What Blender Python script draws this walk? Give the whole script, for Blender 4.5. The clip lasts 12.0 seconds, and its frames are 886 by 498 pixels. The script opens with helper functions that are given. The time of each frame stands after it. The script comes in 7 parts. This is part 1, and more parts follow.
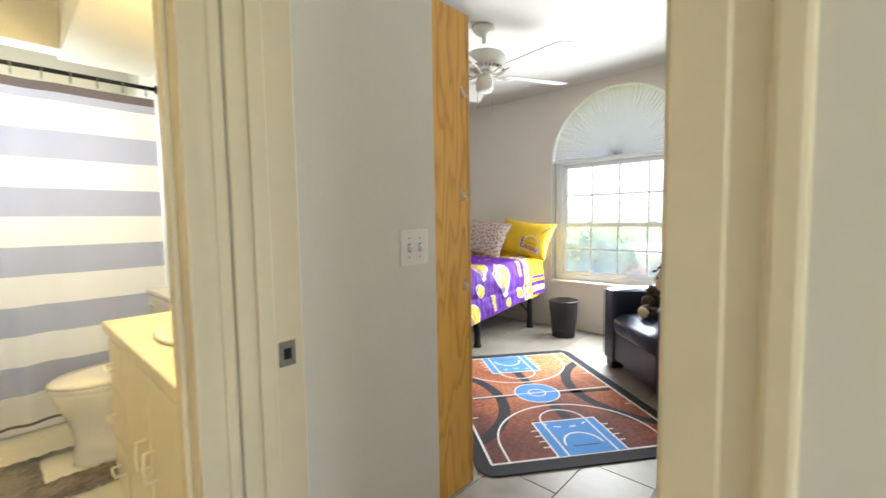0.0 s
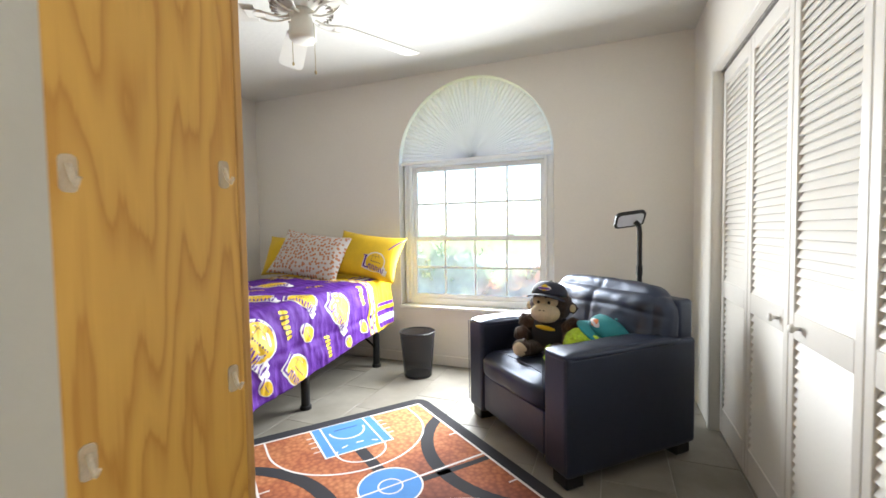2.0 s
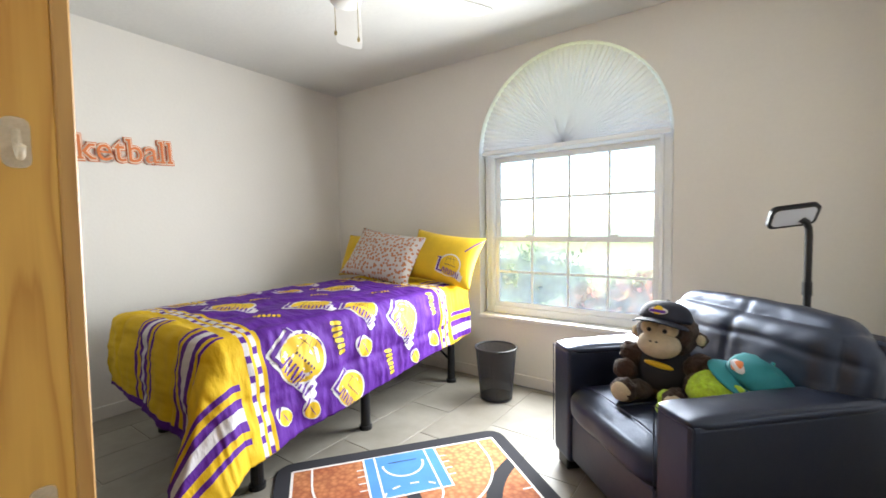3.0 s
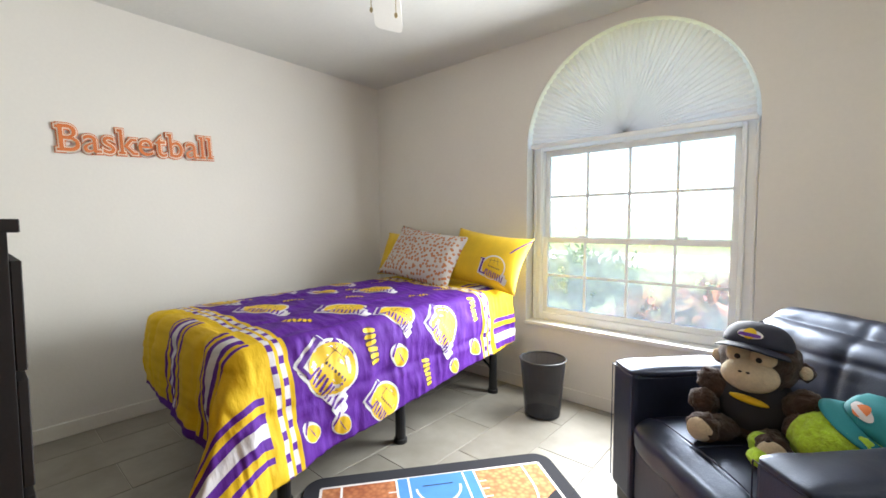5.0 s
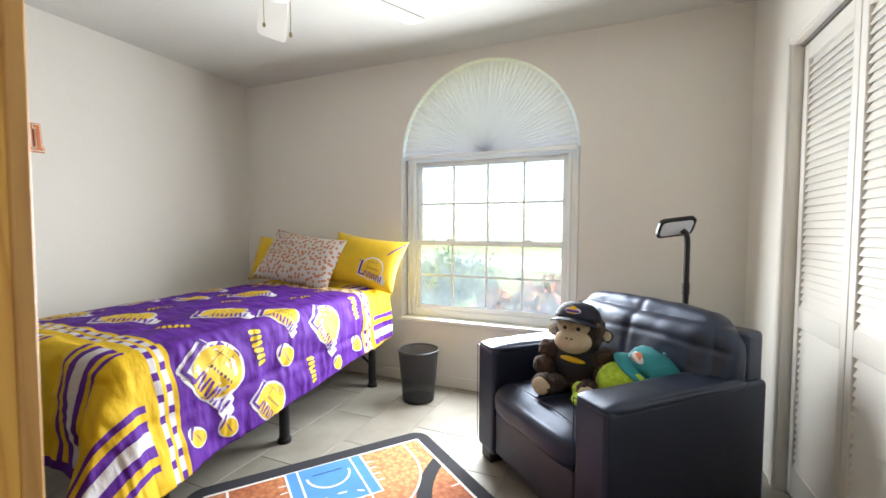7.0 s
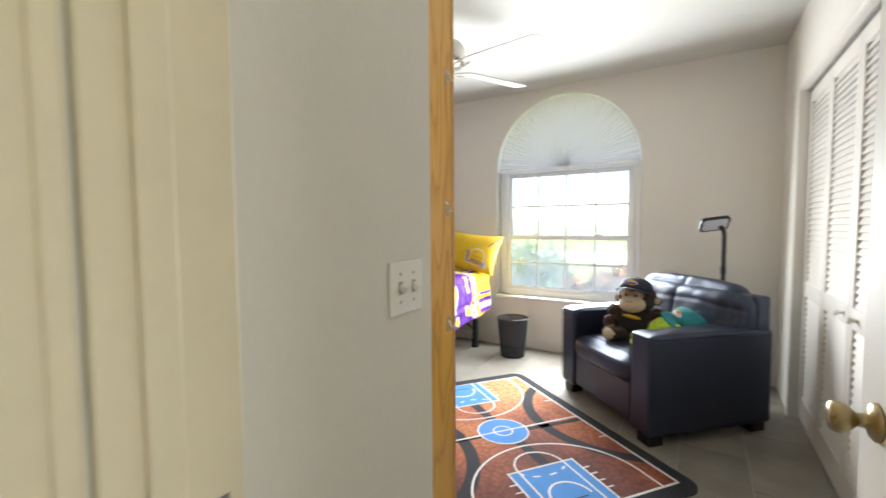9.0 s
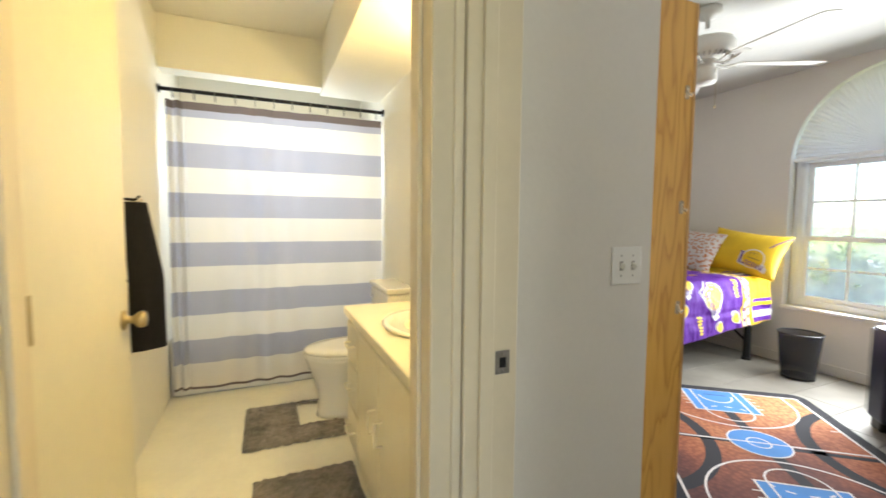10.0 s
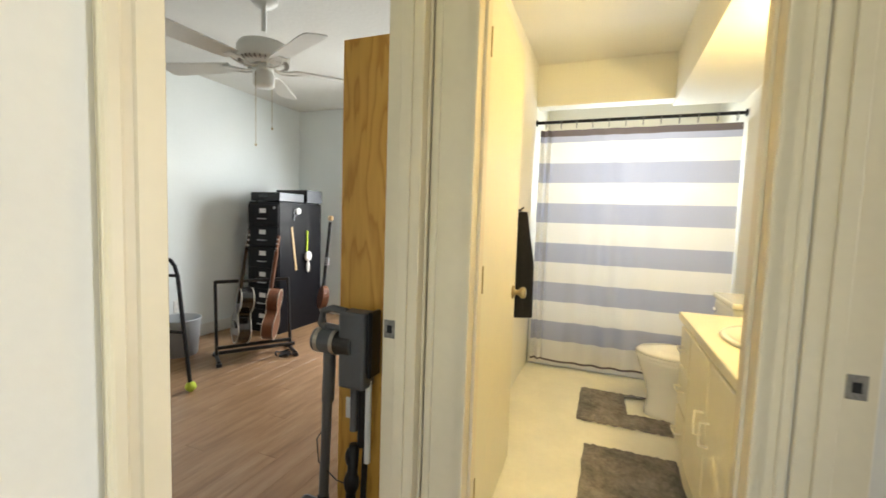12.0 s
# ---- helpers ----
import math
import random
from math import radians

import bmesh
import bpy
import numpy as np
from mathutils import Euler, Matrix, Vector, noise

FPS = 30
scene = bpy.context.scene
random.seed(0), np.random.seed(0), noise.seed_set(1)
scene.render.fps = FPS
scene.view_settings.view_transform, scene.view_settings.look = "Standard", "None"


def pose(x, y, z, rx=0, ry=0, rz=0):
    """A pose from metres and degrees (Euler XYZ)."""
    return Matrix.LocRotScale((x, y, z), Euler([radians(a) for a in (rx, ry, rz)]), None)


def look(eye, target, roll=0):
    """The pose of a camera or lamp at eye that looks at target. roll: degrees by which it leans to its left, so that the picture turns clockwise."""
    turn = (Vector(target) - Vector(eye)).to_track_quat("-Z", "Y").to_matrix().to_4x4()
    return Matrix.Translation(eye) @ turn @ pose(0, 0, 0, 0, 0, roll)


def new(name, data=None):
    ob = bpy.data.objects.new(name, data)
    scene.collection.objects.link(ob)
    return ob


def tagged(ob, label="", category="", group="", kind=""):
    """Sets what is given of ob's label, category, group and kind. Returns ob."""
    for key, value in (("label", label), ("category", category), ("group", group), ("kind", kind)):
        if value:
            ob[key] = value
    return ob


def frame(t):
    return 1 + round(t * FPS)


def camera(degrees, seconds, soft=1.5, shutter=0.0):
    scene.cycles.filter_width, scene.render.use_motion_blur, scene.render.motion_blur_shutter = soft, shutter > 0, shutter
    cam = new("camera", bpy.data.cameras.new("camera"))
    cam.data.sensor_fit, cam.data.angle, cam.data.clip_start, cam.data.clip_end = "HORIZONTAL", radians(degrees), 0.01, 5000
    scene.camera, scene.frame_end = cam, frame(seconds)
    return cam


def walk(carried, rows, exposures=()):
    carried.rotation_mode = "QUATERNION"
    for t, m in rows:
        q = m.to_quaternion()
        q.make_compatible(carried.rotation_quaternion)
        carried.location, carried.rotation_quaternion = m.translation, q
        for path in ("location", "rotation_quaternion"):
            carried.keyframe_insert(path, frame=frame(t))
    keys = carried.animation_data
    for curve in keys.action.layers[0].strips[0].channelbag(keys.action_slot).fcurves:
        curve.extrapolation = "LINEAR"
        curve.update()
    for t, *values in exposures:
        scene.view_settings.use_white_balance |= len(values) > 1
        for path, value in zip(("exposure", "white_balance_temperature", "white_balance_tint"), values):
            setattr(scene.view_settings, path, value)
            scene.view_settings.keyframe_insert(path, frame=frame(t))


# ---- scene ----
cam = camera(93.7, 12.0, soft=1.6, shutter=0.25)
PATH = [
    (0, (0.195, 0.123, 1.162), (-1.165, 1.583, 1.021), -0.9),
    (0.5, (-0.01, 0.27, 1.161), (-1.064, 1.966, 1.043), -1.3),
    (1, (-0.155, 0.431, 1.167), (-0.952, 2.262, 1.063), -1.5),
    (1.5, (-0.243, 0.637, 1.18), (-0.919, 2.517, 1.076), -1.4),
    (2, (-0.279, 0.897, 1.154), (-1.016, 2.754, 1.066), -0.9),
    (2.5, (-0.327, 1.155, 1.15), (-1.245, 2.93, 1.054), -0.8),
    (3, (-0.347, 1.363, 1.171), (-1.502, 2.992, 1.074), -0.8),
    (3.5, (-0.429, 1.498, 1.196), (-1.744, 3.001, 1.08), -0.6),
    (3.7, (-0.454, 1.528, 1.206), (-1.813, 2.99, 1.082), -0.2),
    (5.5, (-0.478, 1.52, 1.19), (-1.707, 3.094, 1.086), -0.1),
    (6, (-0.473, 1.475, 1.188), (-1.55, 3.158, 1.096), 0.2),
    (6.5, (-0.457, 1.4, 1.186), (-1.378, 3.174, 1.099), 0.2),
    (7, (-0.424, 1.294, 1.188), (-1.198, 3.136, 1.096), 0.2),
    (8.8, (-0.309, 0.4, 1.211), (-1.167, 2.202, 1.088), -0.3),
    (9, (-0.233, 0.308, 1.207), (-1.285, 2.005, 1.095), -0.4),
    (9.5, (-0.064, 0.146, 1.199), (-1.581, 1.444, 1.098), -0.1),
    (10, (0.148, 0.035, 1.203), (-1.687, 0.821, 1.069), 0.5),
    (10.5, (0.353, 0.003, 1.203), (-1.621, 0.291, 1.055), 1.4),
    (11, (0.501, 0.018, 1.212), (-1.49, -0.084, 1.051), 1.8),
    (11.5, (0.567, 0.036, 1.221), (-1.385, -0.369, 1.068), 1.7),
    (12, (0.498, 0.009, 1.212), (-1.361, -0.715, 1.069), 1.9),
]
walk(cam, [(t, look(eye, target, roll)) for t, eye, target, roll in PATH], exposures=[(0.0, 2.58), (1.0, 2.68), (2.0, 2.64), (3.0, 2.66), (3.5, 2.6), (7.0, 2.58), (9.5, 2.58), (10.0, 2.42), (11.0, 2.76), (11.5, 2.62), (12.0, 2.5)])

# ---- light ----
world = bpy.data.worlds.new("sky")
scene.world = world
world.use_nodes = True
_wn = world.node_tree.nodes
_sky = _wn.new("ShaderNodeTexSky")
_sky.sky_type, _sky.sun_disc = "NISHITA", False
_sky.sun_elevation, _sky.sun_rotation = radians(66), radians(200)
_wn["Background"].inputs[1].default_value = 0.15
world.node_tree.links.new(_sky.outputs[0], _wn["Background"].inputs[0])


def sun_lamp(strength, elevation, azimuth):
    lamp = bpy.data.lights.new("sun", "SUN")
    lamp.energy, lamp.angle, lamp.color = strength, radians(0.6), (1.0, 0.95, 0.88)
    ob = new("sun", lamp)
    d = Vector((math.sin(radians(azimuth)) * math.cos(radians(elevation)), math.cos(radians(azimuth)) * math.cos(radians(elevation)), math.sin(radians(elevation))))
    ob.matrix_world = look(d * 30, (0, 0, 0))


def area_lamp(name, eye, target, sx, sy, watts, color, spread=180):
    lamp = bpy.data.lights.new(name, "AREA")
    lamp.shape, lamp.size, lamp.size_y, lamp.energy, lamp.color, lamp.spread = "RECTANGLE", sx, sy, watts, color, radians(spread)
    new(name, lamp).matrix_world = look(eye, target)


sun_lamp(5.0, 66, 200)
# sky light through the bedroom, office and bath windows
area_lamp("bedroom_window_light", (-1.26, 4.165, 1.10), (-1.30, 2.6, 0.97), 0.92, 1.05, 19.0, (0.94, 0.975, 1.0), 168)
area_lamp("office_window_light", (-3.72, -1.75, 1.45), (-1.9, -2.2, 0.35), 0.8, 1.0, 11.5, (0.95, 0.97, 0.98), 165)
area_lamp("bath_window_light", (-3.78, 0.18, 1.75), (-2.6, 0.1, 1.2), 0.75, 0.6, 2.8, (0.84, 0.92, 1.0))
# added fill at the unseen hall end, for light from the living area
area_lamp("hall_end_fill_light", (2.28, -0.02, 1.25), (0.0, 0.0, 1.15), 0.8, 1.7, 2.85, (1.0, 0.92, 0.80))


# ---- materials ----
def nodes_of(name):
    m = bpy.data.materials.new(name)
    m.use_nodes = True
    nt = m.node_tree
    return m, nt, nt.nodes["Principled BSDF"]


def link(nt, a, b):
    nt.links.new(a, b)


def math_node(nt, op, a, b=None):
    n = nt.nodes.new("ShaderNodeMath")
    n.operation = op
    for i, v in enumerate((a, b)):
        if v is None:
            continue
        if isinstance(v, (int, float)):
            n.inputs[i].default_value = v
        else:
            link(nt, v, n.inputs[i])
    return n.outputs[0]


def mix_color(nt, fac, a, b):
    n = nt.nodes.new("ShaderNodeMix")
    n.data_type = "RGBA"
    for s, v in ((n.inputs[0], fac), (n.inputs[6], a), (n.inputs[7], b)):
        if isinstance(v, (int, float)):
            s.default_value = v
        elif isinstance(v, tuple):
            s.default_value = (*v, 1)
        else:
            link(nt, v, s)
    return n.outputs[2]


def noise_node(nt, vec, scale, detail=4.0, rough=0.55):
    n = nt.nodes.new("ShaderNodeTexNoise")
    n.inputs["Scale"].default_value, n.inputs["Detail"].default_value, n.inputs["Roughness"].default_value = scale, detail, rough
    if vec is not None:
        link(nt, vec, n.inputs["Vector"])
    return n.outputs[0]


def coords(nt, kind="Object", scale=(1, 1, 1)):
    t = nt.nodes.new("ShaderNodeTexCoord")
    mp = nt.nodes.new("ShaderNodeMapping")
    mp.inputs["Scale"].default_value = scale
    link(nt, t.outputs[kind], mp.inputs["Vector"])
    return mp.outputs[0]


def bump(nt, bsdf, height, strength, distance=0.002):
    b = nt.nodes.new("ShaderNodeBump")
    b.inputs["Strength"].default_value, b.inputs["Distance"].default_value = strength, distance
    link(nt, height, b.inputs["Height"])
    link(nt, b.outputs[0], bsdf.inputs["Normal"])


def ramp(nt, fac, stops):
    r = nt.nodes.new("ShaderNodeValToRGB")
    e = r.color_ramp.elements
    while len(e) < len(stops):
        e.new(0.5)
    for k, (p, c) in zip(e, stops):
        k.position, k.color = p, (*c, 1)
    link(nt, fac, r.inputs[0])
    return r.outputs[0]


def paint(name, col, rough=0.5, metal=0.0, var=0.06, scale=3.0, fine=90.0, relief=0.15, depth=0.001, spec=0.5, sheen=0.0, coat=0.0, piece=0.0):
    """A surface of one colour with cloudy variation, fine grain and relief; piece: how much each object differs."""
    m, nt, b = nodes_of(name)
    v = coords(nt)
    broad, small = noise_node(nt, v, scale), noise_node(nt, v, fine, 3)
    amount = math_node(nt, "ADD", math_node(nt, "MULTIPLY", broad, 0.7), math_node(nt, "MULTIPLY", small, 0.3))
    if piece:
        info = nt.nodes.new("ShaderNodeObjectInfo")
        amount = math_node(nt, "ADD", amount, math_node(nt, "MULTIPLY", math_node(nt, "SUBTRACT", info.outputs["Random"], 0.5), piece))
    lo = tuple(c * (1 - var * 1.6) for c in col)
    hi = tuple(min(c * (1 + var * 1.6), 1) for c in col)
    link(nt, ramp(nt, amount, ((0.3, lo), (0.7, hi))), b.inputs["Base Color"])
    rr = math_node(nt, "ADD", math_node(nt, "MULTIPLY", broad, 0.16), rough - 0.08)
    link(nt, rr, b.inputs["Roughness"])
    b.inputs["Metallic"].default_value, b.inputs["Specular IOR Level"].default_value = metal, spec
    b.inputs["Sheen Weight"].default_value, b.inputs["Coat Weight"].default_value = sheen, coat
    if relief:
        bump(nt, b, small, relief, depth)
    return m


def oak(name, light, dark, axis=2):
    """Flat-sawn plywood: cathedral figure, stretched along axis."""
    m, nt, b = nodes_of(name)
    s = [2.4, 2.4, 2.4]
    s[axis] = 0.42
    field = noise_node(nt, coords(nt, scale=tuple(s)), 2.1, 3.0, 0.45)
    fs, ps = [110, 110, 110], [420, 420, 420]
    fs[axis], ps[axis] = 3.0, 9.0
    fibre = noise_node(nt, coords(nt, scale=tuple(fs)), 1.0, 3)
    pores = noise_node(nt, coords(nt, scale=tuple(ps)), 1.0, 2)
    ragged = math_node(nt, "ADD", field, math_node(nt, "MULTIPLY", fibre, 0.032))
    rings = math_node(nt, "FRACT", math_node(nt, "MULTIPLY", ragged, 13.0))

    def between(k):
        return tuple(k * a + (1 - k) * c for a, c in zip(light, dark))
    base = ramp(nt, rings, ((0.0, between(0.15)), (0.10, between(0.45)), (0.34, between(0.85)), (0.62, light), (0.90, between(0.75)), (1.0, between(0.10))))
    soft = math_node(nt, "ADD", math_node(nt, "MULTIPLY", fibre, 0.30), math_node(nt, "MULTIPLY", pores, 0.22))
    tone = noise_node(nt, coords(nt), 1.6, 2)
    col = mix_color(nt, soft, base, between(0.2))
    link(nt, mix_color(nt, math_node(nt, "MULTIPLY", tone, 0.22), col, light), b.inputs["Base Color"])
    b.inputs["Roughness"].default_value = 0.42
    bump(nt, b, fibre, 0.2, 0.0008)
    return m


def glass(name, rough=0.0, tint=(0.98, 1.0, 0.99)):
    m, nt, b = nodes_of(name)
    b.inputs["Base Color"].default_value = (*tint, 1)
    b.inputs["Roughness"].default_value, b.inputs["Transmission Weight"].default_value, b.inputs["IOR"].default_value = rough, 1.0, 1.45
    return m


def cloth_through(name, col, weight=0.5, pleat=None):
    """Thin cloth that lets light through."""
    m, nt, b = nodes_of(name)
    v = coords(nt)
    weave = noise_node(nt, v, 240, 2)
    c = mix_color(nt, math_node(nt, "MULTIPLY", weave, 0.4), col, tuple(x * 0.8 for x in col))
    link(nt, c, b.inputs["Base Color"])
    b.inputs["Roughness"].default_value = 0.9
    bump(nt, b, weave, 0.15, 0.0006)
    t = nt.nodes.new("ShaderNodeBsdfTranslucent")
    link(nt, c, t.inputs["Color"])
    mx = nt.nodes.new("ShaderNodeMixShader")
    mx.inputs[0].default_value = weight
    link(nt, b.outputs[0], mx.inputs[1])
    link(nt, t.outputs[0], mx.inputs[2])
    link(nt, mx.outputs[0], nt.nodes["Material Output"].inputs["Surface"])
    return m


def emitting(name, col, strength):
    m, nt, b = nodes_of(name)
    b.inputs["Base Color"].default_value = (*col, 1)
    b.inputs["Emission Color"].default_value, b.inputs["Emission Strength"].default_value = (*col, 1), strength
    return m


WALL = paint("wall_paint_bedroom", (0.72, 0.693, 0.640), 0.75, var=0.025, scale=1.2, fine=55, relief=0.35, depth=0.0015)
WALL_BATH = paint("wall_paint_bath", (0.79, 0.765, 0.68), 0.6, var=0.025, scale=1.2, fine=60, relief=0.3, depth=0.0012)
WALL_OFFICE = paint("wall_paint_office", (0.76, 0.80, 0.79), 0.75, var=0.025, scale=1.2, fine=60, relief=0.3, depth=0.0012)
CEILING = paint("ceiling_texture", (0.65, 0.65, 0.615), 0.85, var=0.03, scale=2.0, fine=38, relief=0.6, depth=0.003)
TRIM = paint("trim_enamel", (0.71, 0.63, 0.475), 0.35, var=0.03, scale=4, fine=40, relief=0.08)
BATH_TRIM = paint("bath_door_enamel", (0.74, 0.69, 0.53), 0.36, var=0.03, scale=4, fine=40, relief=0.08)
DOOR_WHITE = paint("door_enamel_white", (0.70, 0.69, 0.665), 0.55, spec=0.14, var=0.02, scale=3, fine=50, relief=0.06)
LOUVER = paint("louver_enamel", (0.68, 0.66, 0.615), 0.42, var=0.02, scale=4, fine=60, relief=0.08)
VINYL = paint("window_vinyl", (0.85, 0.875, 0.88), 0.35, var=0.02, scale=4, relief=0.0)
SILL = paint("sill_stone", (0.76, 0.75, 0.72), 0.3, var=0.06, scale=14, fine=60, relief=0.05)
OAK = oak("oak_plywood", (0.78, 0.455, 0.095), (0.47, 0.20, 0.024))
OAK_EDGE = oak("oak_edge", (0.58, 0.33, 0.10), (0.42, 0.20, 0.05))
BRASS = paint("aged_brass", (0.42, 0.34, 0.19), 0.3, 1.0, var=0.12, scale=20, relief=0.05)
STEEL = paint("zinc_steel", (0.29, 0.28, 0.265), 0.42, 1.0, var=0.25, scale=30, relief=0.1)
BLACK_METAL = paint("black_powder_coat", (0.012, 0.012, 0.013), 0.42, 0.0, spec=0.3, var=0.1, relief=0.1)
BLACK_PLASTIC = paint("black_plastic", (0.012, 0.012, 0.014), 0.30, spec=0.3, var=0.1, relief=0.1)
GREY_PLASTIC = paint("grey_plastic", (0.105, 0.108, 0.12), 0.45, var=0.08, relief=0.1)
SILVER = paint("silver_tube", (0.55, 0.56, 0.58), 0.3, 0.9, var=0.05, relief=0.0)
TOGGLE = paint("ivory_plastic", (0.80, 0.79, 0.74), 0.35, var=0.02, relief=0.0)
CHINA = paint("vitreous_china", (0.82, 0.80, 0.74), 0.12, var=0.02, relief=0.0, coat=0.4)
LAMINATE = paint("bath_laminate", (0.80, 0.74, 0.56), 0.32, var=0.03, scale=5, relief=0.04)
BATH_FLOOR = paint("bath_vinyl_floor", (0.87, 0.83, 0.68), 0.4, var=0.04, scale=5, fine=30, relief=0.08)
FAN_WHITE = paint("fan_enamel", (0.68, 0.675, 0.63), 0.38, var=0.03, relief=0.0)
FAN_DARK = paint("fan_vent_dark", (0.30, 0.28, 0.25), 0.6, relief=0.0)
GROUT = paint("grout", (0.40, 0.375, 0.33), 0.9, var=0.1, scale=10, fine=120, relief=0.4)


def tile_material():
    m, nt, b = nodes_of("porcelain_tile")
    v = coords(nt)
    info = nt.nodes.new("ShaderNodeObjectInfo")
    shift = nt.nodes.new("ShaderNodeVectorMath")
    shift.operation = "ADD"
    link(nt, v, shift.inputs[0])
    sc = math_node(nt, "MULTIPLY", info.outputs["Random"], 37.0)
    link(nt, sc, shift.inputs[1])
    n1 = noise_node(nt, shift.outputs[0], 4.5, 6, 0.6)
    n2 = noise_node(nt, shift.outputs[0], 60, 3)
    col = ramp(nt, n1, ((0.28, (0.185, 0.170, 0.140)), (0.5, (0.245, 0.227, 0.192)), (0.75, (0.31, 0.29, 0.25))))
    tone = math_node(nt, "MULTIPLY", info.outputs["Random"], 0.25)
    link(nt, mix_color(nt, tone, col, (0.25, 0.23, 0.195)), b.inputs["Base Color"])
    link(nt, math_node(nt, "ADD", math_node(nt, "MULTIPLY", n1, 0.25), 0.34), b.inputs["Roughness"])
    bump(nt, b, n2, 0.08, 0.001)
    return m


def plank_material():
    m, nt, b = nodes_of("laminate_plank")
    v = coords(nt, scale=(0.9, 7, 1))
    info = nt.nodes.new("ShaderNodeObjectInfo")
    shift = nt.nodes.new("ShaderNodeVectorMath")
    shift.operation = "ADD"
    link(nt, v, shift.inputs[0])
    link(nt, math_node(nt, "MULTIPLY", info.outputs["Random"], 51.0), shift.inputs[1])
    n1 = noise_node(nt, shift.outputs[0], 3.0, 6, 0.62)
    col = ramp(nt, n1, ((0.25, (0.20, 0.112, 0.056)), (0.5, (0.285, 0.168, 0.088)), (0.75, (0.37, 0.23, 0.128))))
    tone = math_node(nt, "MULTIPLY", info.outputs["Random"], 0.4)
    link(nt, mix_color(nt, tone, col, (0.29, 0.17, 0.095)), b.inputs["Base Color"])
    b.inputs["Roughness"].default_value = 0.24
    bump(nt, b, n1, 0.06, 0.001)
    return m


def leather_material():
    m, nt, b = nodes_of("black_leather")
    v = coords(nt)
    vor = nt.nodes.new("ShaderNodeTexVoronoi")
    vor.inputs["Scale"].default_value = 230
    link(nt, v, vor.inputs["Vector"])
    big = noise_node(nt, v, 9, 3)
    link(nt, ramp(nt, big, ((0.3, (0.005, 0.006, 0.015)), (0.75, (0.009, 0.011, 0.026)))), b.inputs["Base Color"])
    link(nt, math_node(nt, "ADD", math_node(nt, "MULTIPLY", big, 0.18), 0.33), b.inputs["Roughness"])
    h = math_node(nt, "ADD", math_node(nt, "MULTIPLY", vor.outputs[0], 0.15), math_node(nt, "MULTIPLY", big, 1.3))
    b.inputs["Specular IOR Level"].default_value, b.inputs["Specular Tint"].default_value = 1.0, (0.62, 0.74, 1.0, 1)
    bump(nt, b, h, 0.3, 0.005)
    return m


def plush_material(name, col, scale=70, sheen=0.12, lo=0.42, hi=1.45):
    m, nt, b = nodes_of(name)
    v = coords(nt)
    n = noise_node(nt, v, scale, 5, 0.7)
    broad = noise_node(nt, v, scale * 0.22, 3)
    n0 = math_node(nt, "ADD", math_node(nt, "MULTIPLY", n, 0.55), math_node(nt, "MULTIPLY", broad, 0.45))
    link(nt, ramp(nt, n0, ((0.34, tuple(c * lo for c in col)), (0.66, tuple(min(1, c * hi) for c in col)))), b.inputs["Base Color"])
    b.inputs["Roughness"].default_value, b.inputs["Sheen Weight"].default_value = 0.95, sheen
    bump(nt, b, n, 1.0, 0.012)
    return m


def mask(nt, x, lo, hi):
    return math_node(nt, "MULTIPLY", math_node(nt, "GREATER_THAN", x, lo), math_node(nt, "LESS_THAN", x, hi))


PURPLE, YELLOW, PLAIN_WHITE = (0.085, 0.012, 0.235), (0.66, 0.43, 0.006), (0.60, 0.585, 0.61)


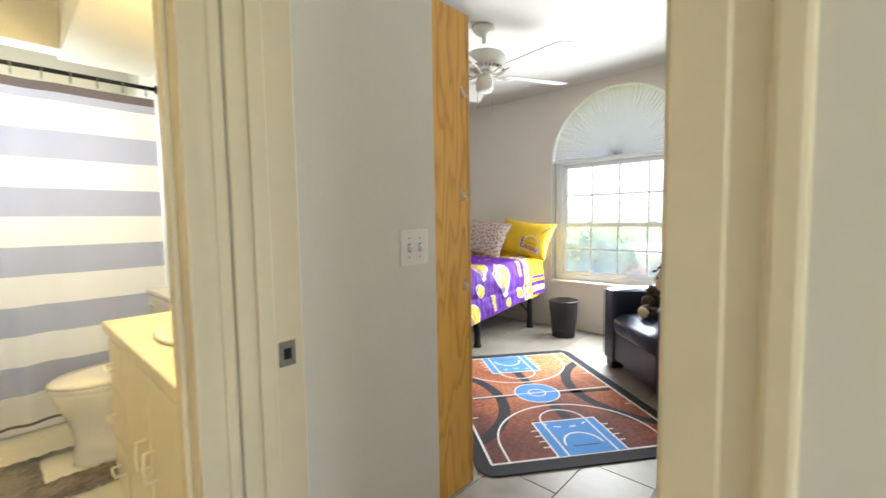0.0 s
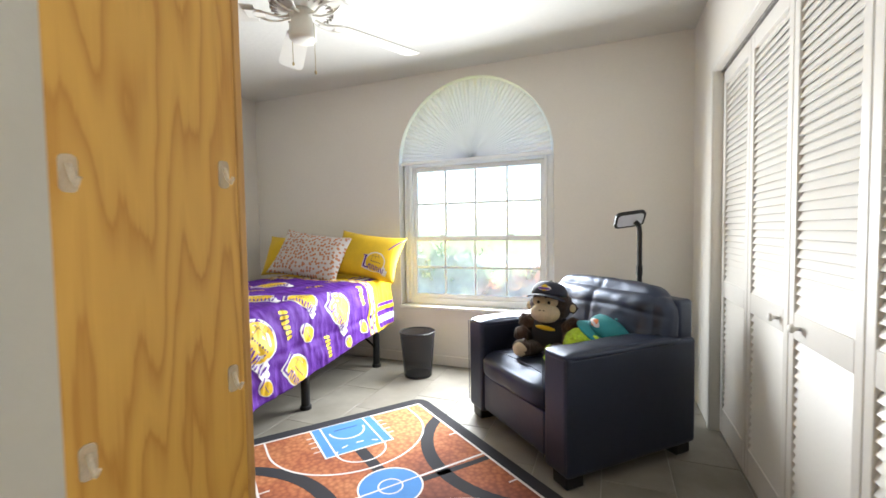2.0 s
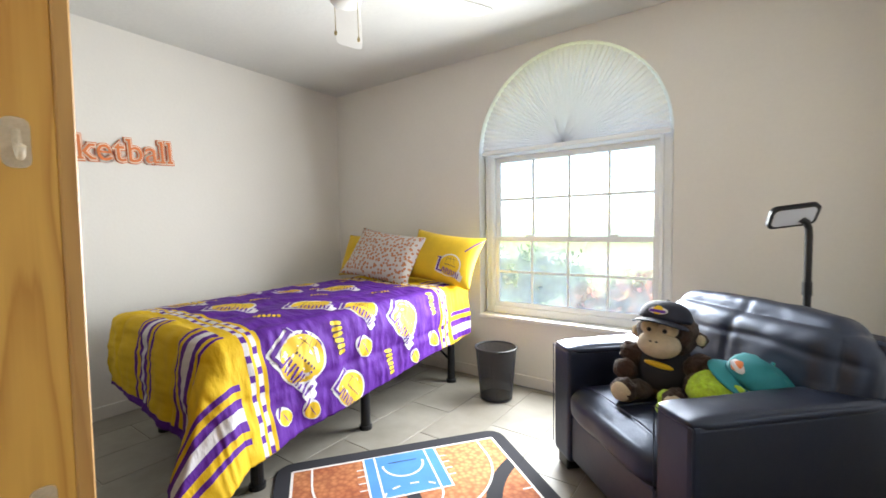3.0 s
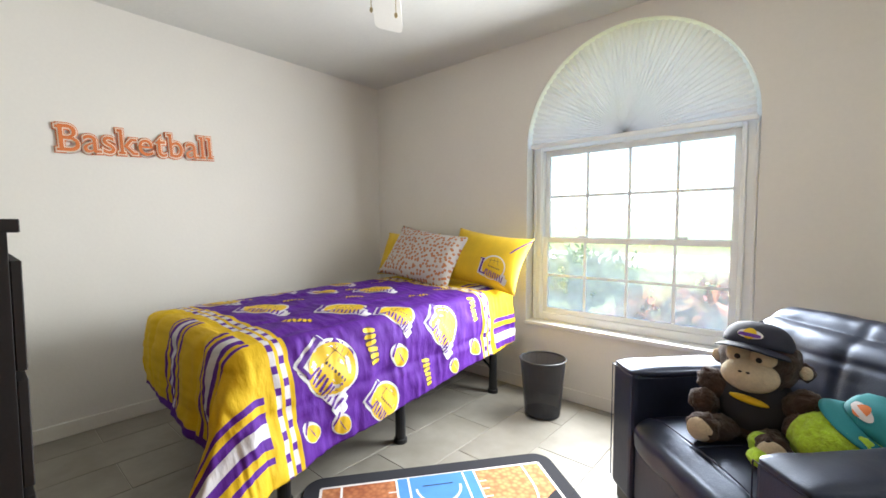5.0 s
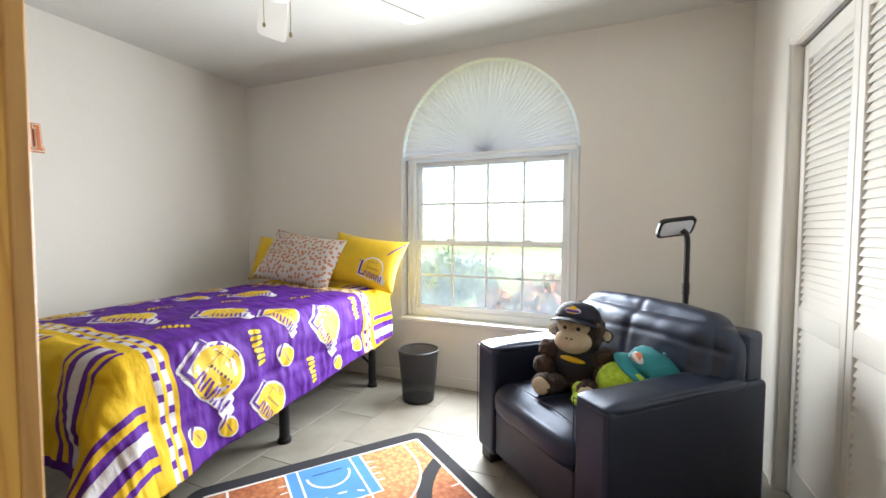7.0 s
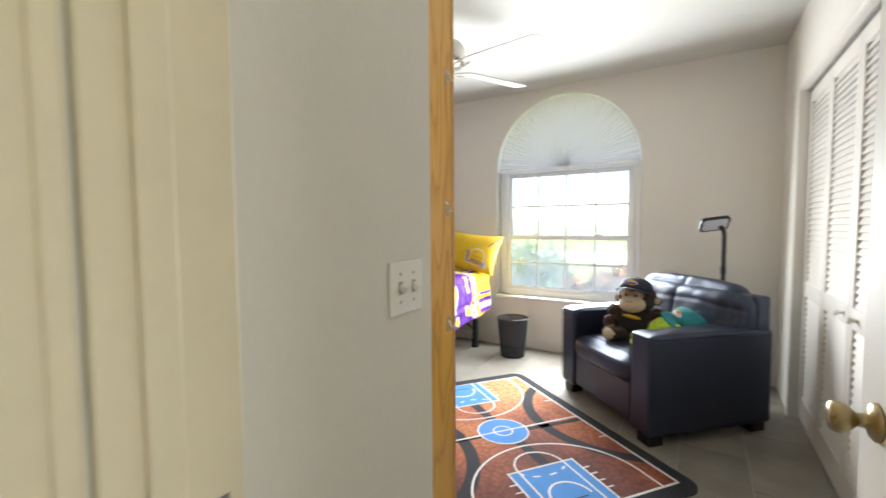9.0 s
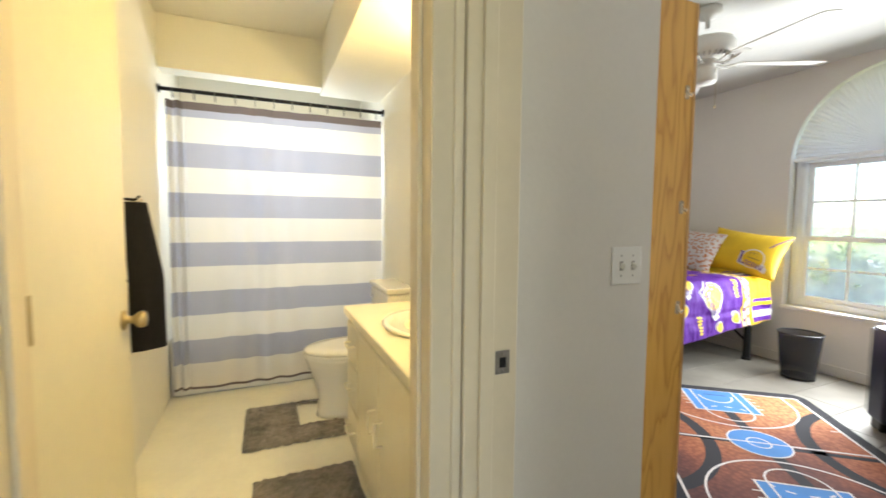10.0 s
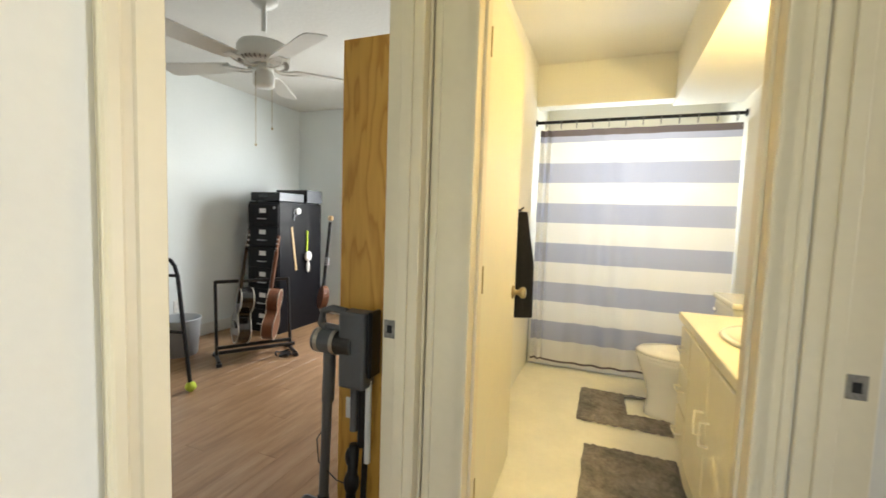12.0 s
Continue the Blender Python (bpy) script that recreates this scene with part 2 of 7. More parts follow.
def comforter_material():
    """Woven print in sheet metres: u across, v from the foot edge up; yellow ends with stripes, laddered bands, a purple field."""
    m, nt, b = nodes_of("comforter_print")
    t = nt.nodes.new("ShaderNodeTexCoord")
    sep = nt.nodes.new("ShaderNodeSeparateXYZ")
    link(nt, t.outputs["UV"], sep.inputs[0])
    u, v = sep.outputs[0], sep.outputs[1]
    wob = noise_node(nt, coords(nt), 8, 2)
    ends = math_node(nt, "MAXIMUM", math_node(nt, "LESS_THAN", v, 0.212), math_node(nt, "GREATER_THAN", v, 1.495))
    col = mix_color(nt, ends, PURPLE, YELLOW)
    for lo, hi, shift in ((0.132, 0.155, 0.0), (0.170, 0.193, 0.35), (1.518, 1.541, 0.0), (1.556, 1.579, 0.35)):
        band = mask(nt, v, lo, hi)
        dash = math_node(nt, "LESS_THAN", math_node(nt, "FRACT", math_node(nt, "ADD", math_node(nt, "MULTIPLY", u, 11.5), shift)), 0.64)
        col = mix_color(nt, band, col, mix_color(nt, dash, PURPLE, PLAIN_WHITE))
    stripes = math_node(nt, "MAXIMUM", math_node(nt, "LESS_THAN", v, 0.085), math_node(nt, "GREATER_THAN", v, 1.62))
    for c, w in ((0.02, 0.95), (0.46, 1.05), (0.90, 1.25), (-0.86, 1.2)):
        for lo, hi, tone in ((-0.105, -0.082, PURPLE), (-0.055, 0.052, PURPLE), (-0.022, 0.020, PLAIN_WHITE), (0.078, 0.098, PURPLE)):
            k = math_node(nt, "MULTIPLY", stripes, mask(nt, u, c + lo * w, c + hi * w))
            col = mix_color(nt, k, col, tone)
    hem = math_node(nt, "LESS_THAN", math_node(nt, "ADD", v, math_node(nt, "MULTIPLY", u, 0.052)), -0.362)
    col = mix_color(nt, hem, col, PURPLE)
    fade = noise_node(nt, coords(nt), 3.5, 3)
    col = mix_color(nt, math_node(nt, "MULTIPLY", fade, 0.16), col, (0.03, 0.01, 0.06))
    link(nt, col, b.inputs["Base Color"])
    b.inputs["Roughness"].default_value, b.inputs["Specular IOR Level"].default_value = 0.72, 0.22
    weave = noise_node(nt, coords(nt), 420, 2)
    crease = noise_node(nt, coords(nt, scale=(1, 2.2, 1)), 16, 3)
    bump(nt, b, math_node(nt, "ADD", math_node(nt, "MULTIPLY", weave, 0.15), crease), 0.55, 0.008)
    return m


def spotted_material():
    """Pale cotton print with small orange balls."""
    m, nt, b = nodes_of("ball_print_cotton")
    t = nt.nodes.new("ShaderNodeTexCoord")
    vor = nt.nodes.new("ShaderNodeTexVoronoi")
    vor.voronoi_dimensions = "2D"
    vor.inputs["Scale"].default_value, vor.inputs["Randomness"].default_value = 33, 0.8
    link(nt, t.outputs["Object"], vor.inputs["Vector"])
    d = math_node(nt, "LESS_THAN", vor.outputs["Distance"], 0.33)
    rim = math_node(nt, "MULTIPLY", d, math_node(nt, "GREATER_THAN", vor.outputs["Distance"], 0.26))
    back = mix_color(nt, noise_node(nt, coords(nt), 16, 3), (0.54, 0.50, 0.46), (0.44, 0.42, 0.40))
    seen = math_node(nt, "GREATER_THAN", math_node(nt, "FRACT", math_node(nt, "MULTIPLY", vor.outputs["Color"], 7.3)), 0.08)
    col = mix_color(nt, math_node(nt, "MULTIPLY", d, seen), back, (0.46, 0.165, 0.055))
    col = mix_color(nt, math_node(nt, "MULTIPLY", rim, seen), col, (0.28, 0.12, 0.07))
    link(nt, col, b.inputs["Base Color"])
    b.inputs["Roughness"].default_value = 0.8
    bump(nt, b, noise_node(nt, coords(nt), 18, 3), 0.4, 0.006)
    return m


def ball_skin_material():
    """Printed close-up of a pebbled ball: orange lit patches falling to dark maroon."""
    m, nt, b = nodes_of("rug_ball_print")
    v = coords(nt)
    vor = nt.nodes.new("ShaderNodeTexVoronoi")
    vor.inputs["Scale"].default_value = 42
    link(nt, v, vor.inputs["Vector"])
    sep = nt.nodes.new("ShaderNodeSeparateXYZ")
    link(nt, v, sep.inputs[0])
    broad = noise_node(nt, v, 1.7, 2)
    lift = math_node(nt, "ADD", math_node(nt, "MULTIPLY", sep.outputs[0], -0.27), math_node(nt, "MULTIPLY", broad, 0.75))
    lift = math_node(nt, "ADD", lift, math_node(nt, "MULTIPLY", sep.outputs[1], 0.10))
    col = ramp(nt, lift, ((0.10, (0.045, 0.015, 0.018)), (0.27, (0.19, 0.048, 0.026)), (0.42, (0.44, 0.14, 0.05)), (0.62, (0.68, 0.33, 0.13))))
    peb = ramp(nt, vor.outputs["Distance"], ((0.15, (1, 1, 1)), (0.75, (0.52, 0.40, 0.38))))
    mul = nt.nodes.new("ShaderNodeMix")
    mul.data_type, mul.blend_type = "RGBA", "MULTIPLY"
    mul.inputs[0].default_value = 0.85
    link(nt, col, mul.inputs[6])
    link(nt, peb, mul.inputs[7])
    link(nt, mul.outputs[2], b.inputs["Base Color"])
    b.inputs["Roughness"].default_value = 0.85
    bump(nt, b, noise_node(nt, v, 500, 2), 0.3, 0.001)
    return m


def curtain_material():
    m, nt, b = nodes_of("striped_curtain")
    t = nt.nodes.new("ShaderNodeTexCoord")
    sep = nt.nodes.new("ShaderNodeSeparateXYZ")
    link(nt, t.outputs["UV"], sep.inputs[0])
    z = sep.outputs[1]
    f = math_node(nt, "FRACT", math_node(nt, "DIVIDE", math_node(nt, "SUBTRACT", 1.693 + 0.322, z), 0.322))
    grey = math_node(nt, "LESS_THAN", f, 0.49)
    weave = noise_node(nt, coords(nt), 260, 2)
    greys = mix_color(nt, weave, (0.38, 0.40, 0.51), (0.47, 0.49, 0.60))
    col = mix_color(nt, grey, (0.80, 0.79, 0.77), greys)
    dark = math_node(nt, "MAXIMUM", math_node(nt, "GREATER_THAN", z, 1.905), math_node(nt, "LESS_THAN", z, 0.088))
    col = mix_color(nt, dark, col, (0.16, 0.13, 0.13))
    link(nt, col, b.inputs["Base Color"])
    b.inputs["Roughness"].default_value = 0.85
    bump(nt, b, weave, 0.2, 0.0008)
    tr = nt.nodes.new("ShaderNodeBsdfTranslucent")
    link(nt, col, tr.inputs["Color"])
    mx = nt.nodes.new("ShaderNodeMixShader")
    mx.inputs[0].default_value = 0.45
    link(nt, b.outputs[0], mx.inputs[1])
    link(nt, tr.outputs[0], mx.inputs[2])
    link(nt, mx.outputs[0], nt.nodes["Material Output"].inputs["Surface"])
    return m


def leaf_material(name, cols):
    m, nt, b = nodes_of(name)
    g = nt.nodes.new("ShaderNodeNewGeometry")
    stops = tuple((i / max(1, len(cols) - 1), c) for i, c in enumerate(cols))
    col = ramp(nt, g.outputs["Random Per Island"], stops)
    link(nt, col, b.inputs["Base Color"])
    b.inputs["Roughness"].default_value = 0.5
    tr = nt.nodes.new("ShaderNodeBsdfTranslucent")
    link(nt, col, tr.inputs["Color"])
    mx = nt.nodes.new("ShaderNodeMixShader")
    mx.inputs[0].default_value = 0.35
    link(nt, b.outputs[0], mx.inputs[1])
    link(nt, tr.outputs[0], mx.inputs[2])
    link(nt, mx.outputs[0], nt.nodes["Material Output"].inputs["Surface"])
    return m


TILE, PLANK, LEATHER = tile_material(), plank_material(), leather_material()
COMFORTER, SPOTTED, BALL_SKIN, CURTAIN = comforter_material(), spotted_material(), ball_skin_material(), curtain_material()
YELLOW_COTTON = paint("yellow_cotton", YELLOW, 0.7, var=0.08, scale=9, fine=300, relief=0.3, sheen=0.1)
PURPLE_INK = paint("purple_print", PURPLE, 0.65, var=0.08, relief=0.1)
WHITE_INK = paint("white_print", PLAIN_WHITE, 0.65, var=0.05, relief=0.1)
YELLOW_INK = paint("yellow_print", YELLOW, 0.65, var=0.06, relief=0.1)
DARK_INK = paint("dark_print", (0.06, 0.03, 0.05), 0.65, var=0.06, relief=0.1)
BROWN_PLUSH = plush_material("brown_plush", (0.042, 0.018, 0.010))
TAN_PLUSH = plush_material("tan_plush", (0.70, 0.58, 0.40), 160, 0.12, 0.86, 1.10)
LIME_PLUSH = plush_material("lime_plush", (0.50, 0.74, 0.05), 70, 0.12, 0.66, 1.25)
BLACK_CLOTH = paint("black_cloth", (0.012, 0.012, 0.017), 0.85, var=0.1, fine=300, relief=0.3)
NAVY_CLOTH = paint("navy_cap_cloth", (0.012, 0.014, 0.03), 0.75, var=0.1, fine=260, relief=0.3)
TEAL_CLOTH = paint("teal_cap_cloth", (0.015, 0.19, 0.22), 0.75, var=0.12, fine=260, relief=0.3)
ORANGE_INK = paint("orange_print", (0.62, 0.17, 0.04), 0.6, var=0.06, relief=0.0)
RUG_BLACK = paint("rug_black", (0.016, 0.016, 0.022), 0.9, var=0.15, scale=12, fine=260, relief=0.4)
RUG_BLUE = paint("rug_blue", (0.065, 0.23, 0.56), 0.9, var=0.1, scale=6, fine=260, relief=0.3)
RUG_WHITE = paint("rug_white", (0.74, 0.70, 0.68), 0.88, var=0.08, relief=0.2)


def fine_mesh(name, col, holes):
    """Woven wire too fine to pick apart: black paint with open holes between the wires."""
    m, nt, b = nodes_of(name)
    b.inputs["Base Color"].default_value, b.inputs["Roughness"].default_value = (*col, 1), 0.5
    t = nt.nodes.new("ShaderNodeBsdfTransparent")
    mx = nt.nodes.new("ShaderNodeMixShader")
    n = noise_node(nt, coords(nt), 300, 1)
    link(nt, math_node(nt, "ADD", math_node(nt, "MULTIPLY", n, 0.12), holes - 0.06), mx.inputs[0])
    link(nt, b.outputs[0], mx.inputs[1])
    link(nt, t.outputs[0], mx.inputs[2])
    link(nt, mx.outputs[0], nt.nodes["Material Output"].inputs["Surface"])
    return m


MESH_BLACK = fine_mesh("black_wire_mesh", (0.016, 0.016, 0.019), 0.24)
BLIND = cloth_through("pleated_blind", (0.74, 0.712, 0.69), 0.28)
LEAVES = leaf_material("hedge_leaves", ((0.09, 0.15, 0.04), (0.14, 0.21, 0.06), (0.20, 0.26, 0.09)))
CROTON = leaf_material("croton_leaves", ((0.32, 0.09, 0.06), (0.42, 0.19, 0.08), (0.16, 0.19, 0.07), (0.30, 0.11, 0.13)))
TREE_LEAVES = leaf_material("tree_leaves", ((0.05, 0.10, 0.025), (0.09, 0.16, 0.04)))
BARK = paint("bark", (0.13, 0.10, 0.07), 0.9, var=0.25, scale=14, relief=0.6, depth=0.01)
GRASS = paint("lawn_grass", (0.14, 0.18, 0.06), 0.95, var=0.3, scale=0.9, fine=60, relief=0.8, depth=0.03)
ROAD = paint("pale_concrete", (0.42, 0.41, 0.39), 0.9, var=0.1, scale=0.6, relief=0.4)
STUCCO = paint("stucco", (0.60, 0.50, 0.44), 0.9, var=0.06, scale=1, relief=0.4, depth=0.004)
ROOF_TILE = paint("roof_shingle", (0.20, 0.15, 0.13), 0.9, var=0.2, scale=3, relief=0.4)
TOWEL_DARK = plush_material("dark_towel", (0.006, 0.005, 0.006), 220, 0.0)
TOWEL_PALE = plush_material("pale_towel", (0.55, 0.50, 0.42), 220)
MAT_GREY = plush_material("shaggy_mat", (0.20, 0.178, 0.155), 30, 0.12, 0.45, 1.75)
GUITAR_DARK = paint("guitar_black_lacquer", (0.012, 0.010, 0.010), 0.15, relief=0.0, coat=0.6)
GUITAR_BROWN = oak("guitar_brown_lacquer", (0.15, 0.048, 0.017), (0.075, 0.024, 0.010))
PALE_WOOD = oak("pale_wood", (0.62, 0.45, 0.24), (0.5, 0.33, 0.15))
BALL_GREEN = paint("tennis_felt", (0.52, 0.62, 0.06), 0.95, var=0.1, fine=200, relief=0.5)
SCREEN = paint("screen_black", (0.008, 0.008, 0.009), 0.12, relief=0.0)
CLEAR = fine_mesh("clear_plastic", (0.80, 0.72, 0.58), 0.62)


def veiled_glass(name, dust):
    """Window glass with a veil that imitates glare by scattering some of the daylight; dust: its strength."""
    m, nt, b = nodes_of(name)
    b.inputs["Roughness"].default_value, b.inputs["Transmission Weight"].default_value, b.inputs["IOR"].default_value = 0.0, 1.0, 1.45
    # pale translucent share put in to wash out the view like glare
    t = nt.nodes.new("ShaderNodeBsdfTranslucent")
    t.inputs["Color"].default_value = (0.93, 0.91, 0.87, 1)
    mx = nt.nodes.new("ShaderNodeMixShader")
    n = noise_node(nt, coords(nt), 5, 4)
    link(nt, math_node(nt, "MULTIPLY", n, dust * 2), mx.inputs[0])
    link(nt, b.outputs[0], mx.inputs[1])
    link(nt, t.outputs[0], mx.inputs[2])
    link(nt, mx.outputs[0], nt.nodes["Material Output"].inputs["Surface"])
    return m


PANE = veiled_glass("window_glass", 0.31)
LAMP_FACE = paint("led_diffuser", (0.62, 0.64, 0.70), 0.3, var=0.02, relief=0.0)
BULB = emitting("warm_bulb", (1.0, 0.77, 0.35), 19.0)


# ---- building helpers ----
def part(name, bm, material, parent=None, label="", smooth=False):
    me = bpy.data.meshes.new(name)
    bmesh.ops.recalc_face_normals(bm, faces=bm.faces)
    bm.to_mesh(me)
    bm.free()
    for m in material if isinstance(material, (list, tuple)) else (material,):
        me.materials.append(m)
    if smooth:
        for p in me.polygons:
            p.use_smooth = True
    ob = new(name, me)
    if parent is not None:
        ob.parent = parent
    return tagged(ob, label)


def thing(name, label, category, place=(0, 0, 0), rz=0.0, group="", kind=""):
    ob = new(name)
    ob.empty_display_size = 0.05
    ob.matrix_basis = pose(*place, 0, 0, rz)
    return tagged(ob, label, category, group, kind)


def block(bm, x0, x1, y0, y1, z0, z1, edge=0.0, segments=1, m=None):
    """A box between two corners, with its edges rounded by edge."""
    mat = Matrix.Translation(((x0 + x1) / 2, (y0 + y1) / 2, (z0 + z1) / 2)) @ Matrix.Diagonal((abs(x1 - x0), abs(y1 - y0), abs(z1 - z0), 1))
    made = bmesh.ops.create_cube(bm, size=1, matrix=mat)["verts"]
    if edge:
        es = list({e for v in made for e in v.link_edges})
        made = bmesh.ops.bevel(bm, geom=es, offset=edge, segments=segments, profile=0.5, affect="EDGES")["verts"]
    if m is not None:
        bmesh.ops.transform(bm, matrix=m, verts=list({v for v in made if v.is_valid}))
    return made


def box_mesh(x0, x1, y0, y1, z0, z1, edge=0.0, segments=1):
    bm = bmesh.new()
    block(bm, x0, x1, y0, y1, z0, z1, edge, segments)
    return bm


def lathe(bm, profile, segments=24, m=None):
    """Turn (radius, height) pairs round z; ends with radius 0 close."""
    rings = []
    for r, z in profile:
        if r < 1e-5:
            rings.append([bm.verts.new((0, 0, z))])
        else:
            rings.append([bm.verts.new((r * math.cos(2 * math.pi * i / segments), r * math.sin(2 * math.pi * i / segments), z)) for i in range(segments)])
    for a, b in zip(rings, rings[1:]):
        for i in range(segments):
            j = (i + 1) % segments
            if len(a) == 1 and len(b) > 1:
                bm.faces.new((a[0], b[i], b[j]))
            elif len(b) == 1 and len(a) > 1:
                bm.faces.new((a[i], a[j], b[0]))
            elif len(a) > 1:
                bm.faces.new((a[i], a[j], b[j], b[i]))
    if m is not None:
        bmesh.ops.transform(bm, matrix=m, verts=[v for r in rings for v in r])
    return bm


def tube(bm, points, radius, segments=10, caps=True):
    """A round bar along points; radius may be one number or one for each point."""
    pts = [Vector(p) for p in points]
    rad = radius if isinstance(radius, (list, tuple)) else [radius] * len(pts)
    rings, side = [], None
    for i, p in enumerate(pts):
        way = (pts[min(i + 1, len(pts) - 1)] - pts[max(i - 1, 0)]).normalized()
        ref = side if side is not None else (Vector((0, 0, 1)) if abs(way.z) < 0.9 else Vector((1, 0, 0)))
        a = way.cross(ref).cross(way).normalized() if side is not None else way.cross(ref).normalized()
        side = a
        b = way.cross(a)
        rings.append([bm.verts.new(p + (a * math.cos(2 * math.pi * k / segments) + b * math.sin(2 * math.pi * k / segments)) * rad[i]) for k in range(segments)])
    for r, s in zip(rings, rings[1:]):
        for k in range(segments):
            bm.faces.new((r[k], r[(k + 1) % segments], s[(k + 1) % segments], s[k]))
    if caps:
        bm.faces.new(rings[0])
        bm.faces.new(list(reversed(rings[-1])))
    return bm


def ball(bm, centre, size, turn=(0, 0, 0), u=20, v=14):
    m = pose(*centre, *turn) @ Matrix.Diagonal((*size, 1))
    return bmesh.ops.create_uvsphere(bm, u_segments=u, v_segments=v, radius=1.0, matrix=m)["verts"]


def surface(bm, f, us, vs, uv=False):
    """A grid of points f(u, v)."""
    grid = [[bm.verts.new(f(u, v)) for v in vs] for u in us]
    layer = bm.loops.layers.uv.new("UVMap") if uv else None
    for i in range(len(us) - 1):
        for j in range(len(vs) - 1):
            q = ((i, j), (i + 1, j), (i + 1, j + 1), (i, j + 1))
            face = bm.faces.new([grid[a][b] for a, b in q])
            if uv:
                for loop, (a, b) in zip(face.loops, q):
                    loop[layer].uv = (us[a], vs[b])
    return grid


def span(a, b, n):
    return [a + (b - a) * i / (n - 1) for i in range(n)]


def prism(bm, outline, z0, z1):
    """An upright slab over a closed outline of (x, y)."""
    lo = [bm.verts.new((x, y, z0)) for x, y in outline]
    hi = [bm.verts.new((x, y, z1)) for x, y in outline]
    bm.faces.new(list(reversed(lo)))
    bm.faces.new(hi)
    for i in range(len(outline)):
        j = (i + 1) % len(outline)
        bm.faces.new((lo[i], lo[j], hi[j], hi[i]))
    return bm


def rounded(w, h, r, n=6):
    pts = []
    for cx, cy, a in ((w / 2 - r, h / 2 - r, 0), (-w / 2 + r, h / 2 - r, 90), (-w / 2 + r, -h / 2 + r, 180), (w / 2 - r, -h / 2 + r, 270)):
        for k in range(n + 1):
            t = radians(a + 90 * k / n)
            pts.append((cx + r * math.cos(t), cy + r * math.sin(t)))
    return pts


def ribbon(bm, pts, width, z0, z1):
    """A flat line of that width along (x, y) points."""
    p = [Vector((x, y)) for x, y in pts]
    sides = []
    for i, q in enumerate(p):
        way = (p[min(i + 1, len(p) - 1)] - p[max(i - 1, 0)]).normalized()
        n = Vector((-way.y, way.x)) * width / 2
        sides.append((q + n, q - n))
    for (a, b), (c, d) in zip(sides, sides[1:]):
        lo = [bm.verts.new((*s, z0)) for s in (a, b, d, c)]
        hi = [bm.verts.new((*s, z1)) for s in (a, b, d, c)]
        bm.faces.new(hi)
        for i in range(4):
            bm.faces.new((lo[i], lo[(i + 1) % 4], hi[(i + 1) % 4], hi[i]))
    return bm


def arc(cx, cy, r, a0, a1, n=24):
    return [(cx + r * math.cos(radians(a)), cy + r * math.sin(radians(a))) for a in span(a0, a1, n)]


def structure(name, bm, material, label, category):
    return tagged(part(name, bm, material), label, category, kind="structure")

# ---- structure: one storey, ceiling at 2.48 ----
H = 2.48
XW, XE, YN, YS = -3.60, 0.265, 4.17, 1.13      # bedroom walls
HW, HN, HS, HE = -0.72, 0.47, -0.53, 2.30      # hall walls
BW, BN, BS = -3.80, 0.98, -0.57                # bath walls
OW, OS, ON, OE = -3.75, -3.62, -0.63, 1.20     # office walls
WX0, WX1, WZ0, WZ1 = -1.985, -0.66, 0.50, 1.74  # bedroom window, arch above WZ1
WXC, WR = (WX0 + WX1) / 2, (WX1 - WX0) / 2


def arched_wall():
    bm = bmesh.new()
    y0, y1 = YN, YN + 0.22
    block(bm, XW - 0.12, WX0, y0, y1, 0, H)
    block(bm, WX1, XE + 0.75, y0, y1, 0, H)
    block(bm, WX0, WX1, y0, y1, 0, WZ0)
    n = 40
    xs = [WXC - WR * math.cos(math.pi * i / n) for i in range(n + 1)]
    zs = [WZ1 + WR * math.sin(math.pi * i / n) for i in range(n + 1)]
    cols = [[bm.verts.new((x, y, z)) for y, z in ((y0, q), (y0, H), (y1, H), (y1, q))] for x, q in zip(xs, zs)]
    for a, b in zip(cols, cols[1:]):
        for i in range(4):
            j = (i + 1) % 4
            bm.faces.new((a[i], b[i], b[j], a[j]))
    return structure("wall_north", bm, WALL, "greige painted wall with an arched window opening", "wall")


arched_wall()
structure("wall_west", box_mesh(XW - 0.12, XW, 0.98, YN, 0, H), WALL, "greige painted bedroom wall with light texture", "wall")
bm = bmesh.new()
block(bm, XW, -0.777, BN + 0.02, YS, 0, H)
structure("wall_south", bm, WALL, "greige painted wall behind the bookcase", "wall")
bm = bmesh.new()
block(bm, -0.90, -0.777, 0.60, BN + 0.02, 0, H)
structure("wall_entry", bm, WALL, "greige painted entry wall with a light switch", "wall")
# east wall with the closet opening
CY0, CY1, CZ = 1.74, 3.60, 2.00
bm = bmesh.new()
block(bm, XE, XE + 0.10, 0.60, CY0, 0, H)
block(bm, XE, XE + 0.10, CY1, YN, 0, H)
block(bm, XE, XE + 0.10, CY0, CY1, CZ, H)
structure("wall_east", bm, WALL, "pale painted wall round the closet opening", "wall")
bm = bmesh.new()
block(bm, XE + 0.70, XE + 0.75, 0.60, YN, 0, H)
structure("wall_closet_back", bm, WALL, "plain painted closet back wall", "wall")


def door_wall_x(name, y0, y1, x0, x1, a, b, top, material, label):
    """A wall along x between x0 and x1 with a door opening from a to b."""
    bm = bmesh.new()
    block(bm, x0, a, y0, y1, 0, H)
    block(bm, b, x1, y0, y1, 0, H)
    block(bm, a, b, y0, y1, top, H)
    return structure(name, bm, material, label, "wall")


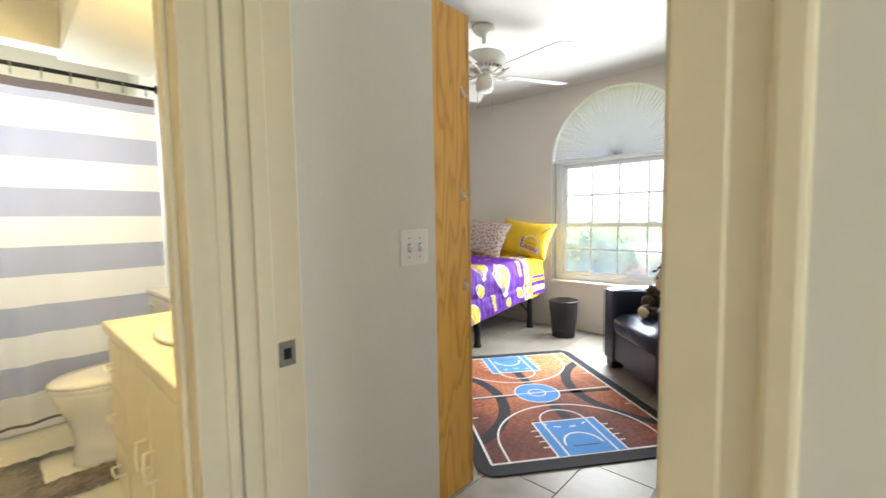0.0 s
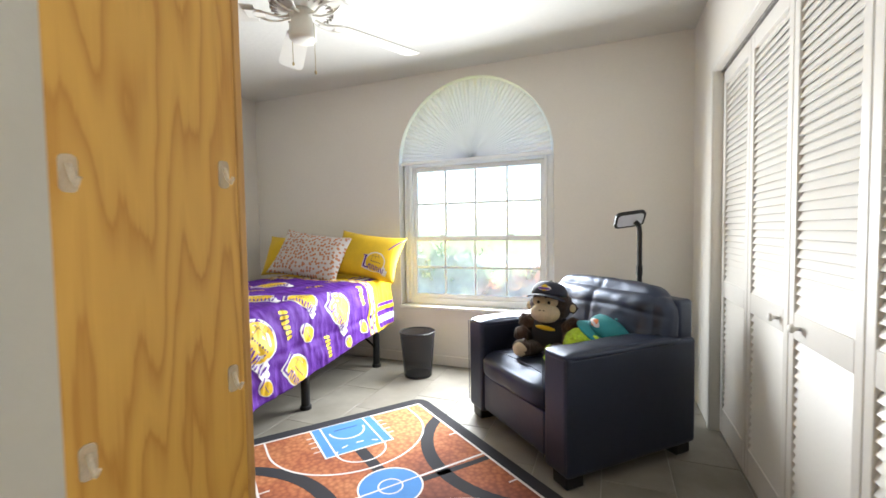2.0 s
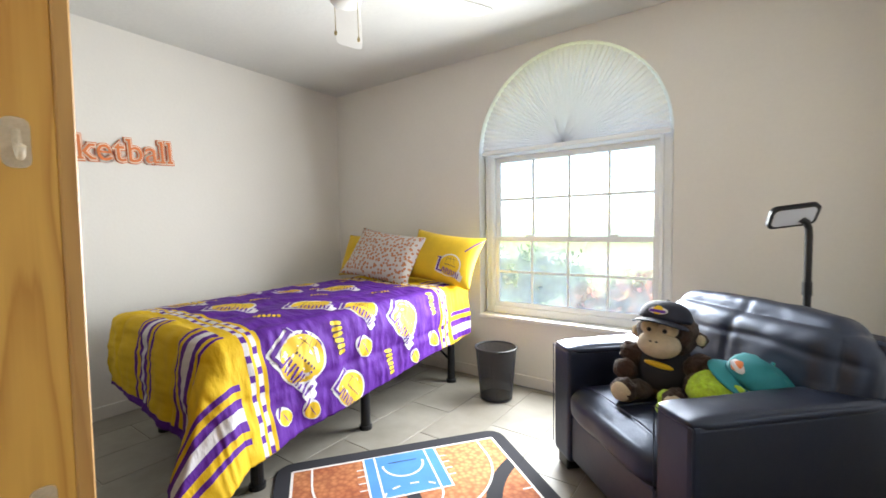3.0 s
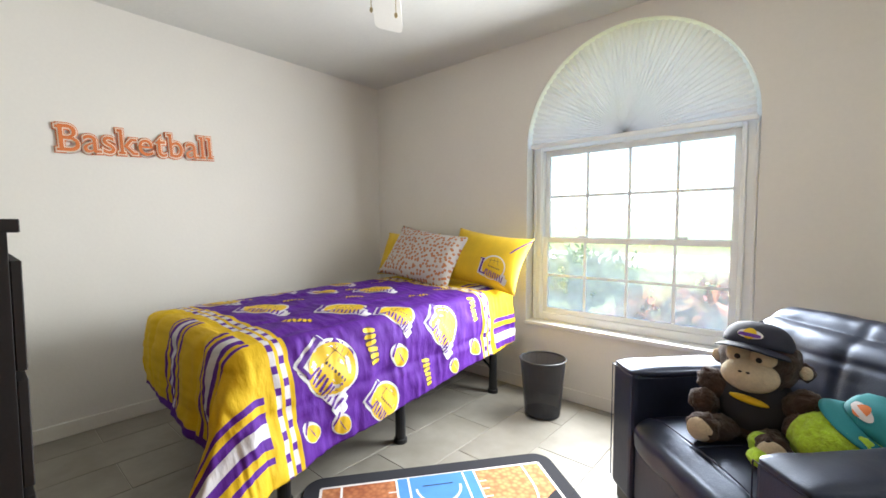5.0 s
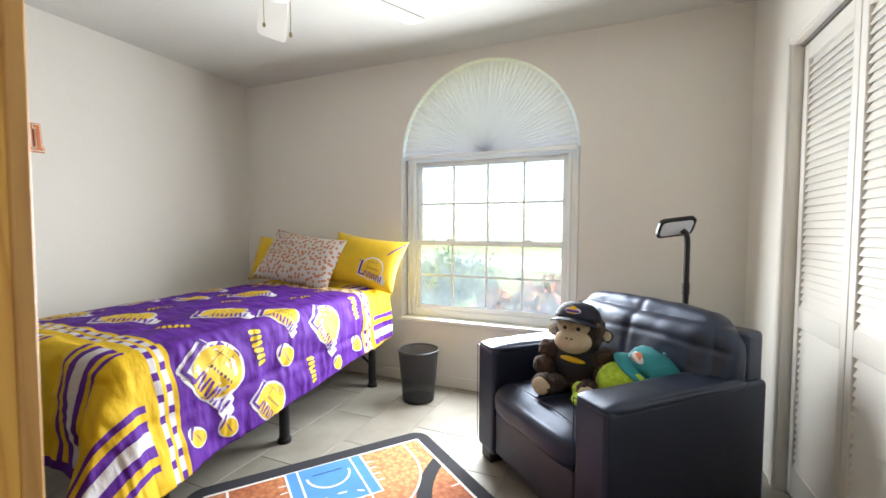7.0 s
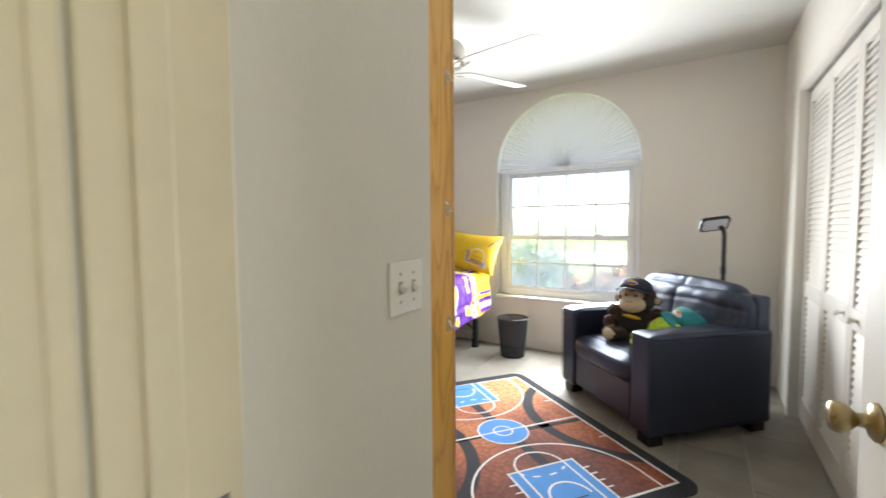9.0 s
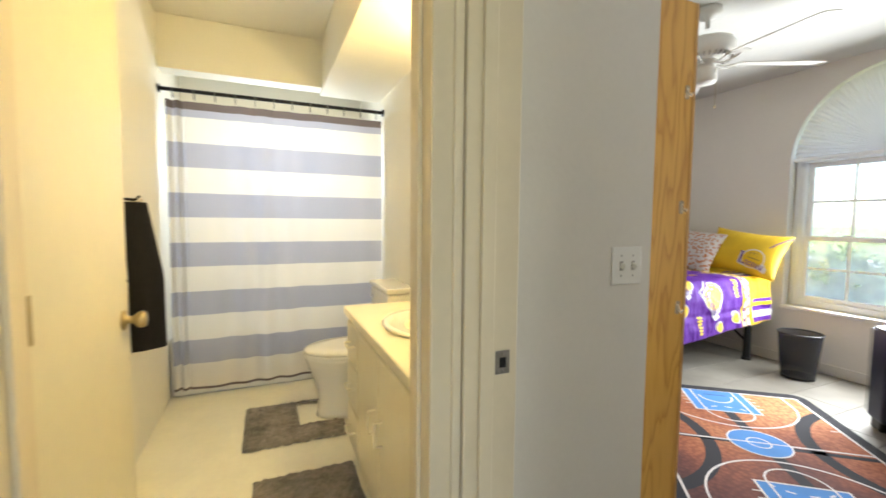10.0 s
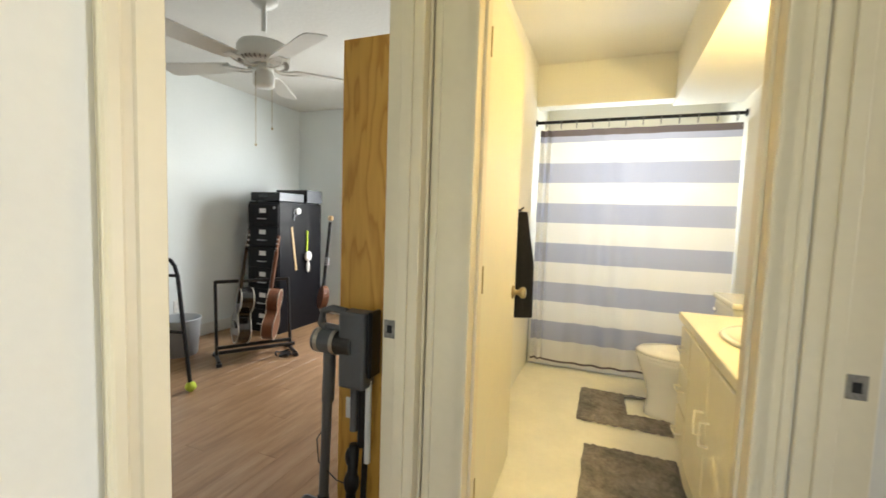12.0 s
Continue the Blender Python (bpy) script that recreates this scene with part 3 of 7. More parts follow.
DT = 2.05
door_wall_x("wall_hall_north", HN, 0.60, -0.777, HE, -0.745, 0.143, DT, WALL, "painted hall wall round the bedroom doorway")
door_wall_x("wall_hall_south", ON, HS, HW - 0.12, HE, -0.682, 0.167, DT, WALL, "painted hall wall round the office doorway")
bm = bmesh.new()
block(bm, HW - 0.12, HW, HS, -0.41, 0, H)
block(bm, HW - 0.12, HW, 0.408, HN, 0, H)
block(bm, HW - 0.12, HW, -0.41, 0.408, DT, H)
structure("wall_hall_west", bm, WALL, "painted hall wall round the bathroom doorway", "wall")
# unseen end wall, added to close the hall round the fill lamp
bm = bmesh.new()
block(bm, HE, HE + 0.12, ON, -0.45, 0, H)
block(bm, HE, HE + 0.12, 0.40, 0.60, 0, H)
block(bm, HE, HE + 0.12, -0.45, 0.40, 2.10, H)
structure("wall_hall_east", bm, WALL, "painted wall added unseen to end the hall, with an opening for light", "wall")
# bath
bm = bmesh.new()
block(bm, BW - 0.12, -0.90, BN - 0.10, BN + 0.02, 0, H)
structure("wall_bath_north", bm, WALL_BATH, "cream painted bathroom wall behind the vanity", "wall")
structure("wall_bath_south", box_mesh(BW - 0.12, HW - 0.12, ON + 0.002, BS, 0, H), WALL_BATH, "cream painted bathroom wall with hanging towels", "wall")
structure("wall_bath_partition", box_mesh(-0.90, -0.842, 0.47, BN - 0.10, 0, H), WALL_BATH, "cream painted wall beside the vanity", "wall")
bm = bmesh.new()
block(bm, BW - 0.12, BW, BS, -0.25, 0, H)
block(bm, BW - 0.12, BW, 0.60, BN - 0.10, 0, H)
block(bm, BW - 0.12, BW, -0.25, 0.60, 0, 1.40)
block(bm, BW - 0.12, BW, -0.25, 0.60, 2.10, H)
structure("wall_bath_west", bm, WALL_BATH, "white bathroom wall with a window over the tub", "wall")
bm = bmesh.new()
block(bm, -3.14, -3.0, BS, 0.43, 2.15, H)
structure("soffit_tub", bm, WALL_BATH, "cream painted soffit over the tub", "soffit")
bm = bmesh.new()
block(bm, -3.14, -0.90, 0.43, BN - 0.10, 2.13, H)
structure("soffit_vanity", bm, WALL_BATH, "cream painted soffit over the vanity", "soffit")
# office
bm = bmesh.new()
block(bm, OW - 0.12, OW, OS, -2.40, 0, H)
block(bm, OW - 0.12, OW, -1.10, ON, 0, H)
block(bm, OW - 0.12, OW, -2.40, -1.10, 0, 0.80)
block(bm, OW - 0.12, OW, -2.40, -1.10, 2.10, H)
structure("wall_office_west", bm, WALL_OFFICE, "pale blue-white office wall with a window", "wall")
structure("wall_office_south", box_mesh(OW - 0.12, OE + 0.12, OS - 0.12, OS, 0, H), WALL_OFFICE, "pale blue-white painted office wall", "wall")
structure("wall_office_east", box_mesh(OE, OE + 0.12, OS, ON, 0, H), WALL_OFFICE, "pale blue-white painted office wall", "wall")
structure("wall_office_north", box_mesh(OW, HW - 0.12, ON - 0.02, ON, 0, H), WALL_OFFICE, "pale painted office wall behind the bookcase", "wall")

structure("ceiling_bedroom", box_mesh(XW - 0.12, XE + 0.75, 0.60, YN + 0.22, H, H + 0.1), CEILING, "off-white textured bedroom ceiling", "ceiling")
structure("ceiling_hall", box_mesh(HW - 0.12, HE + 0.12, ON, 0.60, H, H + 0.1), CEILING, "off-white textured hall ceiling", "ceiling")
structure("ceiling_bath", box_mesh(BW - 0.12, HW - 0.12, ON, BN + 0.02, H + 0.002, H + 0.1), WALL_BATH, "cream painted bathroom ceiling", "ceiling")
structure("ceiling_office", box_mesh(OW - 0.12, OE + 0.12, OS - 0.12, ON, H, H + 0.1), CEILING, "off-white office ceiling", "ceiling")


def base_run(name, x0, x1, y0, y1, material=TRIM, h=0.085):
    bm = bmesh.new()
    block(bm, x0, x1, y0, y1, 0, h, 0.004)
    structure(name, bm, material, "painted baseboard along the wall", "baseboard")


base_run("baseboard_north", XW + 0.013, XE, YN - 0.012, YN, WALL)
base_run("baseboard_west", XW, XW + 0.012, YS, YN, WALL)
base_run("baseboard_south", XW + 0.013, -0.78, YS, YS + 0.012, WALL)
base_run("baseboard_office_south", OW, OE, OS, OS + 0.013, LOUVER, 0.11)
base_run("baseboard_office_west", OW, OW + 0.013, OS + 0.014, ON - 0.03, LOUVER, 0.11)
base_run("baseboard_hall_south", 0.26, HE, HS, HS + 0.012)
base_run("baseboard_hall_north", 0.20, HE, HN - 0.012, HN)


def jamb_x(name, a, b, y0, y1, stop_y, casing_y, way, material, label, wide=0.068, west_casing=True):
    """Door lining in a wall along x: two jambs, a head, stops and a moulded casing on the side casing_y."""
    t = thing(name, label, "door frame", kind="structure")
    part("jamb", box_mesh(a - 0.04, a, y0, y1, 0, DT - 0.02, 0.003), material, t)
    part("jamb", box_mesh(b, b + 0.04, y0, y1, 0, DT - 0.02, 0.003), material, t)
    part("head_jamb", box_mesh(a, b, y0, y1, DT - 0.04, DT, 0.003), material, t)
    for x0, x1 in ((a, a + 0.011), (b - 0.011, b)):
        part("door_stop", box_mesh(x0, x1, stop_y - 0.018, stop_y + 0.018, 0, DT - 0.041, 0.002), material, t)
    for side, on in ((-1, west_casing), (1, True)):
        if not on:
            continue
        bm = bmesh.new()
        e = a - 0.008 if side < 0 else b + 0.013
        lo, hi = sorted((e, e + side * wide))
        block(bm, lo, hi, *sorted((casing_y, casing_y + way * 0.012)), 0, DT + wide, 0.004, 2)
        o = hi if side > 0 else lo
        block(bm, *sorted((o, o - side * 0.022)), *sorted((casing_y, casing_y + way * 0.019)), 0, DT + wide, 0.005, 2)
        part("casing", bm, material, t)
    part("casing", box_mesh(a - 0.008, b + 0.008, *sorted((casing_y, casing_y + way * 0.012)), DT - 0.01, DT + wide, 0.004), material, t)
    return t


def strike_plate(parent, x, y, z, face):
    """Latch strike on a jamb that faces +x."""
    bm = bmesh.new()
    block(bm, x, x + 0.0018, y - 0.026, y + 0.014, z - 0.029, z + 0.029, 0.0008)
    part("strike_plate", bm, STEEL, parent, "worn zinc strike plate")
    bm = bmesh.new()
    block(bm, x + 0.0018, x + 0.0026, y - 0.015, y + 0.003, z - 0.013, z + 0.012, 0.0003)
    part("latch_hole", bm, BLACK_PLASTIC, parent, "dark latch hole")
    for dz in (-0.021, 0.021):
        bm = bmesh.new()
        lathe(bm, ((0, 0.0032), (0.003, 0.0028), (0.0042, 0.0018)), 10, pose(x, y - 0.006, z + dz, 0, 90, 0))
        part("screw", bm, STEEL, parent)


bed_frame_lining = jamb_x("door_frame_1", -0.705, 0.105, 0.455, 0.602, 0.512, HN, -1, TRIM, "cream enamel bedroom door frame with a strike plate", west_casing=False)
strike_plate(bed_frame_lining, -0.705, 0.566, 0.862, 1)
office_lining = jamb_x("door_frame_2", -0.642, 0.127, -0.632, -0.515, -0.565, HS, 1, TRIM, "cream enamel office door frame with a strike plate", wide=0.062)
strike_plate(office_lining, -0.642, -0.60, 0.862, 1)

bath_lining = thing("door_frame_3", "cream enamel bathroom door frame lit by warm light", "door frame", kind="structure")
part("jamb", box_mesh(-0.852, -0.708, -0.41, -0.37, 0, DT - 0.02, 0.003), TRIM, bath_lining)
part("jamb", box_mesh(-0.852, -0.708, 0.372, 0.408, 0, DT - 0.02, 0.003), TRIM, bath_lining)
part("head_jamb", box_mesh(-0.852, -0.708, -0.37, 0.372, DT - 0.04, DT, 0.003), TRIM, bath_lining)
for y0, y1 in ((-0.37, -0.359), (0.361, 0.372)):
    part("door_stop", box_mesh(-0.80, -0.764, y0, y1, 0, DT - 0.041, 0.002), TRIM, bath_lining)
for y0, y1, o0, o1 in ((-0.508, -0.378, -0.508, -0.482), (0.380, 0.448, 0.424, 0.448)):
    bm = bmesh.new()
    block(bm, HW, HW + 0.012, y0, y1, 0, DT + 0.06, 0.004, 2)
    block(bm, HW, HW + 0.019, o0, o1, 0, DT + 0.06, 0.005, 2)
    part("casing", bm, TRIM, bath_lining)
part("casing", box_mesh(HW, HW + 0.012, -0.378, 0.380, DT - 0.01, DT + 0.06, 0.004), TRIM, bath_lining)


def knob_mesh(reach=0.062):
    bm = bmesh.new()
    lathe(bm, ((0, 0), (0.033, 0), (0.033, 0.004), (0.027, 0.009), (0.013, 0.012), (0.0115, 0.026), (0.017, 0.032), (0.026, 0.042), (0.0275, 0.052), (0.024, reach), (0.010, reach + 0.003), (0, reach + 0.003)), 24)
    return bm


# bedroom door, open into the room
def bedroom_door():
    t = thing("door_1", "white semi-gloss flush door standing open on its hinges", "door", (0.103, 0.612, 0.012), 3.4, kind="structure")
    part("door_leaf", box_mesh(-0.035, 0, 0.004, 0.735, 0, 2.0, 0.002), DOOR_WHITE, t)
    k = part("door_knob", knob_mesh(), BRASS, t, "tarnished brass knob", True)
    k.matrix_basis = pose(-0.035, 0.665, 0.858, 0, -90, 0)
    k = part("door_knob", knob_mesh(), BRASS, t, "tarnished brass knob", True)
    k.matrix_basis = pose(0, 0.665, 0.858, 0, 90, 0)
    for z in (0.2, 1.0, 1.8):
        bm = bmesh.new()
        lathe(bm, ((0, z - 0.045), (0.006, z - 0.045), (0.006, z + 0.045), (0, z + 0.045)), 10)
        part("hinge", bm, BRASS, t)


bedroom_door()


def bath_door():
    t = thing("door_2", "cream flush bathroom door standing open along the wall", "door", (-0.85, -0.372, 0.012), 2.0, kind="structure")
    part("door_leaf", box_mesh(-0.70, -0.004, -0.035, 0, 0, 2.0, 0.002), BATH_TRIM, t)
    for s in (1, -1):
        k = part("door_knob", knob_mesh(), BRASS, t, "tarnished brass knob", True)
        k.matrix_basis = pose(-0.635, 0 if s > 0 else -0.035, 0.86, -90 * s, 0, 0)
    for z in (0.25, 1.0, 1.78):
        bm = bmesh.new()
        block(bm, 0.0, 0.0035, -0.034, -0.002, z - 0.045, z + 0.045, 0.001)
        lathe(bm, ((0, z - 0.047), (0.006, z - 0.047), (0.006, z + 0.047), (0, z + 0.047)), 10)
        part("hinge", bm, BRASS, t, "brass butt hinge")


bath_door()


# bedroom window
def bedroom_window():
    t = thing("window_1", "white vinyl single-hung window with muntins and a stone sill", "window", kind="structure")
    y0, y1 = YN + 0.095, YN + 0.165
    x0, x1, z0, z1 = WX0 + 0.002, WX1 - 0.002, WZ0 + 0.03, WZ1 + 0.02
    part("window_sill", box_mesh(WX0 - 0.0, WX1 + 0.0, YN - 0.022, YN + 0.16, WZ0 - 0.022, WZ0 + 0.006, 0.006, 2), SILL, t, "pale stone window sill")
    for a, b in ((x0, x0 + 0.075), (x1 - 0.085, x1)):
        bm = bmesh.new()
        block(bm, a, b, y0, y1, z0 - 0.024, z1, 0.004)
        block(bm, a + 0.010, a + 0.026, y0 - 0.014, y0, z0 - 0.02, z1, 0.003)
        block(bm, b - 0.024, b - 0.010, y0 - 0.010, y0, z0 - 0.02, z1, 0.003)
        part("window_frame", bm, VINYL, t)
    part("window_frame", box_mesh(x0 + 0.075, x1 - 0.085, y0, y1, z0 - 0.024, z0 + 0.03, 0.004), VINYL, t)
    part("window_frame", box_mesh(x0 + 0.075, x1 - 0.085, y0, y1, z1 - 0.045, z1, 0.004), VINYL, t)
    a, b = x0 + 0.075, x1 - 0.085
    mid = 1.085
    for lo, hi, yy in ((z0 + 0.03, mid + 0.018, y0 + 0.012), (mid - 0.018, z1 - 0.045, y0 + 0.040)):
        bm = bmesh.new()
        for q in ((a, a + 0.035, lo, hi), (b - 0.035, b, lo, hi), (a + 0.035, b - 0.035, lo, lo + 0.036), (a + 0.035, b - 0.035, hi - 0.036, hi)):
            block(bm, q[0], q[1], yy, yy + 0.026, q[2], q[3], 0.003)
        s = part("sash", bm, VINYL, t)
        g0, g1, h0, h1 = a + 0.035, b - 0.035, lo + 0.036, hi - 0.036
        pane = part("pane", box_mesh(g0, g1, yy + 0.011, yy + 0.015, h0, h1), PANE, s)
        pane.visible_shadow = False
        for k in range(1, 4):
            x = g0 + (g1 - g0) * k / 4
            part("muntin", box_mesh(x - 0.008, x + 0.008, yy + 0.004, yy + 0.010, h0, h1), VINYL, s)
        zc = (h0 + h1) / 2
        part("muntin", box_mesh(g0, g1, yy + 0.003, yy + 0.0095, zc - 0.008, zc + 0.008), VINYL, s)
    for x in (-1.62, -1.02):
        part("sash_lock", box_mesh(x - 0.03, x + 0.03, y0 + 0.014, y0 + 0.036, mid + 0.019, mid + 0.032, 0.004), VINYL, t)
    # fixed half-round light above, behind the blind
    bm = bmesh.new()
    n = 32
    inner, outer = WR - 0.030, WR - 0.002
    for i in range(n):
        a0, a1 = math.pi * i / n, math.pi * (i + 1) / n
        q = [(r * math.cos(w), r * math.sin(w)) for r, w in ((inner, a0), (outer, a0), (outer, a1), (inner, a1))]
        lo = [bm.verts.new((WXC + x, y0, z1 + z)) for x, z in q]
        hi = [bm.verts.new((WXC + x, y1, z1 + z)) for x, z in q]
        bm.faces.new(lo), bm.faces.new(list(reversed(hi)))
        bm.faces.new((lo[0], lo[3], hi[3], hi[0])), bm.faces.new((lo[1], lo[2], hi[2], hi[1]))
    part("arch_frame", bm, VINYL, t)
    return t


bedroom_window()


def fan_blind():
    """Half-round pleated shade in the arch, pleats fanning from the middle of its rail."""
    t = thing("arch_blind", "pale grey pleated fan shade filling the window arch", "blind", (WXC, YN + 0.03, WZ1 + 0.0))
    r = WR - 0.020
    n = 104

    def f(i, q):
        w = math.pi * i / n
        d = (0.0065 if int(i) % 2 else -0.0065) * (0.3 + 0.7 * q)
        sag = 0.020 * math.exp(-((q - 0.10) / 0.12) ** 2)
        gather = 0.021 * math.cos(w * 11 + 0.7) * math.exp(-((q - 0.20) / 0.16) ** 2) * math.sin(w) ** 2
        rr = r * q * (1.0 - 0.008 * (int(i) % 2) * q)
        return (rr * math.cos(w), d - sag + gather, rr * math.sin(w) + 0.012)

    bm = bmesh.new()
    surface(bm, f, list(range(n + 1)), [0.003, 0.03, 0.07, 0.11, 0.16, 0.22, 0.30, 0.4, 0.6, 0.8, 1.0])
    part("pleated_cloth", bm, BLIND, t)
    part("bottom_rail", box_mesh(-r - 0.004, r + 0.004, -0.016, 0.010, -0.014, 0.014, 0.004, 2), VINYL, t)
    for x in (-0.42, 0.30):
        part("rail_clip", box_mesh(x - 0.045, x + 0.045, -0.020, -0.0165, -0.010, 0.002, 0.001), VINYL, t)


fan_blind()


# closet: four louvered folding panels
def louver_panel(y0, y1, group, knob):
    t = thing("closet_door", "white louvered folding closet door panel", "closet door", (XE + 0.055, 0, 0.015), group=group)
    zt, zm = CZ - 0.03, 0.80
    for a, b in ((y0 + 0.003, y0 + 0.045), (y1 - 0.045, y1 - 0.003)):
        part("stile", box_mesh(-0.014, 0.014, a, b, 0, zt, 0.002), LOUVER, t)
    for a, b in ((0, 0.14), (zm - 0.045, zm + 0.045), (zt - 0.07, zt)):
        part("rail", box_mesh(-0.0138, 0.0138, y0 + 0.045, y1 - 0.045, a, b, 0.002), LOUVER, t)
    slat = None
    for a, b in ((0.14, zm - 0.045), (zm + 0.045, zt - 0.07)):
        n = int((b - a) / 0.031)
        for k in range(n):
            z = a + (k + 0.5) * (b - a) / n
            if slat is None:
                bm = bmesh.new()
                block(bm, -0.019, 0.019, y0 + 0.0452, y1 - 0.0452, -0.003, 0.003)
                slat = part("slat", bm, LOUVER, t)
                ob = slat
            else:
                ob = new("slat", slat.data)
                ob.parent = t
            ob.matrix_basis = pose(0, 0, z, 0, -67, 0)
    if knob:
        k = part("closet_knob", lathe(bmesh.new(), ((0, 0), (0.007, 0), (0.006, 0.014), (0.014, 0.020), (0.0155, 0.027), (0.011, 0.032), (0, 0.033)), 18), LOUVER, t, "small white round knob", True)
        k.matrix_basis = pose(-0.014, knob, zm, 0, -90, 0)


for i in range(4):
    w = (CY1 - CY0 - 0.02) / 4
    a = CY0 + 0.01 + i * w
    louver_panel(a, a + w, "folding closet doors", (0, a + 0.36, a + 0.09, 0)[i] if i in (1, 2) else 0)
bm = bmesh.new()
block(bm, XE + 0.030, XE + 0.085, CY0 + 0.002, CY1 - 0.002, CZ - 0.012, CZ - 0.001)
structure("closet_track", bm, STEEL, "dark metal closet door track under the header", "track")
for y0, y1, n in ((CY1 + 0.004, CY1 + 0.045, 1), (CY0 - 0.045, CY0 - 0.004, 2)):
    bm = bmesh.new()
    block(bm, XE - 0.012, XE + 0.004, y0, y1, 0, CZ + 0.045, 0.004)
    structure("trim_closet_%d" % n, bm, LOUVER, "white painted trim round the closet opening", "trim")
structure("trim_closet_3", box_mesh(XE - 0.012, XE + 0.004, CY0 - 0.004, CY1 + 0.004, CZ + 0.004, CZ + 0.045, 0.004), LOUVER, "white painted trim over the closet opening", "trim")


def switch_plate():
    t = thing("light_switch", "white double toggle light switch plate on the wall", "light switch", (-0.777, 1.028, 1.075), 0)
    part("plate", box_mesh(0, 0.006, -0.058, 0.058, -0.057, 0.057, 0.003, 2), TOGGLE, t)
    for y in (-0.023, 0.023):
        part("toggle_slot", box_mesh(0.006, 0.0072, y - 0.0065, y + 0.0065, -0.014, 0.014), SLOT_GREY, t)
        b = bmesh.new()
        block(b, -0.002, 0.016, -0.0048, 0.0048, -0.007, 0.007, 0.0015)
        o = part("toggle", b, TOGGLE, t)
        o.matrix_basis = pose(0.006, y, 0.002, 0, 24, 0)
        for z in (-0.03, 0.03):
            b = bmesh.new()
            lathe(b, ((0, 0.0072), (0.0025, 0.007), (0.0034, 0.006)), 10, pose(0, y, z, 0, 90, 0))
            part("screw", b, SLOT_GREY, t)


SLOT_GREY = paint("grey_slot", (0.40, 0.385, 0.35), 0.5, var=0.05, relief=0.0)
switch_plate()

# ---- bedroom things ----
BX, BFOOT, BHEAD, BHW = -2.61, 2.13, 4.10, 0.60


def bed_frame():
    t = thing("bed_frame", "black metal platform bed frame on round legs", "bed", (BX, 0, 0))
    y0, y1 = BFOOT + 0.10, BHEAD - 0.03
    for x in (-0.50, 0.50):
        part("side_rail", box_mesh(x - 0.018, x + 0.018, y0, y1, 0.315, 0.375, 0.004), BLACK_METAL, t)
    for y in (y0 + 0.02, (y0 + y1) / 2, y1 - 0.02):
        part("cross_bar", box_mesh(-0.482, 0.482, y - 0.016, y + 0.016, 0.32, 0.37, 0.004), BLACK_METAL, t)
    for k in range(9):
        y = y0 + 0.12 + k * (y1 - y0 - 0.24) / 8
        part("slat", box_mesh(-0.482, 0.482, y - 0.02, y + 0.02, 0.371, 0.379, 0.002), BLACK_METAL, t)
    for x in (-0.49, 0.49):
        for y in (2.37, 3.05, 3.95):
            bm = bmesh.new()
            lathe(bm, ((0, 0), (0.037, 0), (0.037, 0.022), (0.029, 0.026), (0.027, 0.315), (0, 0.315)), 16, pose(x, y, 0))
            part("leg", bm, BLACK_METAL, t)
            bm = bmesh.new()
            tube(bm, ((x * 0.55, y, 0.32), (x * 0.99, y, 0.16)), 0.009, 8)
            part("brace", bm, BLACK_METAL, t)


bed_frame()
bm = bmesh.new()
block(bm, BX - 0.50, BX + 0.50, BFOOT + 0.08, BHEAD, 0.379, 0.68, 0.05, 3)
tagged(part("mattress", bm, WHITE_INK, smooth=True), "white twin mattress under the comforter", "mattress")


def sheet_point(a, b):
    """The comforter's surface over the mattress: a across from the middle, b from the foot edge towards the head."""
    hw = BHW if a >= 0 else BHW - 0.095
    top = 0.735 + 0.03 * min(max(b, 0), 1.9) / 1.9 + 0.018 * math.cos(min(abs(a) / hw, 1) * math.pi / 2)
    ea, eb = max(abs(a) - hw + 0.06, 0.0), max(0.06 - b, 0.0)
    drop = math.hypot(ea, eb)
    s = 1 if a >= 0 else -1
    cx, cy = BX + s * min(abs(a), hw - 0.06), BFOOT + max(b, 0.06)
    wr = 0.011 * noise.noise((a * 5.0, b * 4.0, 0.3)) + 0.007 * noise.noise((a * 13, b * 11, 2.0)) + 0.004 * noise.noise((a * 8, b * 34, 7.0))
    wr -= 0.006 * math.exp(-((a - 0.855) / 0.024) ** 2) + 0.005 * math.exp(-((a - 0.30) / 0.018) ** 2) + 0.005 * math.exp(-((a + 0.28) / 0.018) ** 2)
    if drop < 1e-6:
        return Vector((cx, cy, top + wr - 0.006 * abs(math.sin(a * 9.0)) ** 8))
    R = 0.075
    ang = min(drop / R, math.pi / 2)
    out = R * math.sin(ang)
    down = R * (1 - math.cos(ang))
    rest = max(drop - R * math.pi / 2, 0.0)
    corner = min(ea, eb) / max(ea, eb, 1e-6)
    flare = 0.07 + (0.40 * corner + 0.30 * ea / drop * math.exp(-max(b - 0.06, 0) / 0.20) if a > 0 else -0.04)
    fold = rest * (0.055 * math.sin(math.atan2(eb, ea) * 6 + 0.6) * corner + 0.05 * noise.noise((a * 2.2, b * 3.4, 5.0)) + 0.025 * noise.noise((a * 6.0, b * 8.0, 1.0)))
    out += rest * flare + fold + wr * 1.6 + 0.012 * math.sin(min(rest / 0.26, 1.0) * math.pi)
    down += rest * (1 - flare * 0.4)
    ux, uy = ea / drop * s, -eb / drop
    return Vector((cx + ux * out, cy + uy * out, max(top - down, 0.03)))


def hem(b):
    """How far the comforter reaches down the open side."""
    return BHW + 0.515 - 0.15 * min(max(b, 0), 1.9) / 1.9


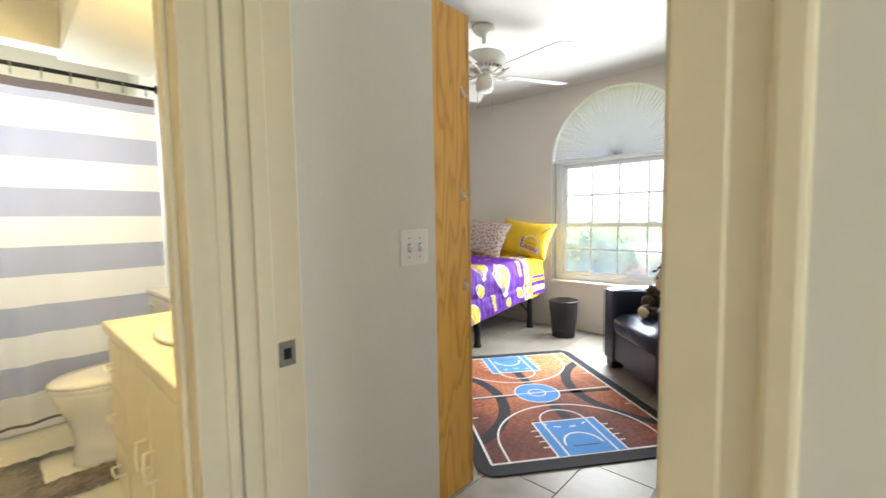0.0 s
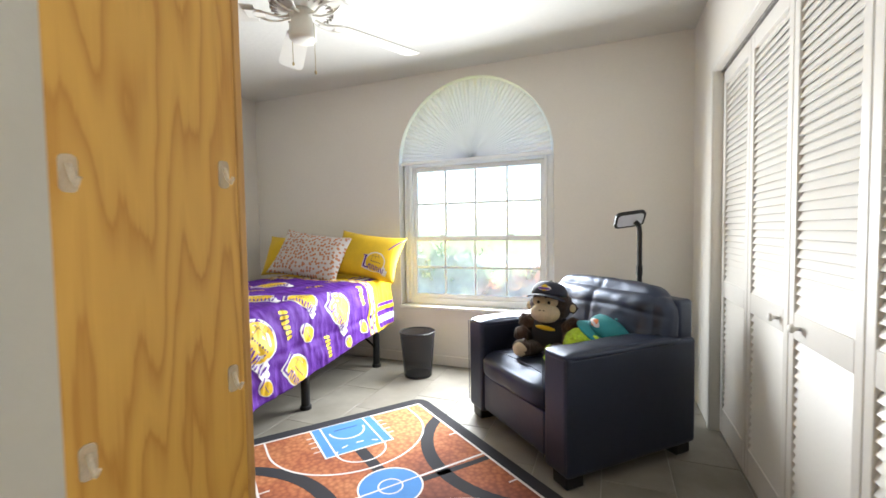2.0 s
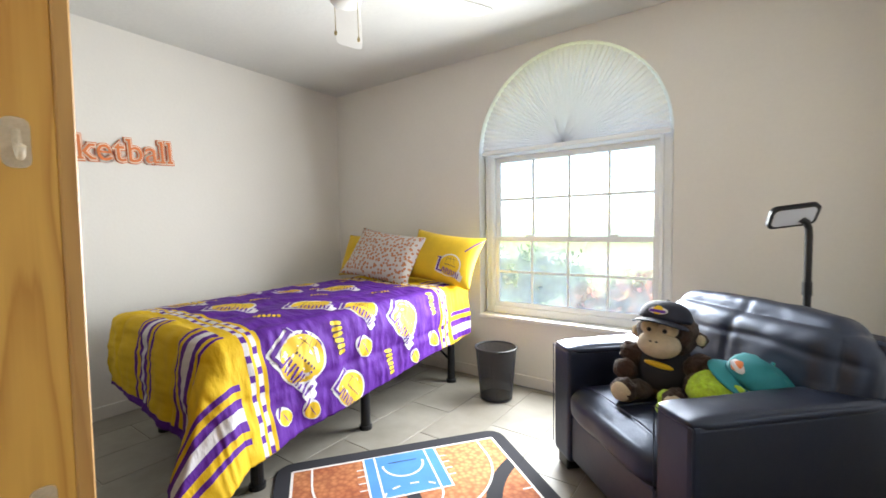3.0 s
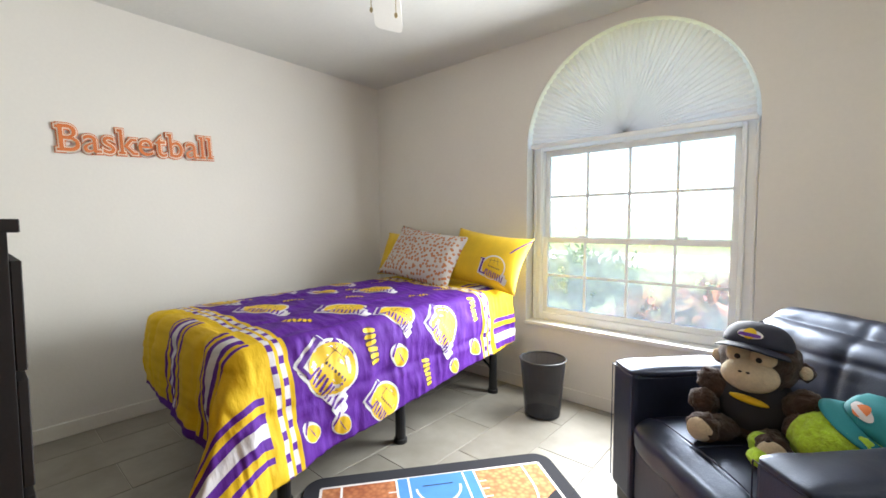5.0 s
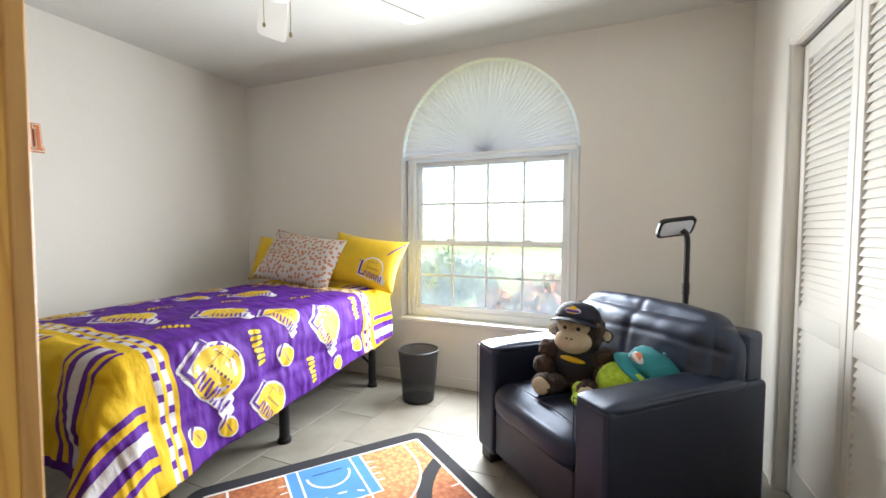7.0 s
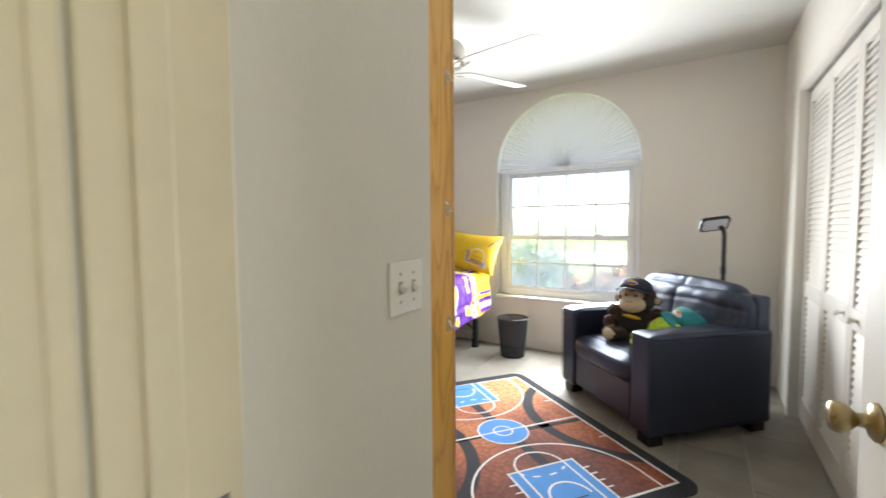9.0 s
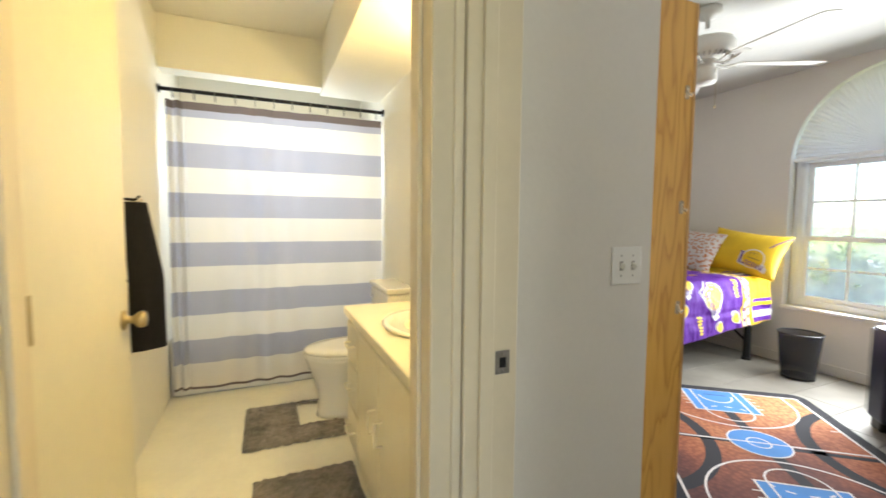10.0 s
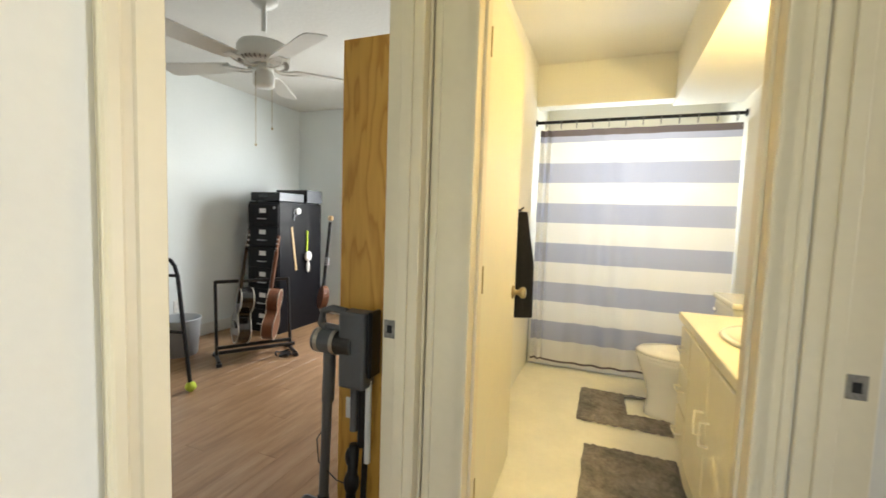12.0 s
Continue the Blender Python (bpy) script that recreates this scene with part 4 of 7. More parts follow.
def comforter():
    t = thing("comforter", "purple and yellow sports comforter with striped ends spread over the bed", "comforter")
    bm = bmesh.new()
    bs = span(0, 1, 230)
    layer = bm.loops.layers.uv.new("UVMap")
    na = 220
    grid = []
    for k in bs:
        row = []
        for i in range(na):
            q = i / (na - 1) * 2 - 1
            foot = -0.40 - 0.05 * q
            b = foot + (1.87 - foot) * k
            a = q * (hem(b) if q > 0 else BHW - 0.075)
            row.append((bm.verts.new(sheet_point(a, b)), a, b))
        grid.append(row)
    for r, s in zip(grid, grid[1:]):
        for i in range(na - 1):
            q = (r[i], r[i + 1], s[i + 1], s[i])
            f = bm.faces.new([v for v, _, _ in q])
            for loop, (_, a, b) in zip(f.loops, q):
                loop[layer].uv = (a, b)
    ob = part("quilt", bm, COMFORTER, t, smooth=True)
    sol = ob.modifiers.new("thickness", "SOLIDIFY")
    sol.thickness, sol.offset = 0.014, -1
    return t


COVER = comforter()


def on_sheet(a, b, lift):
    a = min(a, hem(b) - 0.003)
    e = 0.012
    n = (sheet_point(a + e, b) - sheet_point(a - e, b)).cross(sheet_point(a, b + e) - sheet_point(a, b - e))
    n = n.normalized() if n.length > 1e-9 else Vector((0, 0, 1))
    return sheet_point(a, b) + n * lift


def patch(bm, f, shape, lift, index=0):
    """A printed shape laid on a surface f(a, b, lift); shape gives (x, y) for radius q and angle w."""
    rings = []
    for q in (0.0, 0.25, 0.5, 0.75, 1.0):
        rings.append([f(*shape(q, 2 * math.pi * k / 36), lift) for k in range(36)])
    vs = [[bm.verts.new(p) for p in r] for r in rings[1:]]
    c = bm.verts.new(rings[0][0])
    faces = []
    for k in range(36):
        j = (k + 1) % 36
        faces.append(bm.faces.new((c, vs[0][k], vs[0][j])))
        for r, s in zip(vs, vs[1:]):
            faces.append(bm.faces.new((r[k], s[k], s[j], r[j])))
    for fc in faces:
        fc.material_index = index


def turned(cx, cy, turn, w, h, power=2.0):
    """A rounded shape: an ellipse for power 2, nearer a box above that."""
    ct, st = math.cos(radians(turn)), math.sin(radians(turn))

    def shape(q, a):
        c, s = math.cos(a), math.sin(a)
        k = (abs(c) ** power + abs(s) ** power) ** (-1 / power)
        x, y = q * k * c * w / 2, q * k * s * h / 2
        return cx + ct * x - st * y, cy + st * x + ct * y
    return shape


def ink(name, f, shape, lift, material, parent, label=""):
    bm = bmesh.new()
    patch(bm, f, shape, lift)
    return part(name, bm, material, parent, label, True)


def emblem(f, cx, cy, size, turn, parent):
    """A ball emblem as plain shapes: white halo, yellow ball with seams, slanted purple bars for the word."""
    ct, st = math.cos(radians(turn)), math.sin(radians(turn))

    def at(x, y):
        return cx + (ct * x - st * y) * size, cy + (st * x + ct * y) * size
    l = 0.0011
    h = ink("printed_emblem", f, turned(*at(0.02, 0.06), turn, size * 0.94, size * 0.88), l, WHITE_INK, parent, "yellow ball emblem edged in white")
    ink("word_plate", f, turned(*at(0.03, -0.20), turn - 9, size * 0.98, size * 0.30, 9), l * 1.1, WHITE_INK, h)
    ink("word_plate", f, turned(*at(-0.44, 0.07), turn - 8, size * 0.15, size * 0.60, 9), l * 1.2, WHITE_INK, h)
    ink("word_plate", f, turned(*at(0.48, -0.36), turn - 20, size * 0.20, size * 0.24, 7), l * 1.3, WHITE_INK, h)
    ink("ball_print", f, turned(*at(0.03, 0.05), turn, size * 0.83, size * 0.80), l * 2, YELLOW_INK, h)
    for dx, dy, q, w, hh in ((-0.12, 0.26, -16, 0.012, 0.34), (0.17, 0.26, 16, 0.012, 0.32), (0.03, 0.30, 86, 0.012, 0.52), (0.03, 0.30, 2, 0.012, 0.26)):
        ink("ball_seam", f, turned(*at(dx, dy), turn + q, size * w, size * hh), l * 2.5, DARK_INK, h)
    ink("word_initial", f, turned(*at(-0.43, 0.08), turn - 8, size * 0.075, size * 0.54, 7), l * 3, PURPLE_INK, h)
    ink("word_initial", f, turned(*at(-0.43, 0.33), turn - 8, size * 0.19, size * 0.04, 7), l * 3.1, PURPLE_INK, h)
    ink("word_initial", f, turned(*at(-0.35, -0.19), turn - 12, size * 0.24, size * 0.055, 7), l * 3.1, PURPLE_INK, h)
    for k, q in enumerate((-12, 8, 0, 10, -2, 8, 0, 8, -8)):
        x = -0.235 + k * 0.082
        ink("word_bar", f, turned(*at(x, -0.135 - 0.022 * k), turn - 8 + q, size * 0.040, size * (0.24 - 0.003 * k), 7), l * 3 + 0.0001 * k, PURPLE_INK, h)
    for k in range(7):
        ink("word_bar", f, turned(*at(-0.13 + k * 0.066, 0.085 - 0.012 * k), turn, size * 0.038, size * 0.05, 5), l * 3, DARK_INK, h)


def small_mark(f, cx, cy, size, turn, kind, parent):
    ct, st = math.cos(radians(turn)), math.sin(radians(turn))
    l = 0.0011
    if kind == 0:      # a slanted word, each letter a plain bar
        h = ink("printed_mark", f, turned(cx, cy, turn, size * 0.98, size * 0.26, 6), l, DARK_INK, parent)
        for k in range(6):
            d = (-0.40 + 0.16 * k) * size
            ink("word_bar", f, turned(cx + ct * d, cy + st * d, turn - 14 + 9 * (k % 3), size * 0.105, size * (0.34 - 0.02 * k), 4), l * 2 + 0.0001 * k, YELLOW_INK, h)
    else:              # a flying ball
        h = ink("printed_mark", f, turned(cx, cy, turn, size * 0.86, size * 0.62), l, WHITE_INK, parent)
        ink("ball_print", f, turned(cx + ct * size * 0.06, cy + st * size * 0.06, turn, size * 0.66, size * 0.54), l * 2, YELLOW_INK, h)
        ink("ball_seam", f, turned(cx + ct * size * 0.06, cy + st * size * 0.06, turn + 80, size * 0.03, size * 0.50), l * 2.6, PURPLE_INK, h)
        ink("word_bar", f, turned(cx - ct * size * 0.30, cy - st * size * 0.30, turn + 20, size * 0.08, size * 0.46, 5), l * 2.8, PURPLE_INK, h)


for a, b, s, turn in ((0.755, 0.38, 0.29, 48), (0.715, 1.12, 0.26, 48), (0.99, 0.66, 0.21, 48), (0.03, 0.39, 0.25, 50), (0.34, 0.66, 0.25, 48), (0.56, 0.83, 0.21, 46), (-0.40, 0.34, 0.24, 50), (-0.45, 0.72, 0.22, 50), (-0.21, 0.90, 0.18, 48), (0.01, 1.14, 0.25, 50), (-0.42, 1.16, 0.22, 50)):
    emblem(on_sheet, a, b, s, turn, COVER)
for a, b, s, turn, kind in ((0.70, 0.62, 0.19, 6, 0), (0.79, 0.79, 0.17, 40, 1), (0.93, 0.98, 0.16, 6, 0), (0.96, 1.21, 0.13, 40, 1), (0.66, 1.42, 0.17, 6, 0), (0.90, 1.42, 0.15, 40, 1), (1.00, 0.42, 0.14, 40, 1), (0.98, 0.27, 0.12, 40, 1), (0.38, 0.38, 0.14, 60, 0), (-0.39, 0.46, 0.12, 60, 0), (0.34, 1.44, 0.13, 60, 0), (-0.06, 0.61, 0.12, 60, 0), (0.37, 1.19, 0.13, 60, 0), (-0.25, 1.40, 0.12, 60, 0), (0.12, 0.90, 0.11, 60, 0), (-0.16, 1.10, 0.11, 60, 0)):
    small_mark(on_sheet, a, b, s, turn, kind, COVER)


def pillow_point(w, h, d):
    def f(x, y, lift=0.0, side=1):
        u, v = min(abs(2 * x / w), 1), min(abs(2 * y / h), 1)
        puff = (1 - u ** 2.6) ** 0.6 * (1 - v ** 2.6) ** 0.6
        z = d * 0.5 * puff + 0.010 * noise.noise((x * 7, y * 7, w)) * puff
        return Vector((x * (1 - 0.08 * (1 - v * v) * u), y * (1 - 0.10 * (1 - u * u) * v) * (1 - 0.05 * u * (1 - v)), side * z + lift))
    return f


def pillow(label, w, h, d, m, material, group="pillows on the bed"):
    t = thing("pillow", label, "pillow", group=group)
    t.matrix_basis = m
    f = pillow_point(w, h, d)
    bm = bmesh.new()
    for s in (1, -1):
        surface(bm, lambda x, y, s=s: f(x, y, 0.0, s), span(-w / 2, w / 2, 30), span(-h / 2, h / 2, 24))
    bmesh.ops.remove_doubles(bm, verts=bm.verts, dist=0.0006)
    part("pillowcase", bm, material, t, smooth=True)
    return t, f


p1, f1 = pillow("bright yellow sports pillow with an emblem, propped at the wall", 0.62, 0.42, 0.18, pose(-2.175, 3.93, 0.95, 62, 7, 3), YELLOW_COTTON)
emblem(f1, 0.125, -0.085, 0.20, 4, p1)
small_mark(f1, -0.22, 0.10, 0.12, -8, 0, p1)
for k in range(3):
    ink("corner_stripe", f1, turned(0.285 - 0.02 * k, 0.15 - 0.03 * k, -35, 0.010, 0.09, 6), 0.004, PURPLE_INK, p1)
pillow("bright yellow pillow leaning behind the printed cushion", 0.66, 0.40, 0.17, pose(-3.03, 3.99, 0.94, 68, 0, -3), YELLOW_COTTON)
pillow("pale cushion printed with small orange balls", 0.70, 0.45, 0.15, pose(-2.655, 3.79, 0.962, 56, 7, 2), SPOTTED)


# rug
def rug():
    t = thing("rug", "dark bordered rug printed with a basketball court over a pebbled ball", "rug", (-1.185, 2.495, 0), -37.5)
    L, W = 1.62, 1.19
    bm = bmesh.new()
    prism(bm, rounded(L, W, 0.085), 0.0005, 0.007)
    part("border", bm, RUG_BLACK, t, "black bound border")
    l, w = L - 0.17, W - 0.15
    bm = bmesh.new()
    prism(bm, rounded(l, w, 0.004, 2), 0.0071, 0.0078)
    part("ball_field", bm, BALL_SKIN, t, "orange pebbled ball print")
    z = 0.0079
    seams = ([(x, 0.015 + 0.03 * math.sin(x * 2)) for x in span(-l / 2 + 0.30, l / 2 - 0.30, 16)], [(0.02 + 0.02 * math.sin(y * 3), y) for y in span(-w / 2, w / 2, 16)], arc(0.02, 0.86, 0.60, 208, 332, 26), arc(0.02, -0.86, 0.60, 28, 152, 26))
    for s, q in zip(seams, (0.06, 0.035, 0.07, 0.07)):
        bm = bmesh.new()
        ribbon(bm, s, q, z - 0.0004, z + 0.0003)
        part("seam", bm, RUG_BLACK, t)

    def line(name, pts, wide, low, parent):
        part(name, ribbon(bmesh.new(), pts, wide, low, low + 0.0005), RUG_WHITE, parent)
    for p in ([(-l / 2, -w / 2), (l / 2, -w / 2), (l / 2, w / 2), (-l / 2, w / 2), (-l / 2, -w / 2)], ):
        for a, b in zip(p, p[1:]):
            line("side_line", (a, b), 0.012, z + 0.0005, t)
    line("halfway_line", ((0, -w / 2), (0, w / 2)), 0.012, z + 0.0005, t)
    for s in (-1, 1):
        line("arc_line", [(s * x, y) for x, y in [(l / 2, -w / 2 + 0.09)] + [(l / 2 - 0.14 - 0.40 * math.sin(radians(a)), -(w / 2 - 0.09) * math.cos(radians(a))) for a in span(0, 180, 30)] + [(l / 2, w / 2 - 0.09)]], 0.010, z + 0.0005, t)
        for sy in (-1, 1):
            line("side_tick", ((s * 0.26, sy * w / 2), (s * 0.26, sy * (w / 2 - 0.05))), 0.008, z + 0.0005, t)
    for s in (-1, 1):
        k = part("key_area", box_mesh(*sorted((s * l / 2, s * (l / 2 - 0.34))), -0.19, 0.19, z + 0.0004, z + 0.0012), RUG_BLUE, t, "bright blue key area")
        e = s * (l / 2 - 0.34)
        q = z + 0.0013
        for y in (-0.185, -0.13, 0.13, 0.185):
            line("key_line", ((s * l / 2, y), (e, y)), 0.009, q, k)
        line("key_line", ((e, -0.19), (e, 0.19)), 0.009, q, k)
        line("key_arc", [(e - s * 0.13 * math.sin(radians(a)), -0.13 * math.cos(radians(a))) for a in span(0, 180, 20)], 0.009, q, k)
        for a0 in range(10, 170, 40):
            line("key_dash", [(e + s * 0.075 * math.sin(radians(a)), -0.13 * math.cos(radians(a))) for a in span(a0, a0 + 18, 4)], 0.009, q, k)
        line("hoop_arc", [(s * (l / 2 - 0.09) - s * 0.11 * math.sin(radians(a)), -0.10 * math.cos(radians(a))) for a in span(0, 180, 18)], 0.010, q, k)
        for i in range(4):
            x = s * (l / 2 - 0.09 - 0.055 * i)
            for y in (-1, 1):
                line("lane_tick", ((x, y * 0.19), (x, y * 0.225)), 0.007, q, k)
        part("backboard_line", ribbon(bmesh.new(), ((s * (l / 2 - 0.075), -0.07), (s * (l / 2 - 0.075), 0.07)), 0.006, q + 0.0006, q + 0.001), RUG_BLACK, k)
    bm = bmesh.new()
    prism(bm, arc(0, 0, 0.145, 0, 350, 36), z + 0.0011, z + 0.0017)
    c = part("centre_circle", bm, RUG_BLUE, t, "blue centre circle")
    line("circle_rim", arc(0, 0, 0.145, 0, 360, 40), 0.008, z + 0.0018, c)
    line("inner_ring", arc(0, 0, 0.055, 0, 360, 24), 0.007, z + 0.0018, c)
    line("halfway_line", ((0, -0.145), (0, 0.145)), 0.008, z + 0.0020, c)


rug()


# armchair
def cushion(bm, x0, x1, y0, y1, z0, z1, puff=0.03, edge=0.05, m=None, seed=0, n=14, groove=None):
    """A stuffed pad: a rounded box with swollen faces and light creases."""
    c, hx, hy, hz = Vector(((x0 + x1) / 2, (y0 + y1) / 2, (z0 + z1) / 2)), (x1 - x0) / 2, (y1 - y0) / 2, (z1 - z0) / 2
    made = bmesh.ops.create_cube(bm, size=2)["verts"]
    es = list({e for v in made for e in v.link_edges})
    made = bmesh.ops.subdivide_edges(bm, edges=es, cuts=n, use_grid_fill=True)
    vs = [g for g in bm.verts if g.tag is False]
    for v in vs:
        p = v.co.copy()
        q = Vector((p.x * hx, p.y * hy, p.z * hz))
        inner = Vector((max(min(q.x, hx - edge), edge - hx), max(min(q.y, hy - edge), edge - hy), max(min(q.z, hz - min(edge, hz * 0.9)), min(edge, hz * 0.9) - hz)))
        d = q - inner
        if d.length > 1e-6:
            q = inner + d.normalized() * min(edge, hz * 0.9)
        sw = (1 - p.x ** 4) * (1 - p.y ** 4) if abs(p.z) > 0.98 else ((1 - p.x ** 4) * (1 - p.z ** 4) if abs(p.y) > 0.98 else (1 - p.y ** 4) * (1 - p.z ** 4))
        dirn = Vector((0, 0, math.copysign(1, p.z))) if abs(p.z) > 0.98 else (Vector((0, math.copysign(1, p.y), 0)) if abs(p.y) > 0.98 else Vector((math.copysign(1, p.x), 0, 0)))
        q += dirn * (puff * max(sw, 0) + 0.006 * noise.noise((q.x * 9 + seed, q.y * 9, q.z * 9)))
        if groove is not None:
            q += Vector((0, 1, -0.4 if p.z > 0.5 else 0.0)) * (groove(c + q) * (1 if p.y < 0.5 else 0))
        v.co = (m @ (c + q)) if m is not None else c + q
        v.tag = True


def armchair():
    t = thing("armchair", "black leather club armchair with a tufted back cushion", "armchair", (-0.475, 3.325, 0), -45)
    w, d = 0.46, 0.41
    for s in (-1, 1):
        bm = bmesh.new()
        a, b = sorted((s * w, s * (w - 0.165)))
        block(bm, a, b, -d, d, 0.06, 0.60, 0.022, 3)
        part("arm", bm, LEATHER, t)
        bm = bmesh.new()
        cushion(bm, a + 0.002, b - 0.002, -d + 0.004, d - 0.10, 0.575, 0.612, 0.008, 0.018, seed=s)
        part("arm_pad", bm, LEATHER, t, smooth=True)
        bm = bmesh.new()
        for q in (((a, -d - 0.001, 0.59), (b, -d - 0.001, 0.59)), ((a, -d - 0.001, 0.59), (a, -d - 0.001, 0.09)), ((b, -d - 0.001, 0.59), (b, -d - 0.001, 0.09))):
            tube(bm, q, 0.0022, 6)
        part("piping", bm, LEATHER, t)
    part("front_rail", box_mesh(-w + 0.166, w - 0.166, -d + 0.012, -d + 0.07, 0.085, 0.30, 0.012, 2), LEATHER, t)
    part("base", box_mesh(-w + 0.166, w - 0.166, -d + 0.07, d - 0.03, 0.09, 0.28, 0.004), LEATHER, t)
    bm = bmesh.new()
    cushion(bm, -w + 0.168, w - 0.168, -d - 0.005, d - 0.18, 0.285, 0.435, 0.022, 0.055, seed=3)
    part("seat_cushion", bm, LEATHER, t, smooth=True)
    bm = bmesh.new()
    tube(bm, [(x, -d + 0.06 + 0.0 * x, 0.4585 - 0.03 * abs(x / 0.29) ** 4) for x in span(-0.26, 0.26, 9)], 0.003, 6)
    tube(bm, [(0.0, y, 0.4605) for y in span(-d + 0.06, 0.16, 6)], 0.003, 6)
    part("seat_seam", bm, LEATHER, t)
    part("back_frame", box_mesh(-w + 0.02, w - 0.02, d - 0.11, d, 0.28, 0.79, 0.02, 3), LEATHER, t)
    lean = pose(0, d - 0.13, 0.44, -10)
    def tuft(q):
        g = 0.005 * math.exp(-(q.x / 0.016) ** 2) + 0.006 * math.exp(-((q.z - 0.265 - 0.008 * math.sin(q.x * 11)) / 0.014) ** 2)
        crease = (1 - abs(noise.noise((q.x * 7 + q.z * 5, q.z * 9 - q.x * 3, 2.0)))) ** 6
        return g + 0.008 * noise.noise((q.x * 4, q.z * 5, 3.0)) + 0.002 * crease + 0.001 * noise.noise((q.x * 22, q.z * 12, 8.0))
    bm = bmesh.new()
    cushion(bm, -0.415, 0.405, -0.15, 0.06, 0.0, 0.385, 0.034, 0.095, lean, 7, 60, tuft)
    part("back_cushion", bm, LEATHER, t, "plump leather back cushion with sewn tufting", True)
    for x in (-1, 1):
        for y in (-1, 1):
            bm = bmesh.new()
            block(bm, x * 0.39 - 0.05, x * 0.39 + 0.05, y * 0.345 - 0.05, y * 0.345 + 0.05, 0.0, 0.064, 0.008)
            part("foot", bm, BLACK_PLASTIC, t)


armchair()


# plush toys: one plain mesh each
def plush_monkey():
    bm = bmesh.new()
    groups = []

    def add(index, *args, **kw):
        n = len(bm.faces)
        kw = {'u': 44, 'v': 30, **kw}
        ball(bm, *args, **kw)
        bm.faces.ensure_lookup_table()
        for f in bm.faces[n:]:
            f.material_index = index
    add(2, (0, 0.01, 0.135), (0.120, 0.095, 0.130))
    add(0, (0, 0.02, 0.055), (0.10, 0.09, 0.06))
    add(0, (0, 0.005, 0.312), (0.116, 0.100, 0.112))
    add(0, (-0.035, 0.02, 0.375), (0.05, 0.06, 0.04))
    add(1, (0, -0.086, 0.270), (0.082, 0.060, 0.062))
    for s in (-1, 1):
        add(1, (s * 0.034, -0.086, 0.340), (0.038, 0.026, 0.034))
        add(3, (s * 0.030, -0.111, 0.336), (0.0095, 0.006, 0.010), u=10, v=8)
        add(3, (s * 0.011, -0.143, 0.290), (0.006, 0.004, 0.004), u=8, v=6)
        add(0, (s * 0.120, 0.015, 0.30), (0.026, 0.018, 0.032))
        add(1, (s * 0.126, 0.001, 0.30), (0.018, 0.010, 0.024))
        add(0, (s * 0.120, -0.01, 0.180), (0.052, 0.056, 0.075), turn=(20, s * 35, 0))
        add(0, (s * 0.138, -0.055, 0.115), (0.048, 0.052, 0.060), turn=(40, 0, 0))
        add(0, (s * 0.075, -0.095, 0.045), (0.050, 0.095, 0.045), turn=(0, 0, s * 14))
        add(0, (s * 0.098, -0.17, 0.055), (0.050, 0.035, 0.055))
        add(1, (s * 0.100, -0.192, 0.052), (0.040, 0.020, 0.043))
    add(4, (0, -0.080, 0.176), (0.058, 0.012, 0.014), turn=(0, 6, 0), u=16, v=8)
    bm.normal_update()
    for v in bm.verts:
        if v.co.y > -2:
            v.co += v.normal * (0.009 * noise.noise(v.co * 42) + 0.005 * noise.noise(v.co * 95)) if v.link_faces and v.link_faces[0].material_index == 0 else Vector((0, 0, 0))
    ob = part("plush_monkey", bm, (BROWN_PLUSH, TAN_PLUSH, BLACK_CLOTH, BLACK_PLASTIC, YELLOW_INK), smooth=True)
    ob.matrix_basis = pose(-0.585, 3.285, 0.444, -4, 0, -12) @ Matrix.Diagonal((1, 1, 0.90, 1))
    tagged(ob, "brown plush monkey in a black shirt sitting on the armchair", "soft toy")


plush_monkey()


